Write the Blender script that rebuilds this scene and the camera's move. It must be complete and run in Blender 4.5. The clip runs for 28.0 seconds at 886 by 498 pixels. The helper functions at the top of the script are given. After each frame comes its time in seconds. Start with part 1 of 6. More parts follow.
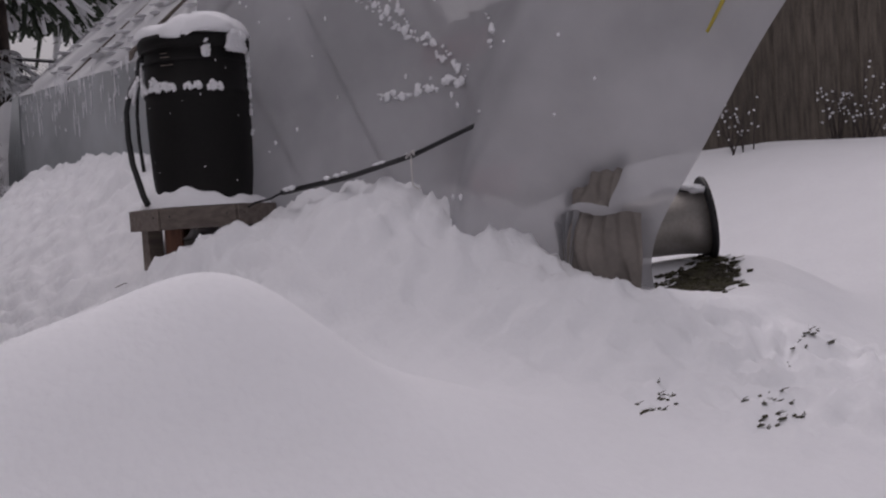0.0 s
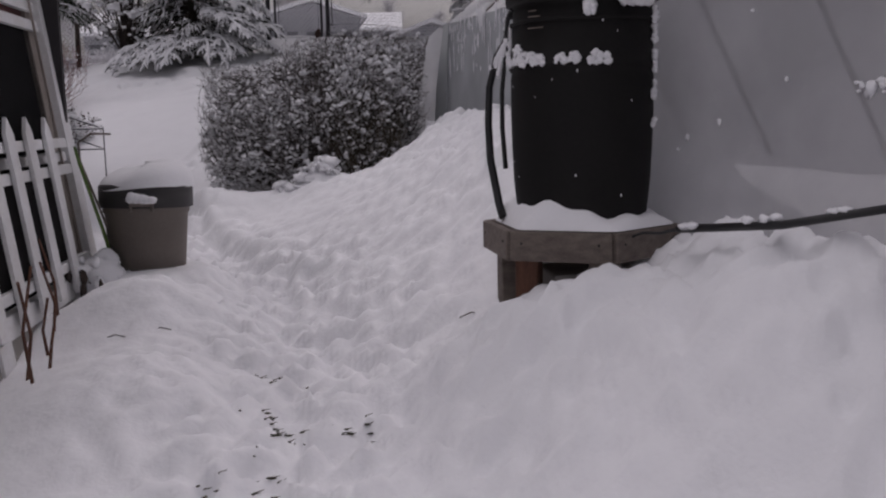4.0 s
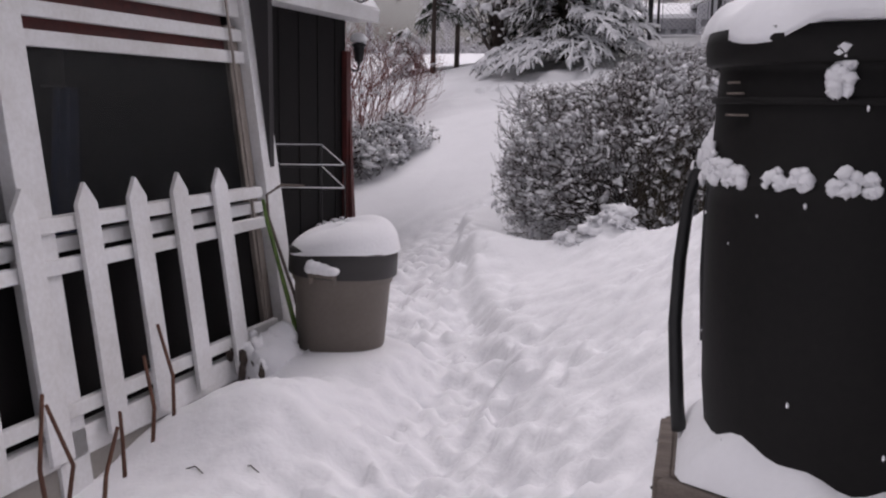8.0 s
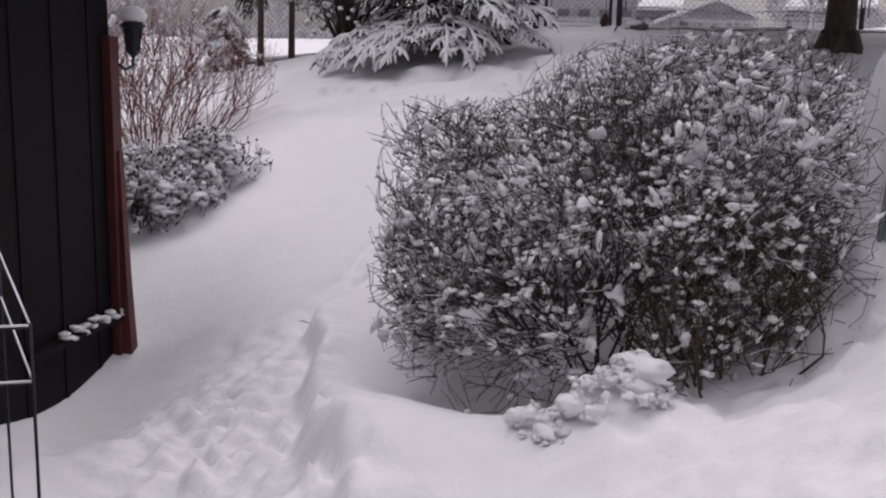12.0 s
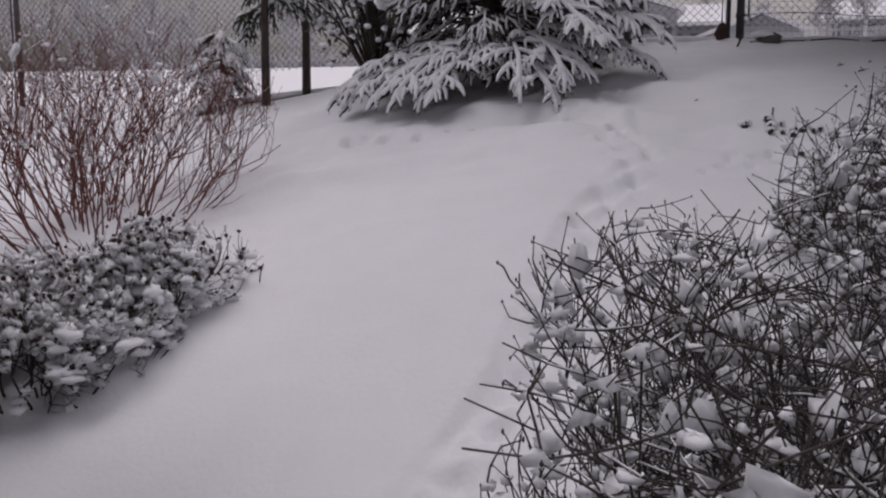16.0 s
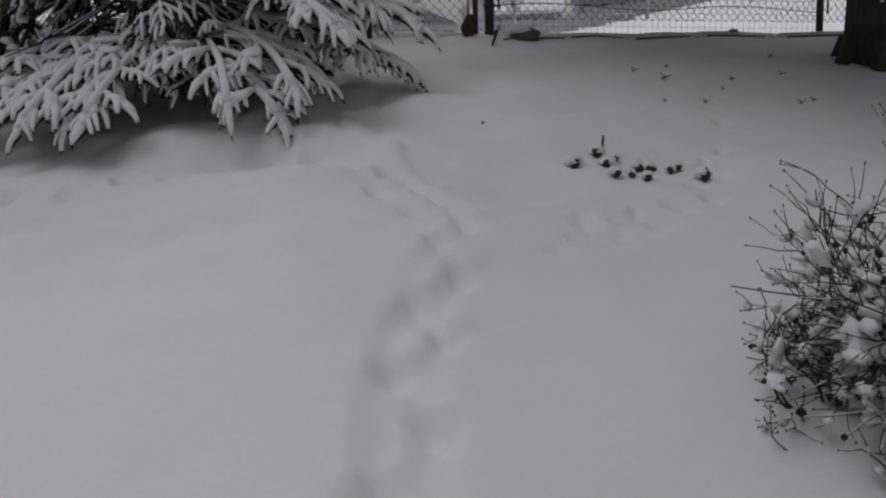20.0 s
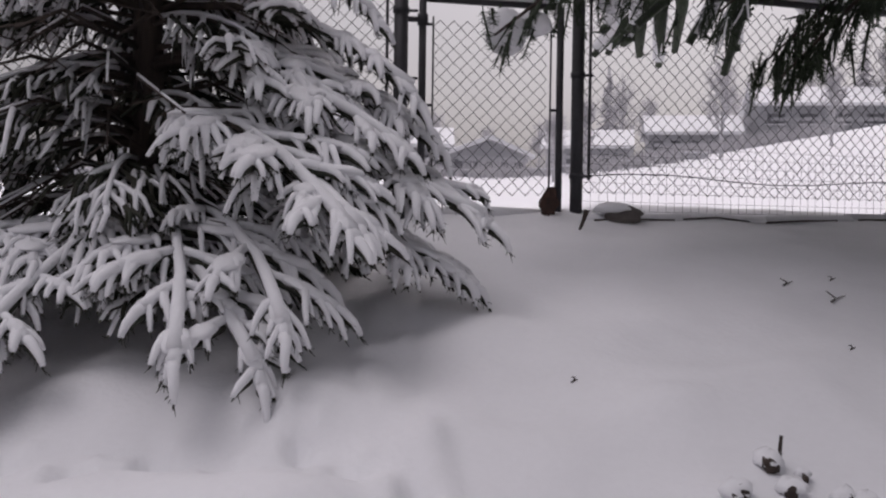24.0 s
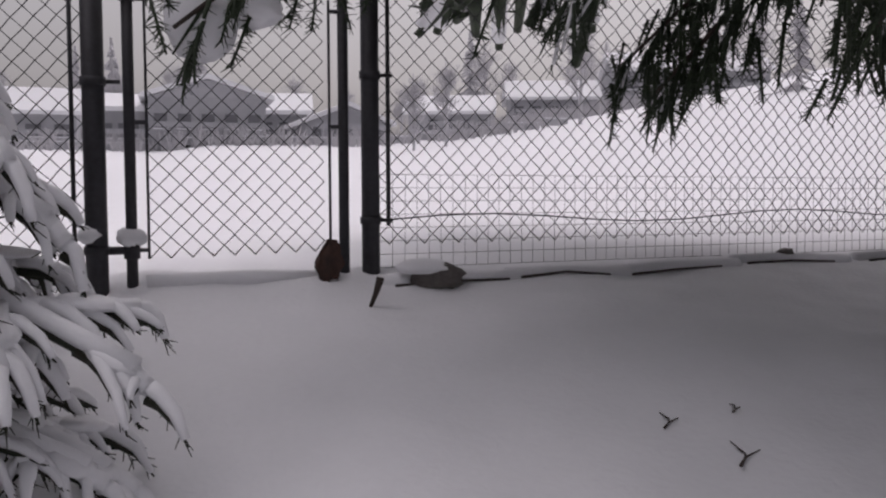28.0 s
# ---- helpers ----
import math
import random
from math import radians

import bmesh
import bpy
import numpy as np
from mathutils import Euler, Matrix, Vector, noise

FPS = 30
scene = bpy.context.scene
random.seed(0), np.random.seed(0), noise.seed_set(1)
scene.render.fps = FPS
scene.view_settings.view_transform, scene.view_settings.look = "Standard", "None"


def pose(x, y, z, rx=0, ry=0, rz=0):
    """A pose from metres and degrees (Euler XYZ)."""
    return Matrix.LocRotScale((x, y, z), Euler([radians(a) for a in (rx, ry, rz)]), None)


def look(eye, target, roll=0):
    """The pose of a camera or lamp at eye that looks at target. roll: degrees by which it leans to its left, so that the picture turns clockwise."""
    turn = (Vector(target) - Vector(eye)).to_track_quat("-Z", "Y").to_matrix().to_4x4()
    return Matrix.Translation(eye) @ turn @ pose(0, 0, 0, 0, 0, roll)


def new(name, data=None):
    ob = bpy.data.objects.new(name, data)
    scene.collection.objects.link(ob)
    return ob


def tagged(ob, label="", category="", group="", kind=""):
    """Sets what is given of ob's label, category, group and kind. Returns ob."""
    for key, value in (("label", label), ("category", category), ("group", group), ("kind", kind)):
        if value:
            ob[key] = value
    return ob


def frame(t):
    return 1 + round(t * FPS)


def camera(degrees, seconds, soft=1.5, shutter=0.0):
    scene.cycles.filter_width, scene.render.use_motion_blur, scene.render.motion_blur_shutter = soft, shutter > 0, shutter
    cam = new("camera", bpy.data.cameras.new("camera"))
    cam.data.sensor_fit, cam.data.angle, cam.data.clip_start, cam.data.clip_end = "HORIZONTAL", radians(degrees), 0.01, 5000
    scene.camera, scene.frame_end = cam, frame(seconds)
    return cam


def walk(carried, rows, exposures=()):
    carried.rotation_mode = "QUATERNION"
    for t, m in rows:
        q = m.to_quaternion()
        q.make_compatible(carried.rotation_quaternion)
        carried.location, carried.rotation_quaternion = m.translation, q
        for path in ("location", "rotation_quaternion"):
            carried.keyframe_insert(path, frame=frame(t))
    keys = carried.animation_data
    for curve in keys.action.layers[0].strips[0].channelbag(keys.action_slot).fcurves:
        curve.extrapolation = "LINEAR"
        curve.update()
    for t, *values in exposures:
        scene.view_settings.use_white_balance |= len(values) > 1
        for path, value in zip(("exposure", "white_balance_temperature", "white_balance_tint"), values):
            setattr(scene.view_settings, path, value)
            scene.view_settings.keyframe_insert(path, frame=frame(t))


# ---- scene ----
cam = camera(51.5, 28.0, soft=2.2)
PATH = [
    (0, (1.333, -6.403, 0.841), (2.679, -4.541, 0.735), -3.8),
    (0.5, (1.38, -6.195, 1.048), (2.334, -4.444, 0.891), -2.3),
    (1, (1.397, -5.988, 1.075), (2.214, -4.172, 0.893), -0.5),
    (1.5, (1.485, -5.839, 1.128), (2.187, -3.979, 0.914), 1.0),
    (2, (1.591, -5.724, 1.134), (2.276, -3.858, 0.916), 2.4),
    (2.5, (1.692, -5.589, 1.176), (2.338, -3.712, 0.932), -4.7),
    (3, (1.914, -5.461, 1.219), (2.463, -3.555, 0.965), -3.0),
    (3.5, (2.085, -5.306, 1.255), (2.468, -3.362, 0.982), -5.0),
    (4, (2.272, -5.116, 1.336), (2.498, -3.149, 1.052), -1.1),
    (4.5, (2.412, -4.957, 1.397), (2.583, -2.972, 1.217), -0.0),
    (6.5, (3.014, -4.413, 1.491), (2.906, -2.428, 1.263), 4.2),
    (7, (3.108, -4.218, 1.557), (2.78, -2.275, 1.216), 4.7),
    (7.5, (3.092, -3.93, 1.621), (2.633, -1.993, 1.426), 6.6),
    (8, (3.061, -3.656, 1.657), (2.4, -1.794, 1.345), 0.8),
    (8.5, (2.911, -3.317, 1.659), (2.307, -1.44, 1.324), 2.5),
    (9, (2.739, -3.031, 1.679), (2.312, -1.104, 1.355), -0.9),
    (9.5, (2.566, -2.639, 1.684), (2.163, -0.698, 1.419), 0.5),
    (10, (2.396, -2.325, 1.734), (2.161, -0.348, 1.545), 1.2),
    (10.5, (2.236, -1.961, 1.725), (2.12, 0.03, 1.576), 0.4),
    (11, (2.117, -1.593, 1.754), (1.94, 0.381, 1.487), 0.9),
    (11.5, (2.067, -1.169, 1.8), (1.879, 0.795, 1.473), 0.9),
    (12, (2.027, -0.785, 1.845), (1.713, 1.162, 1.511), 1.4),
    (12.5, (2.007, -0.434, 1.873), (1.66, 1.502, 1.511), 1.3),
    (13, (1.963, -0.114, 1.897), (1.504, 1.792, 1.501), 0.8),
    (13.5, (1.875, 0.195, 1.935), (1.319, 2.394, 1.553), 0.1),
    (15.5, (1.417, 1.533, 2.009), (0.931, 3.765, 1.738), 1.6),
    (16, (1.313, 1.83, 2.007), (0.865, 4.062, 1.679), -0.3),
    (16.5, (1.233, 2.13, 2.052), (1.004, 4.406, 1.809), -1.1),
    (17, (1.109, 2.41, 2.033), (0.919, 4.684, 1.742), -1.4),
    (17.5, (1.005, 2.675, 2.057), (1.051, 4.966, 1.857), -2.1),
    (18, (0.927, 2.942, 2.071), (0.984, 5.239, 1.977), -1.4),
    (18.5, (0.851, 3.152, 2.07), (1.003, 5.445, 1.98), -0.8),
    (19, (0.851, 3.442, 2.071), (1.178, 5.713, 1.915), -0.1),
    (19.5, (0.874, 3.7, 2.094), (1.245, 5.948, 1.786), 0.2),
    (20, (0.869, 3.919, 2.203), (1.226, 6.163, 1.842), -1.4),
    (20.5, (0.905, 4.066, 2.242), (1.168, 6.332, 1.948), -3.7),
    (22.5, (0.971, 4.96, 2.374), (1.199, 7.237, 2.151), -0.6),
    (23, (1.043, 5.083, 2.424), (1.395, 7.342, 2.169), -0.3),
    (23.5, (1.105, 5.262, 2.515), (1.398, 7.542, 2.401), 0.4),
    (24, (1.099, 5.443, 2.56), (1.305, 7.734, 2.51), 0.8),
    (24.5, (1.172, 5.571, 2.612), (1.414, 7.857, 2.521), 0.2),
    (25, (1.29, 5.736, 2.647), (1.572, 8.018, 2.6), -2.6),
    (25.5, (1.31, 6.016, 2.686), (1.693, 8.282, 2.61), -2.3),
    (26, (1.403, 6.202, 2.757), (1.753, 8.456, 2.466), -3.0),
    (26.5, (1.521, 6.371, 2.83), (1.918, 8.61, 2.485), 0.4),
    (27, (1.517, 6.546, 2.867), (1.874, 8.806, 2.632), -0.4),
    (27.5, (1.542, 6.681, 2.932), (1.955, 8.941, 2.817), -1.0),
    (28, (1.705, 6.861, 2.946), (2.236, 9.094, 2.808), -0.2),
]
walk(cam, [(t, look(eye, target, roll)) for t, eye, target, roll in PATH],
     exposures=[(0, -1.0, 6400, 23), (4.5, -0.92, 6400, 23), (7, -0.4, 6400, 22), (8, -0.36, 6400, 22), (9, -0.68, 6400, 22), (11, -0.48, 6400, 22), (13.5, -0.2, 6400, 23),
                (16, -0.7, 6400, 23), (17, -0.98, 6400, 23), (18, -0.98, 6400, 23), (20, -1.05, 6400, 23), (23, -0.8, 6450, 22), (24.5, -0.3, 6450, 22), (26, -0.33, 6450, 22), (27, -0.34, 6450, 22), (28, -0.55, 6450, 22)])

# ---- light: snowy overcast day ----
world = bpy.data.worlds.new("overcast_sky")
scene.world = world
world.use_nodes = True
wn = world.node_tree
wn.nodes.clear()
sky = wn.nodes.new("ShaderNodeTexSky")
sky.sky_type, sky.sun_disc = "NISHITA", False
sky.sun_elevation, sky.sun_rotation = radians(58), radians(30)
sky.air_density, sky.dust_density, sky.ozone_density = 1.6, 6.0, 0.6
grey = wn.nodes.new("ShaderNodeHueSaturation")
grey.inputs["Saturation"].default_value = 0.18
bg = wn.nodes.new("ShaderNodeBackground")
bg.inputs["Strength"].default_value = 0.122
wout = wn.nodes.new("ShaderNodeOutputWorld")
wn.links.new(sky.outputs[0], grey.inputs["Color"])
wn.links.new(grey.outputs[0], bg.inputs["Color"])
wn.links.new(bg.outputs[0], wout.inputs["Surface"])
sun = new("sun", bpy.data.lights.new("sun", "SUN"))
sun.data.energy, sun.data.angle, sun.data.color = 1.05, radians(38), (1.0, 0.985, 0.96)
sun.matrix_world = look((-9, -4, 20), (0, 0, 0))


# ---- materials ----
def mat(name, color, rough=0.6, metal=0.0, vary=0.15, scale=6.0, bump=0.2, fine=60.0, dist=0.01, second=None, spec=0.5, stretch=(1, 1, 1), rand=0.0):
    """Principled material with colour variation and relief at two scales; second: the colour of stains or grain."""
    m = bpy.data.materials.new(name)
    m.use_nodes = True
    nt = m.node_tree
    p = nt.nodes["Principled BSDF"]
    p.inputs["Roughness"].default_value, p.inputs["Metallic"].default_value = rough, metal
    p.inputs["Specular IOR Level"].default_value = spec
    co = nt.nodes.new("ShaderNodeTexCoord")
    mp = nt.nodes.new("ShaderNodeMapping")
    mp.inputs["Scale"].default_value = stretch
    nt.links.new(co.outputs["Object"], mp.inputs[0])
    n1 = nt.nodes.new("ShaderNodeTexNoise")
    n1.inputs["Scale"].default_value, n1.inputs["Detail"].default_value = scale, 5
    n2 = nt.nodes.new("ShaderNodeTexNoise")
    n2.inputs["Scale"].default_value, n2.inputs["Detail"].default_value = fine, 4
    for n in (n1, n2):
        nt.links.new(mp.outputs[0], n.inputs["Vector"])
    ramp = nt.nodes.new("ShaderNodeValToRGB")
    other = second or [c * (1 - vary) for c in color]
    ramp.color_ramp.elements[0].position, ramp.color_ramp.elements[0].color = 0.35, (*other, 1)
    ramp.color_ramp.elements[1].position, ramp.color_ramp.elements[1].color = 0.65, (*color, 1)
    mixn = nt.nodes.new("ShaderNodeMath")
    mixn.operation = "MULTIPLY_ADD"
    mixn.inputs[1].default_value, mixn.inputs[2].default_value = 0.6, 0.0
    nt.links.new(n1.outputs["Fac"], mixn.inputs[0])
    add = nt.nodes.new("ShaderNodeMath")
    add.operation = "MULTIPLY_ADD"
    add.inputs[1].default_value = 0.4
    nt.links.new(n2.outputs["Fac"], add.inputs[0])
    nt.links.new(mixn.outputs[0], add.inputs[2])
    nt.links.new(add.outputs[0], ramp.inputs["Fac"])
    last = ramp.outputs[0]
    if rand:
        info = nt.nodes.new("ShaderNodeObjectInfo")
        hsv = nt.nodes.new("ShaderNodeHueSaturation")
        rr = nt.nodes.new("ShaderNodeMapRange")
        rr.inputs["To Min"].default_value, rr.inputs["To Max"].default_value = 1 - rand, 1 + rand
        nt.links.new(info.outputs["Random"], rr.inputs["Value"])
        nt.links.new(rr.outputs[0], hsv.inputs["Value"])
        nt.links.new(last, hsv.inputs["Color"])
        last = hsv.outputs[0]
    nt.links.new(last, p.inputs["Base Color"])
    if bump:
        b = nt.nodes.new("ShaderNodeBump")
        b.inputs["Strength"].default_value, b.inputs["Distance"].default_value = bump, dist
        nt.links.new(add.outputs[0], b.inputs["Height"])
        nt.links.new(b.outputs[0], p.inputs["Normal"])
    return m


SNOW = mat("snow", (0.86, 0.86, 0.88), 0.75, vary=0.04, scale=9, bump=0.35, fine=70, dist=0.012, spec=0.2)
BROWN_TARP = mat("brown_tarpaulin", (0.21, 0.185, 0.165), 0.55, vary=0.3, scale=7, bump=0.4, fine=30, dist=0.01)
SNOW_GROUND = mat("ground_snow", (0.86, 0.86, 0.88), 0.78, vary=0.035, scale=5, bump=0.45, fine=42, dist=0.018, spec=0.2)
BARK = mat("bark", (0.075, 0.055, 0.045), 0.9, second=(0.03, 0.022, 0.02), scale=12, bump=0.8, fine=50, stretch=(1, 1, 0.25))
TWIG = mat("twig_bark", (0.082, 0.064, 0.058), 0.85, second=(0.034, 0.026, 0.024), scale=20, bump=0.3)
RED_TWIG = mat("red_twig_bark", (0.20, 0.05, 0.036), 0.7, second=(0.10, 0.035, 0.03), scale=14, bump=0.2)
BROWN_TWIG = mat("brown_twig", (0.085, 0.068, 0.045), 0.85, vary=0.35, scale=9.0, bump=0.3, fine=90.0)
NEEDLE = mat("spruce_needle", (0.022, 0.030, 0.018), 0.8, second=(0.03, 0.024, 0.016), scale=14, bump=0.3)
NEEDLE_GREEN = mat("green_needle", (0.03, 0.048, 0.02), 0.7, second=(0.018, 0.026, 0.014), scale=14, bump=0.3)
LEAF = mat("evergreen_leaf", (0.02, 0.026, 0.016), 0.45, second=(0.03, 0.02, 0.014), scale=9, bump=0.2)
DRY_LEAF = mat("dry_leaf", (0.07, 0.032, 0.022), 0.8, second=(0.032, 0.018, 0.014), scale=20, bump=0.3)
BLACK_PLASTIC = mat("barrel_plastic", (0.0125, 0.0115, 0.011), 0.6, second=(0.008, 0.0075, 0.0075), scale=3, bump=0.1, spec=0.18)
BLACK_RUBBER = mat("rubber", (0.015, 0.015, 0.016), 0.5, scale=10, bump=0.1)
GREY_WOOD = mat("weathered_wood", (0.20, 0.165, 0.14), 0.85, second=(0.10, 0.08, 0.07), scale=5, bump=0.5, fine=45, stretch=(1, 8, 8), rand=0.1)
RED_WOOD = mat("red_brown_wood", (0.16, 0.07, 0.04), 0.8, second=(0.07, 0.03, 0.02), scale=5, bump=0.4, stretch=(6, 6, 1))
PLANK = mat("plank_wood", (0.155, 0.13, 0.105), 0.9, second=(0.055, 0.045, 0.038), scale=5, bump=0.5, stretch=(7, 7, 0.7), rand=0.18)
WHITE_PAINT = mat("white_paint", (0.76, 0.76, 0.77), 0.55, second=(0.62, 0.61, 0.60), scale=5, bump=0.15, rand=0.04)
OLD_TRIM = mat("grey_trim", (0.33, 0.29, 0.26), 0.8, second=(0.18, 0.15, 0.13), scale=6, bump=0.4, stretch=(4, 4, 1))
DARK_WALL = mat("black_siding", (0.006, 0.0055, 0.006), 0.7, second=(0.009, 0.007, 0.007), scale=3, bump=0.3, spec=0.15)
DARK_RED = mat("dark_red_paint", (0.12, 0.022, 0.018), 0.6, second=(0.05, 0.012, 0.012), scale=7, bump=0.2)
IRON = mat("black_iron", (0.02, 0.02, 0.021), 0.5, metal=0.4, scale=20, bump=0.15)
GALV = mat("galvanised_wire", (0.035, 0.034, 0.036), 0.6, metal=0.0, scale=30, bump=0.1, spec=0.3)
POST_STEEL = mat("post_steel", (0.055, 0.055, 0.062), 0.6, metal=0.35, second=(0.035, 0.033, 0.036), scale=7, bump=0.15)
BIN_TAUPE = mat("taupe_plastic", (0.17, 0.145, 0.125), 0.6, second=(0.14, 0.118, 0.10), scale=3, bump=0.08)
BIN_DARK = mat("dark_lid_plastic", (0.035, 0.032, 0.032), 0.5, scale=5, bump=0.05)
GREEN_CANE = mat("green_cane", (0.13, 0.22, 0.04), 0.5, second=(0.07, 0.13, 0.03), scale=20, bump=0.1)
ROCK = mat("field_stone", (0.15, 0.135, 0.125), 0.9, second=(0.08, 0.07, 0.065), scale=9, bump=0.7)
EARTH = mat("wet_earth", (0.045, 0.037, 0.026), 0.9, second=(0.07, 0.066, 0.03), scale=16, bump=0.9, dist=0.02)
CONCRETE = mat("foundation_concrete", (0.30, 0.28, 0.26), 0.9, scale=7, bump=0.4)
METAL_DRUM = mat("dull_metal", (0.36, 0.34, 0.31), 0.45, metal=0.5, second=(0.26, 0.24, 0.22), scale=4, bump=0.1)
# siding lightened beyond its own grey, standing in for haze over the field
HOUSE_WALL = mat("hazed_siding", (0.46, 0.46, 0.48), 0.8, second=(0.40, 0.40, 0.42), scale=1.2, bump=0.2, rand=0.12)
HOUSE_DARK = mat("house_window", (0.20, 0.20, 0.215), 0.3, scale=2, bump=0.0)
# far trees and scrub: the haze of distance is put into this pale grey
HAZE_TREE = mat("hazed_twigs", (0.62, 0.61, 0.63), 0.9, second=(0.52, 0.51, 0.53), scale=0.8, bump=0.3)
BLUE_CLOTH = mat("blue_cloth", (0.02, 0.035, 0.085), 0.9, second=(0.012, 0.02, 0.05), scale=4, bump=0.3, stretch=(5, 5, 0.5))
CORD = mat("white_cord", (0.6, 0.58, 0.56), 0.8, scale=30, bump=0.2)
PINK = mat("faded_pink_board", (0.42, 0.16, 0.17), 0.8, scale=5, bump=0.1)
YELLOW = mat("yellow_paint", (0.45, 0.36, 0.05), 0.7, scale=12, bump=0.1)
# near-black inside walls: the room's dimness is put into their colour
INSIDE = mat("darkened_interior", (0.035, 0.032, 0.034), 0.9, scale=2, bump=0.1)


def sheet_material(name, color, clear, frost):
    """Plastic film: scatters the daylight, partly clear, with a soft sheen."""
    m = bpy.data.materials.new(name)
    m.use_nodes = True
    nt = m.node_tree
    nt.nodes.clear()
    out = nt.nodes.new("ShaderNodeOutputMaterial")
    co = nt.nodes.new("ShaderNodeTexCoord")
    n1 = nt.nodes.new("ShaderNodeTexNoise")
    n1.inputs["Scale"].default_value, n1.inputs["Detail"].default_value = 1.6, 6
    n2 = nt.nodes.new("ShaderNodeTexNoise")
    n2.inputs["Scale"].default_value, n2.inputs["Detail"].default_value = 24, 5
    for n in (n1, n2):
        nt.links.new(co.outputs["Object"], n.inputs["Vector"])
    ramp = nt.nodes.new("ShaderNodeValToRGB")
    ramp.color_ramp.elements[0].position, ramp.color_ramp.elements[0].color = 0.35, (*[c * 0.86 for c in color], 1)
    ramp.color_ramp.elements[1].position, ramp.color_ramp.elements[1].color = 0.7, (*[min(1, c * frost) for c in color], 1)
    nt.links.new(n1.outputs["Fac"], ramp.inputs["Fac"])
    b = nt.nodes.new("ShaderNodeBump")
    b.inputs["Strength"].default_value, b.inputs["Distance"].default_value = 0.25, 0.01
    nt.links.new(n2.outputs["Fac"], b.inputs["Height"])
    dif = nt.nodes.new("ShaderNodeBsdfDiffuse")
    tra = nt.nodes.new("ShaderNodeBsdfTranslucent")
    glo = nt.nodes.new("ShaderNodeBsdfGlossy")
    glo.inputs["Roughness"].default_value = 0.32
    for s in (dif, tra, glo):
        nt.links.new(b.outputs[0], s.inputs["Normal"])
    for s in (dif, tra):
        nt.links.new(ramp.outputs[0], s.inputs["Color"])
    m1 = nt.nodes.new("ShaderNodeMixShader")
    m1.inputs[0].default_value = 0.45
    nt.links.new(dif.outputs[0], m1.inputs[1])
    nt.links.new(tra.outputs[0], m1.inputs[2])
    m2 = nt.nodes.new("ShaderNodeMixShader")
    m2.inputs[0].default_value = 0.10
    nt.links.new(m1.outputs[0], m2.inputs[1])
    nt.links.new(glo.outputs[0], m2.inputs[2])
    clr = nt.nodes.new("ShaderNodeBsdfTransparent")
    m3 = nt.nodes.new("ShaderNodeMixShader")
    m3.inputs[0].default_value = clear
    nt.links.new(m2.outputs[0], m3.inputs[1])
    nt.links.new(clr.outputs[0], m3.inputs[2])
    nt.links.new(m3.outputs[0], out.inputs["Surface"])
    return m


FILM = sheet_material("plastic_film", (0.38, 0.38, 0.395), 0.16, 1.3)
FILM_FROSTED = sheet_material("frosted_film", (0.46, 0.48, 0.49), 0.05, 1.2)
FILM_DUSTED = sheet_material("snow_dusted_film", (0.66, 0.66, 0.68), 0.02, 1.6)
GLASS = sheet_material("dusty_window_film", (0.012, 0.012, 0.014), 0.75, 1.1)


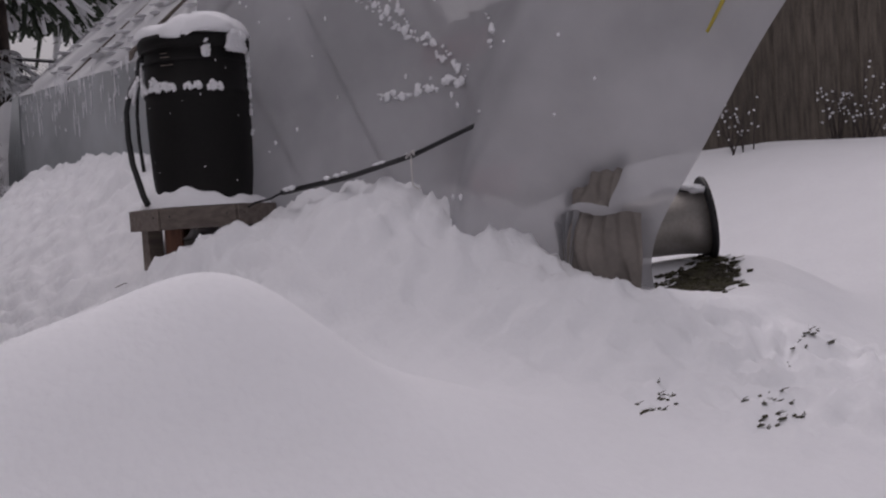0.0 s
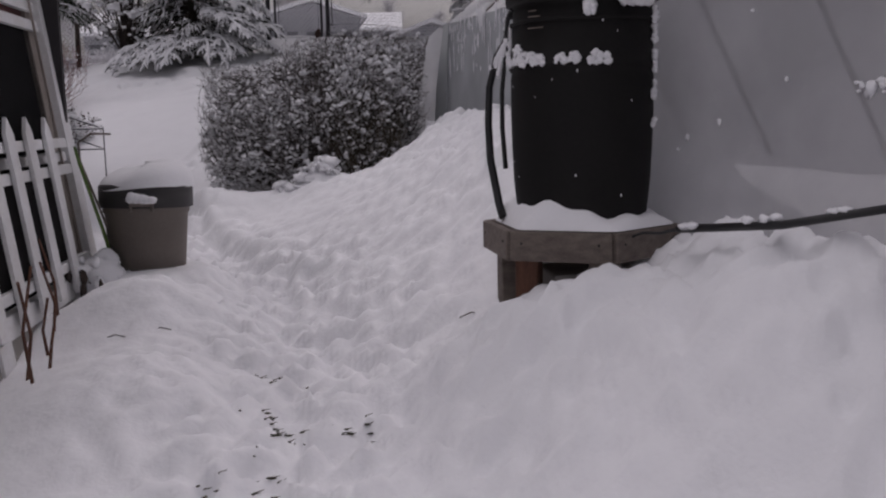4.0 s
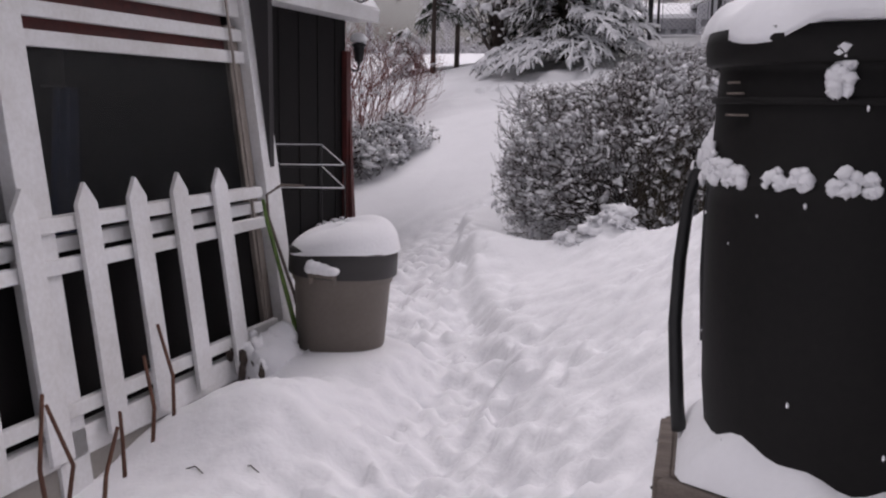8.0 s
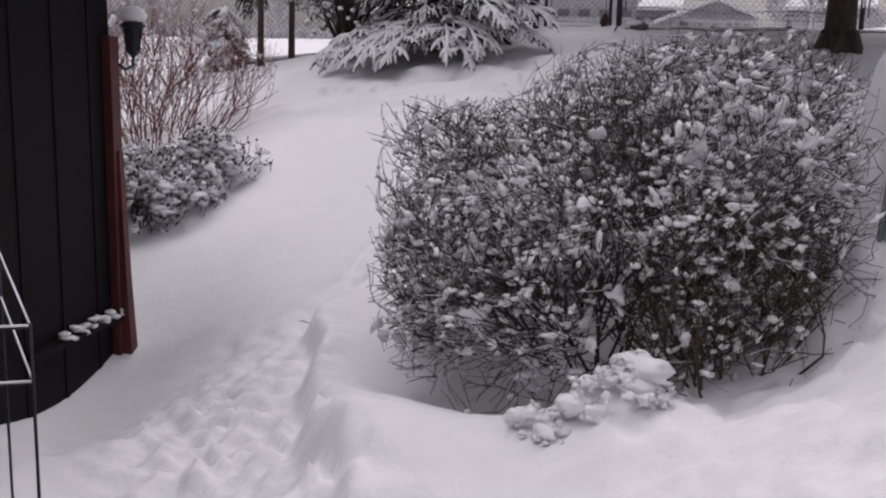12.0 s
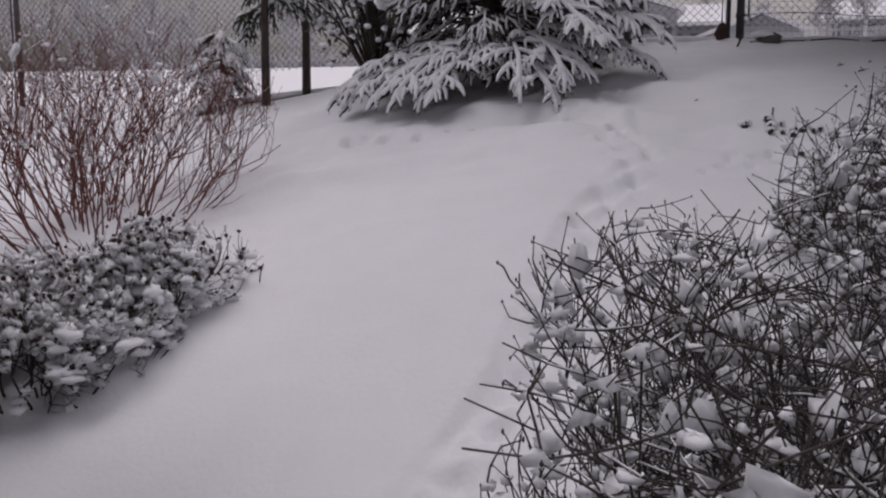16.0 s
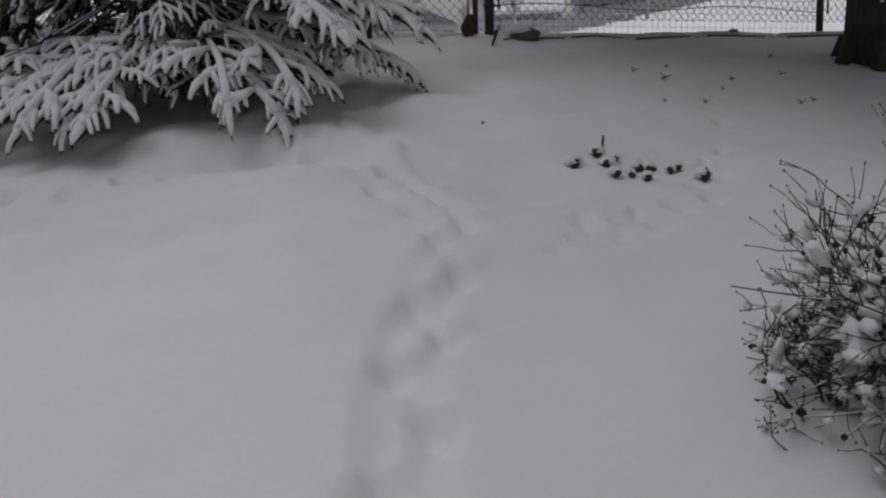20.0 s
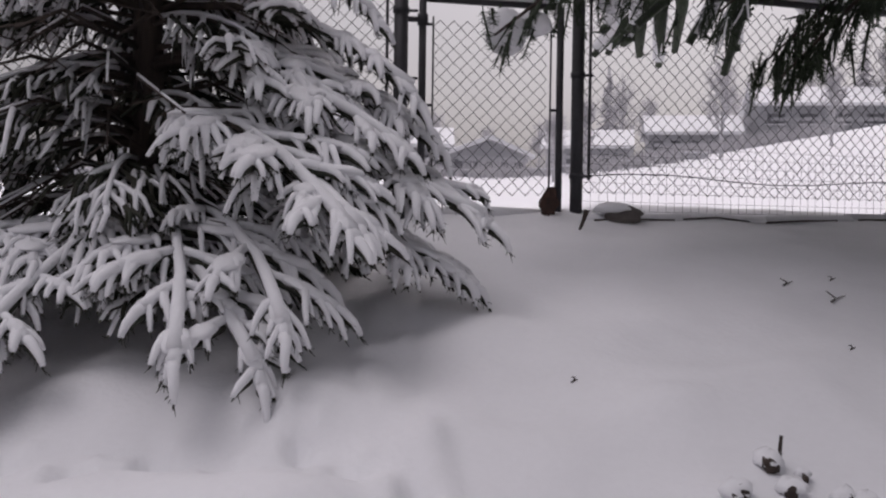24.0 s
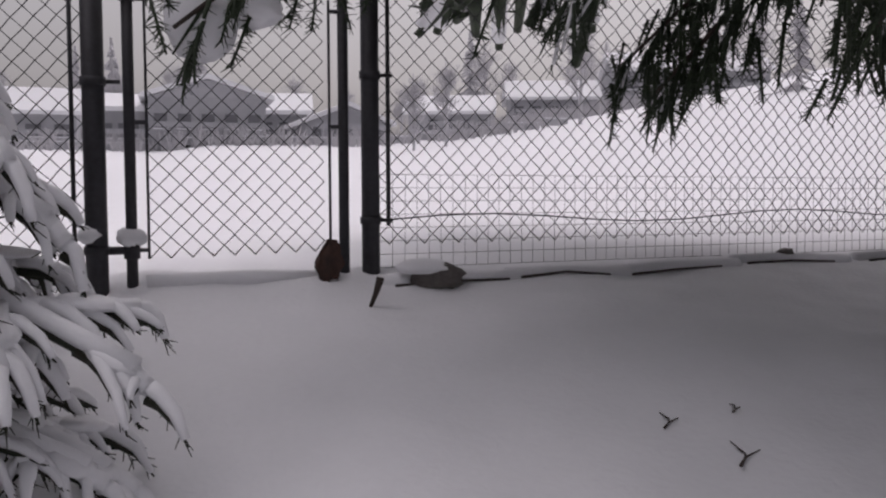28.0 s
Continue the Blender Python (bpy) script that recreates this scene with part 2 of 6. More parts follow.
# ---- mesh helpers ----
class Geo:
    """Collects vertices and faces of one mesh."""

    def __init__(self):
        self.v, self.f = [], []

    def tube(self, pts, r0, r1, n=4, cap=True):
        pts = [Vector(p) for p in pts]
        start = len(self.v)
        side = None
        for i, p in enumerate(pts):
            d = (pts[min(i + 1, len(pts) - 1)] - pts[max(i - 1, 0)])
            d = d.normalized() if d.length > 1e-9 else Vector((0, 0, 1))
            if side is None:
                side = d.orthogonal().normalized()
            side = (side - d * side.dot(d))
            side = side.normalized() if side.length > 1e-6 else d.orthogonal().normalized()
            up = d.cross(side)
            k = i / max(1, len(pts) - 1)
            r = r0 * (1 - k) + r1 * k
            for j in range(n):
                a = 2 * math.pi * j / n
                self.v.append(p + (side * math.cos(a) + up * math.sin(a)) * r)
        for i in range(len(pts) - 1):
            for j in range(n):
                a, b = start + i * n + j, start + i * n + (j + 1) % n
                self.f.append((a, b, b + n, a + n))
        if cap:
            self.f.append(tuple(start + j for j in reversed(range(n))))
            self.f.append(tuple(start + (len(pts) - 1) * n + j for j in range(n)))
        return self

    def box(self, c, s, rot=None, bevel=0.0):
        c, start = Vector(c), len(self.v)
        h = [v / 2 for v in s]
        for sx, sy, sz in ((-1, -1, -1), (1, -1, -1), (1, 1, -1), (-1, 1, -1), (-1, -1, 1), (1, -1, 1), (1, 1, 1), (-1, 1, 1)):
            p = Vector((sx * h[0], sy * h[1], sz * h[2]))
            self.v.append(c + (rot @ p if rot else p))
        self.f += [tuple(start + i for i in q) for q in ((0, 3, 2, 1), (4, 5, 6, 7), (0, 1, 5, 4), (1, 2, 6, 5), (2, 3, 7, 6), (3, 0, 4, 7))]
        return self

    def blob(self, c, r, seg=6, rings=4, jitter=0.15, flat=0.0):
        """An uneven lump; flat: how much the underside is pressed up."""
        c, start = Vector(c), len(self.v)
        for i in range(rings + 1):
            th = math.pi * i / rings
            for j in range(seg):
                a = 2 * math.pi * (j + 0.5 * (i % 2)) / seg
                k = 1 + random.uniform(-jitter, jitter)
                z = math.cos(th)
                if z < 0:
                    z *= 1 - flat
                self.v.append(c + Vector((math.sin(th) * math.cos(a) * r[0] * k, math.sin(th) * math.sin(a) * r[1] * k, z * r[2] * k)))
        for i in range(rings):
            for j in range(seg):
                a, b = start + i * seg + j, start + i * seg + (j + 1) % seg
                self.f.append((a, a + seg, b + seg, b))
        return self

    def lathe(self, profile, n=40, c=(0, 0, 0), m=None):
        start = len(self.v)
        for r, z in profile:
            for j in range(n):
                a = 2 * math.pi * j / n
                p = Vector((r * math.cos(a), r * math.sin(a), z))
                self.v.append((m @ p if m else p) + Vector(c))
        for i in range(len(profile) - 1):
            for j in range(n):
                a, b = start + i * n + j, start + i * n + (j + 1) % n
                self.f.append((a, b, b + n, a + n))
        return self

    def grid(self, fn, nu, nv):
        start = len(self.v)
        for i in range(nu + 1):
            for j in range(nv + 1):
                self.v.append(Vector(fn(i / nu, j / nv)))
        for i in range(nu):
            for j in range(nv):
                a = start + i * (nv + 1) + j
                self.f.append((a, a + nv + 1, a + nv + 2, a + 1))
        return self

    def prism(self, outline, depth, m=None):
        """A flat outline in x and z, given thickness along y."""
        start, n = len(self.v), len(outline)
        for y in (-depth / 2, depth / 2):
            for x, z in outline:
                p = Vector((x, y, z))
                self.v.append(m @ p if m else p)
        self.f.append(tuple(start + i for i in range(n)))
        self.f.append(tuple(start + n + i for i in reversed(range(n))))
        for i in range(n):
            j = (i + 1) % n
            self.f.append((start + i, start + n + i, start + n + j, start + j))
        return self


def mesh_of(name, geo, material, smooth=True):
    me = bpy.data.meshes.new(name)
    me.from_pydata([tuple(p) for p in geo.v], [], geo.f)
    me.materials.append(material)
    if smooth:
        me.shade_smooth()
    me.update()
    return me


def part(name, geo, material, parent=None, label="", smooth=True, kind=""):
    """Links a Geo as ONE mesh object, under a thing or a part."""
    ob = new(name, mesh_of(name, geo, material, smooth))
    if parent is not None:
        ob.parent = parent
    return tagged(ob, label, kind=kind)


def thing(name, at, label, category, group="", kind=""):
    """An Empty at the thing's base."""
    ob = new(name)
    ob.location = at
    ob.empty_display_size = 0.1
    return tagged(ob, label, category, group, kind)


def bevelled(ob, width=0.004, seg=2):
    b = ob.modifiers.new("bevel", "BEVEL")
    b.width, b.segments, b.limit_method = width, seg, "ANGLE"
    return ob


# ---- lie of the land ----
rng = np.random.RandomState(4)
LATTICE = rng.rand(64, 64)


def vnoise(x, y, scale):
    """Smooth value noise, -1 to 1."""
    turn = scale * 1.7
    c, s = math.cos(turn), math.sin(turn)
    x, y = np.asarray(x, float) + 300, np.asarray(y, float) + 300
    u, v = (x * c + y * s) * scale, (y * c - x * s) * scale
    i, j = np.floor(u).astype(int), np.floor(v).astype(int)
    a, b = u - i, v - j
    a, b = a * a * (3 - 2 * a), b * b * (3 - 2 * b)
    g = lambda p, q: LATTICE[p % 64, q % 64]  # noqa: E731
    return 2 * ((g(i, j) * (1 - a) + g(i + 1, j) * a) * (1 - b) + (g(i, j + 1) * (1 - a) + g(i + 1, j + 1) * a) * b) - 1


def step(v, a, b):
    k = np.clip((np.asarray(v, float) - a) / (b - a), 0, 1)
    return k * k * (3 - 2 * k)


def bump_at(x, y, cx, cy, sx, sy, turn=0.0):
    c, s = math.cos(radians(turn)), math.sin(radians(turn))
    u, v = (x - cx) * c + (y - cy) * s, -(x - cx) * s + (y - cy) * c
    return np.exp(-((u / sx) ** 2 + (v / sy) ** 2))


SLOPE_Y = (-14, -8, -6, -4, -2, 0, 2, 3.8, 4.8, 5.9, 7.4, 8.2, 9.9, 10.3, 14, 40, 110, 400)
SLOPE_Z = (-0.3, -0.1, 0.0, 0.12, 0.22, 0.34, 0.52, 0.72, 1.04, 1.45, 1.92, 2.12, 2.56, 2.64, 2.75, 4.3, 8.4, 22)
FINE_Y = np.arange(-16, 402, 0.1)
FINE_Z = np.interp(FINE_Y, SLOPE_Y, SLOPE_Z)
FINE_Z = np.convolve(np.pad(FINE_Z, 6, mode="edge"), np.ones(13) / 13, mode="valid")
# the trodden way: y, x of its middle, half width, depth
TRACK_Y = (-8, -5, -3.2, -1.6, 0, 1.5, 2.6, 3.6, 4.6, 5.9, 7.0, 8.2)
TRACK_X = (2.2, 2.6, 2.5, 2.1, 1.75, 1.12, 0.62, 0.5, 0.85, 1.1, 1.3, 1.2)
TRACK_W = (0.8, 0.7, 0.55, 0.42, 0.34, 0.30, 0.27, 0.17, 0.11, 0.10, 0.09, 0.08)
TRACK_D = (0.0, 0.0, 0.0, 0.02, 0.05, 0.12, 0.16, 0.13, 0.03, 0.025, 0.01, 0.0)


def ground(x, y):
    """Height of the snow."""
    x, y = np.asarray(x, float), np.asarray(y, float)
    z = np.interp(y, FINE_Y, FINE_Z)
    far = np.hypot(x, y)
    # hill beyond the fence
    z = z + 0.105 * np.clip(far - 14, 0, 160) * step(np.degrees(np.arctan2(x, np.maximum(y, 0.1))), 7, 46) * step(y, 8, 30)
    z = z + 0.35 * vnoise(x, y, 0.045) * step(far, 14, 40)
    # the rise towards the plank fence
    z = z + 0.15 * np.clip(x - 0.9, -3.5, 0) * step(y, 1.5, 4.5) - 0.34 * bump_at(x, y, -0.35, 3.2, 0.5, 1.0) + 0.20 * bump_at(x, y, 1.3, 2.2, 0.35, 0.6)
    z = z + 0.95 * step(x, 4.6, 7.6) * step(-y, -1, 1.5)
    # bank thrown up along the tunnel
    edge = np.interp(y, (-5, -3.4, -2.6, -1.5, 3.1), (4.4, 4.05, 3.7, 3.5, 3.2))
    wide = np.interp(y, (-3, -1.5, 0.0, 2.0), (1.25, 1.3, 1.7, 1.95))
    bank = np.clip((x - edge + wide) / (wide - 0.1), 0, 1) ** 1.35 * (1 - step(x, edge + 0.4 - 0.35 * step(-y, 3.0, 3.6), edge + 1.6 - 1.0 * step(-y, 3.0, 3.6)))
    z = z + bank * np.interp(y, (-5.2, -4.4, -3.4, -2.7, -2.0, -1.2, -0.3, 1.5, 3.2, 4.2), (0.05, 0.16, 0.47, 0.62, 0.62, 0.76, 0.95, 0.80, 0.58, 0.05))
    z = z + 0.18 * bump_at(x, y, 3.45, -2.72, 0.6, 0.40) + 0.10 * bump_at(x, y, 3.62, -2.12, 0.16, 0.2)
    # hollow round the stand's legs
    z = z - 0.08 * bump_at(x, y, 3.16, -1.72, 0.40, 0.38) + 0.20 * bump_at(x, y, 3.0, -2.15, 0.35, 0.3) + 0.14 * bump_at(x, y, 2.8, -1.95, 0.32, 0.32)
    # heaps beside the way
    z = z + 0.45 * bump_at(x, y, 2.17, -4.2, 0.85, 0.5, -12) + 0.12 * bump_at(x, y, 2.24, -4.14, 0.32, 0.3) + 0.14 * bump_at(x, y, 1.2, -4.6, 0.8, 0.6) + 0.13 * bump_at(x, y, 1.62, -4.3, 0.4, 0.3) - 0.05 * bump_at(x, y, 2.62, -4.25, 0.2, 0.3)
    z = z + 0.29 * bump_at(x, y, 1.35, -0.75, 0.45, 0.40) + 0.22 * bump_at(x, y, 1.45, -1.75, 0.5, 0.55)
    z = z + 0.16 * bump_at(x, y, 0.95, -0.05, 0.2, 0.2) + 0.12 * bump_at(x, y, 1.3, 0.1, 0.35, 0.4) + 0.15 * bump_at(x, y, 1.5, -0.12, 0.27, 0.25)
    # undisturbed snow stands above the trodden way
    tx, tw, td = (np.interp(y, TRACK_Y, q) for q in (TRACK_X, TRACK_W, TRACK_D))
    off = x - tx + 0.05 * vnoise(x, y, 3.0)
    left, off = off < 0, np.abs(off) / tw
    gentle = left * (1 - step(y, 3.6, 4.6)) * step(y, -1.0, 0.5)
    trench = ((1 - step(off, 0.82, 1.3)) * (1 - gentle) + (1 - step(off, 0.6, 4.5)) * gentle) * step(y, -8, -4)
    rough = step(off, 2.6, 0.4) * step(y, -3.4, -2.4) * (1 - step(y, 2.5, 4.0))
    z = z + td * 0.45 - td * 1.25 * trench
    z = z + 0.10 * bump_at(x, y, 1.8, 2.05, 0.5, 0.25) + 0.12 * bump_at(x, y, 2.16, 2.08, 0.12, 0.12)
    z = z - 0.24 * bump_at(x, y, 1.75, 2.75, 0.55, 0.4)
    # settled drifts, spade cuts and prints
    z = z + (0.035 * vnoise(x, y, 0.9) + 0.012 * vnoise(x, y, 2.6)) * (1 - 0.85 * step(y, 8.6, 9.6) * (1 - step(y, 11, 13)))
    z = z - 0.10 * bump_at(x, y, 4.9, -3.6, 0.5, 0.45) - 0.06 * bump_at(x, y, 3.6, 10.0, 1.2, 0.5)
    dug = np.clip(bank * (1 - step(y, 3.3, 4.3)) + rough * (1 - 0.8 * bump_at(x, y, 1.3, -0.9, 0.5, 0.9)) + 0.12 * bump_at(x, y, 1.4, -1.0, 0.7, 1.1), 0, 1)
    z = z + dug * (0.030 * vnoise(x, y, 3.7) + 0.040 * (0.5 - np.abs(vnoise(x, y, 5.9))) + 0.055 * (0.5 - np.abs(vnoise(x, y, 9.1))) + 0.058 * (0.5 - np.abs(vnoise(x, y, 12.4))) + 0.030 * vnoise(x, y, 17) + 0.024 * (0.5 - np.abs(vnoise(x, y, 19.3))))
    z = z + trench * step(y, -4, -1) * (0.022 * vnoise(x, y, 4.5) + 0.03 * np.abs(vnoise(x, y, 7.0)))
    # soft ridges under the low boughs
    z = z + step(y, 6.6, 7.4) * (1 - step(y, 8.3, 9.0)) * step(x, -2.0, -0.5) * (1 - step(x, 2.2, 2.9)) * (0.07 * vnoise(x, y * 1.6, 1.7) + 0.045 * vnoise(x, y * 1.5, 3.4))
    z = z + step(y, 5.5, 7.5) * (1 - step(y, 10.6, 12)) * (0.012 * vnoise(x, y, 3.9) + 0.006 * vnoise(x, y, 8.3))
    z = z + 0.06 * bump_at(x, y, 1.45, 10.22, 0.95, 0.22) + 0.03 * bump_at(x, y, 2.5, 10.3, 0.7, 0.2)
    z = z - 0.20 * bump_at(x, y, 2.75, 2.42, 0.5, 0.42) - 0.10 * bump_at(x, y, 4.55, -4.25, 0.45, 0.35) - 0.10 * bump_at(x, y, 2.6, 2.05, 0.28, 0.3)
    # level snow that the bin stands in
    near = 1 - step(np.hypot(x - 1.22, y - 0.09), 0.26, 0.52)
    z = z * (1 - near) + near * (0.55 + 0.012 * vnoise(x, y, 7.0))
    # trodden place before the tub
    near = 1 - step(np.hypot(x - 4.72, y + 3.74), 0.26, 0.95)
    return z * (1 - near) + near * (0.43 + 0.18 * np.clip(x + y - 0.70, 0, 0.5) + 0.012 * vnoise(x, y, 6.0))


def gz(x, y):
    return float(ground(x, y))


# ---- ground: one sheet of snow out to the horizon ----
def spread(lo, hi, fine, reach):
    """Coordinates, close together between lo and hi, wider and wider out to reach."""
    inner = list(np.arange(lo, hi, fine))
    out, s, gap = [], hi, fine
    while s < reach:
        out.append(s)
        gap *= 1.17
        s += gap
    back, s, gap = [], lo - fine, fine
    while s > -reach:
        back.append(s)
        gap *= 1.17
        s -= gap
    return np.array(list(reversed(back)) + inner + out)


PRINTS = [(-0.55, 7.9), (-0.3, 7.95), (-0.05, 7.88), (0.15, 7.98), (0.35, 7.88), (0.55, 7.94), (0.75, 7.82), (0.95, 7.9), (1.08, 7.72), (1.24, 7.6), (1.18, 7.42), (1.36, 7.32), (1.28, 7.16),
          (1.44, 7.02), (1.32, 6.86), (1.36, 6.66), (1.2, 6.54), (1.26, 6.34), (1.1, 6.2), (1.16, 5.98), (1.02, 5.8), (1.08, 5.58), (0.96, 5.4), (1.02, 5.25), (0.92, 5.0), (0.9, 4.7), (0.8, 4.45), (0.75, 4.15)]
PAWS = [(1.75, 6.85), (1.86, 7.0), (1.9, 6.88), (2.0, 6.95), (2.06, 7.02), (2.12, 6.93), (2.2, 7.02), (2.28, 7.0), (2.33, 7.1), (2.4, 7.2), (2.5, 7.3), (2.55, 7.4), (2.6, 7.5), (2.66, 7.62), (2.8, 7.9), (2.9, 8.1), (3.0, 8.4), (3.05, 8.55)]


def snow_sheet():
    xs, ys = spread(-2.4, 5.2, 0.025, 420), spread(-5.6, 10.6, 0.025, 420)
    xx, yy = np.meshgrid(xs, ys, indexing="ij")
    zz = ground(xx, yy)
    random.seed(23)
    for px, py in PRINTS:
        turn, big = random.uniform(-30, 60), random.uniform(0.8, 1.2)
        zz = zz - 0.060 * big * bump_at(xx, yy, px, py, 0.032, 0.052, turn) + 0.030 * bump_at(xx, yy, px + 0.05, py + 0.075, 0.035, 0.035) + 0.026 * bump_at(xx, yy, px - 0.07, py + random.uniform(-0.05, 0.05), 0.03, 0.045)
    for px, py in PAWS:
        for k in range(2):
            zz = zz - 0.05 * bump_at(xx, yy, px + random.uniform(-0.06, 0.06), py + random.uniform(-0.05, 0.05), 0.024, 0.03)
    n, m = xx.shape
    verts = np.stack([xx, yy, zz], -1).reshape(-1, 3)
    k = np.arange(n * m).reshape(n, m)
    faces = np.stack([k[:-1, :-1], k[1:, :-1], k[1:, 1:], k[:-1, 1:]], -1).reshape(-1, 4)
    me = bpy.data.meshes.new("ground")
    me.from_pydata(verts.tolist(), [], faces.tolist())
    me.materials.append(SNOW_GROUND)
    me.shade_smooth()
    return tagged(new("ground", me), "deep white snow with a shovelled way, heaps and animal prints", "snow", kind="structure")


snow_sheet()


# ---- plastic-covered tunnel ----
SIDE_Y = (-5.4, -4.25, -3.4, -2.6, -1.95, -1.5, 0.6, 3.15)
SIDE_X = (4.42, 4.22, 4.02, 3.76, 3.53, 3.49, 3.36, 3.18)


def tunnel_side(y):
    return float(np.interp(y, SIDE_Y, SIDE_X))


def film_tunnel():
    t = thing("plastic_tunnel", (3.5, 0, gz(3.6, 0) - 0.2), "low garden tunnel of grey translucent plastic film, banked with snow", "greenhouse")
    at = Vector(t.location)
    top = 3.2

    def crease(y):
        return 2.14 + 0.045 * (y - 3.1)

    def side_at(y, v):
        x = tunnel_side(y)
        z = 0.25 + (crease(y) - 0.25) * v
        w = 0.012 * math.sin(y * 9 + v * 3) * v + 0.02 * math.sin(y * 2.3 + 1) * math.sin(v * 3.1)
        lean = 0.10 * v
        return Vector((x + lean + w, y, z)) - at

    part("side_film", Geo().grid(lambda u, v: side_at(-1.2 + 4.35 * u, v), 60, 14), FILM_FROSTED, t, "frosted side film with frozen streaks")

    def roof(u, v):
        y = -1.2 + 4.35 * u
        x = tunnel_side(y) + 0.10 + 1.15 * v
        sag = -0.03 * math.sin(math.pi * v) + 0.005 * math.sin(y * 7 + v * 5)
        return Vector((x, y, crease(y) + (top - crease(y)) * v + sag)) - at

    part("roof_film", Geo().grid(roof, 50, 14), FILM_DUSTED, t, "sloping roof film dusted with snow")

    def back(u, v):
        y = -1.2 + 4.35 * u
        x = tunnel_side(y) + 1.25 + 1.2 * v
        return Vector((x, y, top - 2.3 * v)) - at

    part("back_film", Geo().grid(back, 20, 8), FILM, t)

    def end(u, v):
        x0 = tunnel_side(3.15)
        x = x0 + 2.4 * u
        hi = 2.14 + (top - 2.14) * (1 - abs(u - 0.5) * 2)
        return Vector((x + 0.10 * v * (1 - u), 3.15 + 0.03 * math.sin(u * 20), 0.4 + (hi - 0.4) * v)) - at

    part("end_film", Geo().grid(end, 20, 12), FILM, t)
    # folded hem at the far corner
    hem = Geo()
    for i in range(5):
        hem.tube([Vector((3.16 + 0.012 * i, 3.12 - 0.05 * i, 0.9)) - at, Vector((3.20 + 0.012 * i, 3.12 - 0.055 * i, 1.6)) - at, Vector((3.27, 3.10 - 0.05 * i, 2.14)) - at], 0.016, 0.012, 5)
    part("hem_fold", hem, FILM_FROSTED, t, "bunched film hem")
    def flap(u, v):
        z = 0.95 + 1.17 * v
        x0 = float(np.interp(z, (0.95, 1.15, 1.43, 2.04, 2.12), (2.74, 2.86, 3.02, 3.13, 3.22)))
        return Vector((x0 + (3.285 - x0) * u, 3.19 - 0.03 * u + 0.03 * math.sin(u * 7 + v * 3) * (1 - v), z)) - at

    part("end_flap", Geo().grid(flap, 16, 20), FILM_DUSTED, t, "end of the film flaring out into the snow")
    ribs = Geo()
    for y in (-1.1, 0.3, 1.7, 3.05):
        x = tunnel_side(y)
        ribs.tube([Vector((x + 0.06, y, 0.3)) - at, Vector((x + 0.14, y, 2.1)) - at, Vector((x + 1.25, y, 3.16)) - at, Vector((x + 2.35, y, 1.0)) - at], 0.02, 0.02, 6)
    part("hoop", ribs, GREY_WOOD, t, "wooden hoops behind the film")
    ice = Geo()
    for i in range(190):
        y = random.uniform(-1.0, 3.1)
        wide, ln = random.uniform(0.004, 0.013), random.choice((0.012, 0.02, 0.03, 0.05, 0.09)) * random.uniform(0.6, 1.4)
        v = 1 - random.random() ** 2.2 * 0.22
        ice.blob(side_at(y, v) + Vector((-0.006, 0, 0)), (0.005, wide, ln), 6, 5, 0.35)
    part("ice_crust", ice, SNOW, t, "thin snow and ice streaks below the roof edge", kind="stuff")
    dust = Geo()
    for i in range(70):
        y, v = random.uniform(-1.1, 3.1), 0.06 + 0.94 * random.random()
        x = tunnel_side(y) + 0.10 + 1.15 * v
        dust.blob(Vector((x, y, crease(y) + (top - crease(y)) * v - 0.02 * math.sin(math.pi * v))) - at, (random.uniform(0.04, 0.13), random.uniform(0.03, 0.16), random.uniform(0.006, 0.014)), 9, 4, 0.35, 0.7)
    part("roof_snow", dust, SNOW, t, "patches of snow on the roof film", kind="stuff")
    return t


film_tunnel()


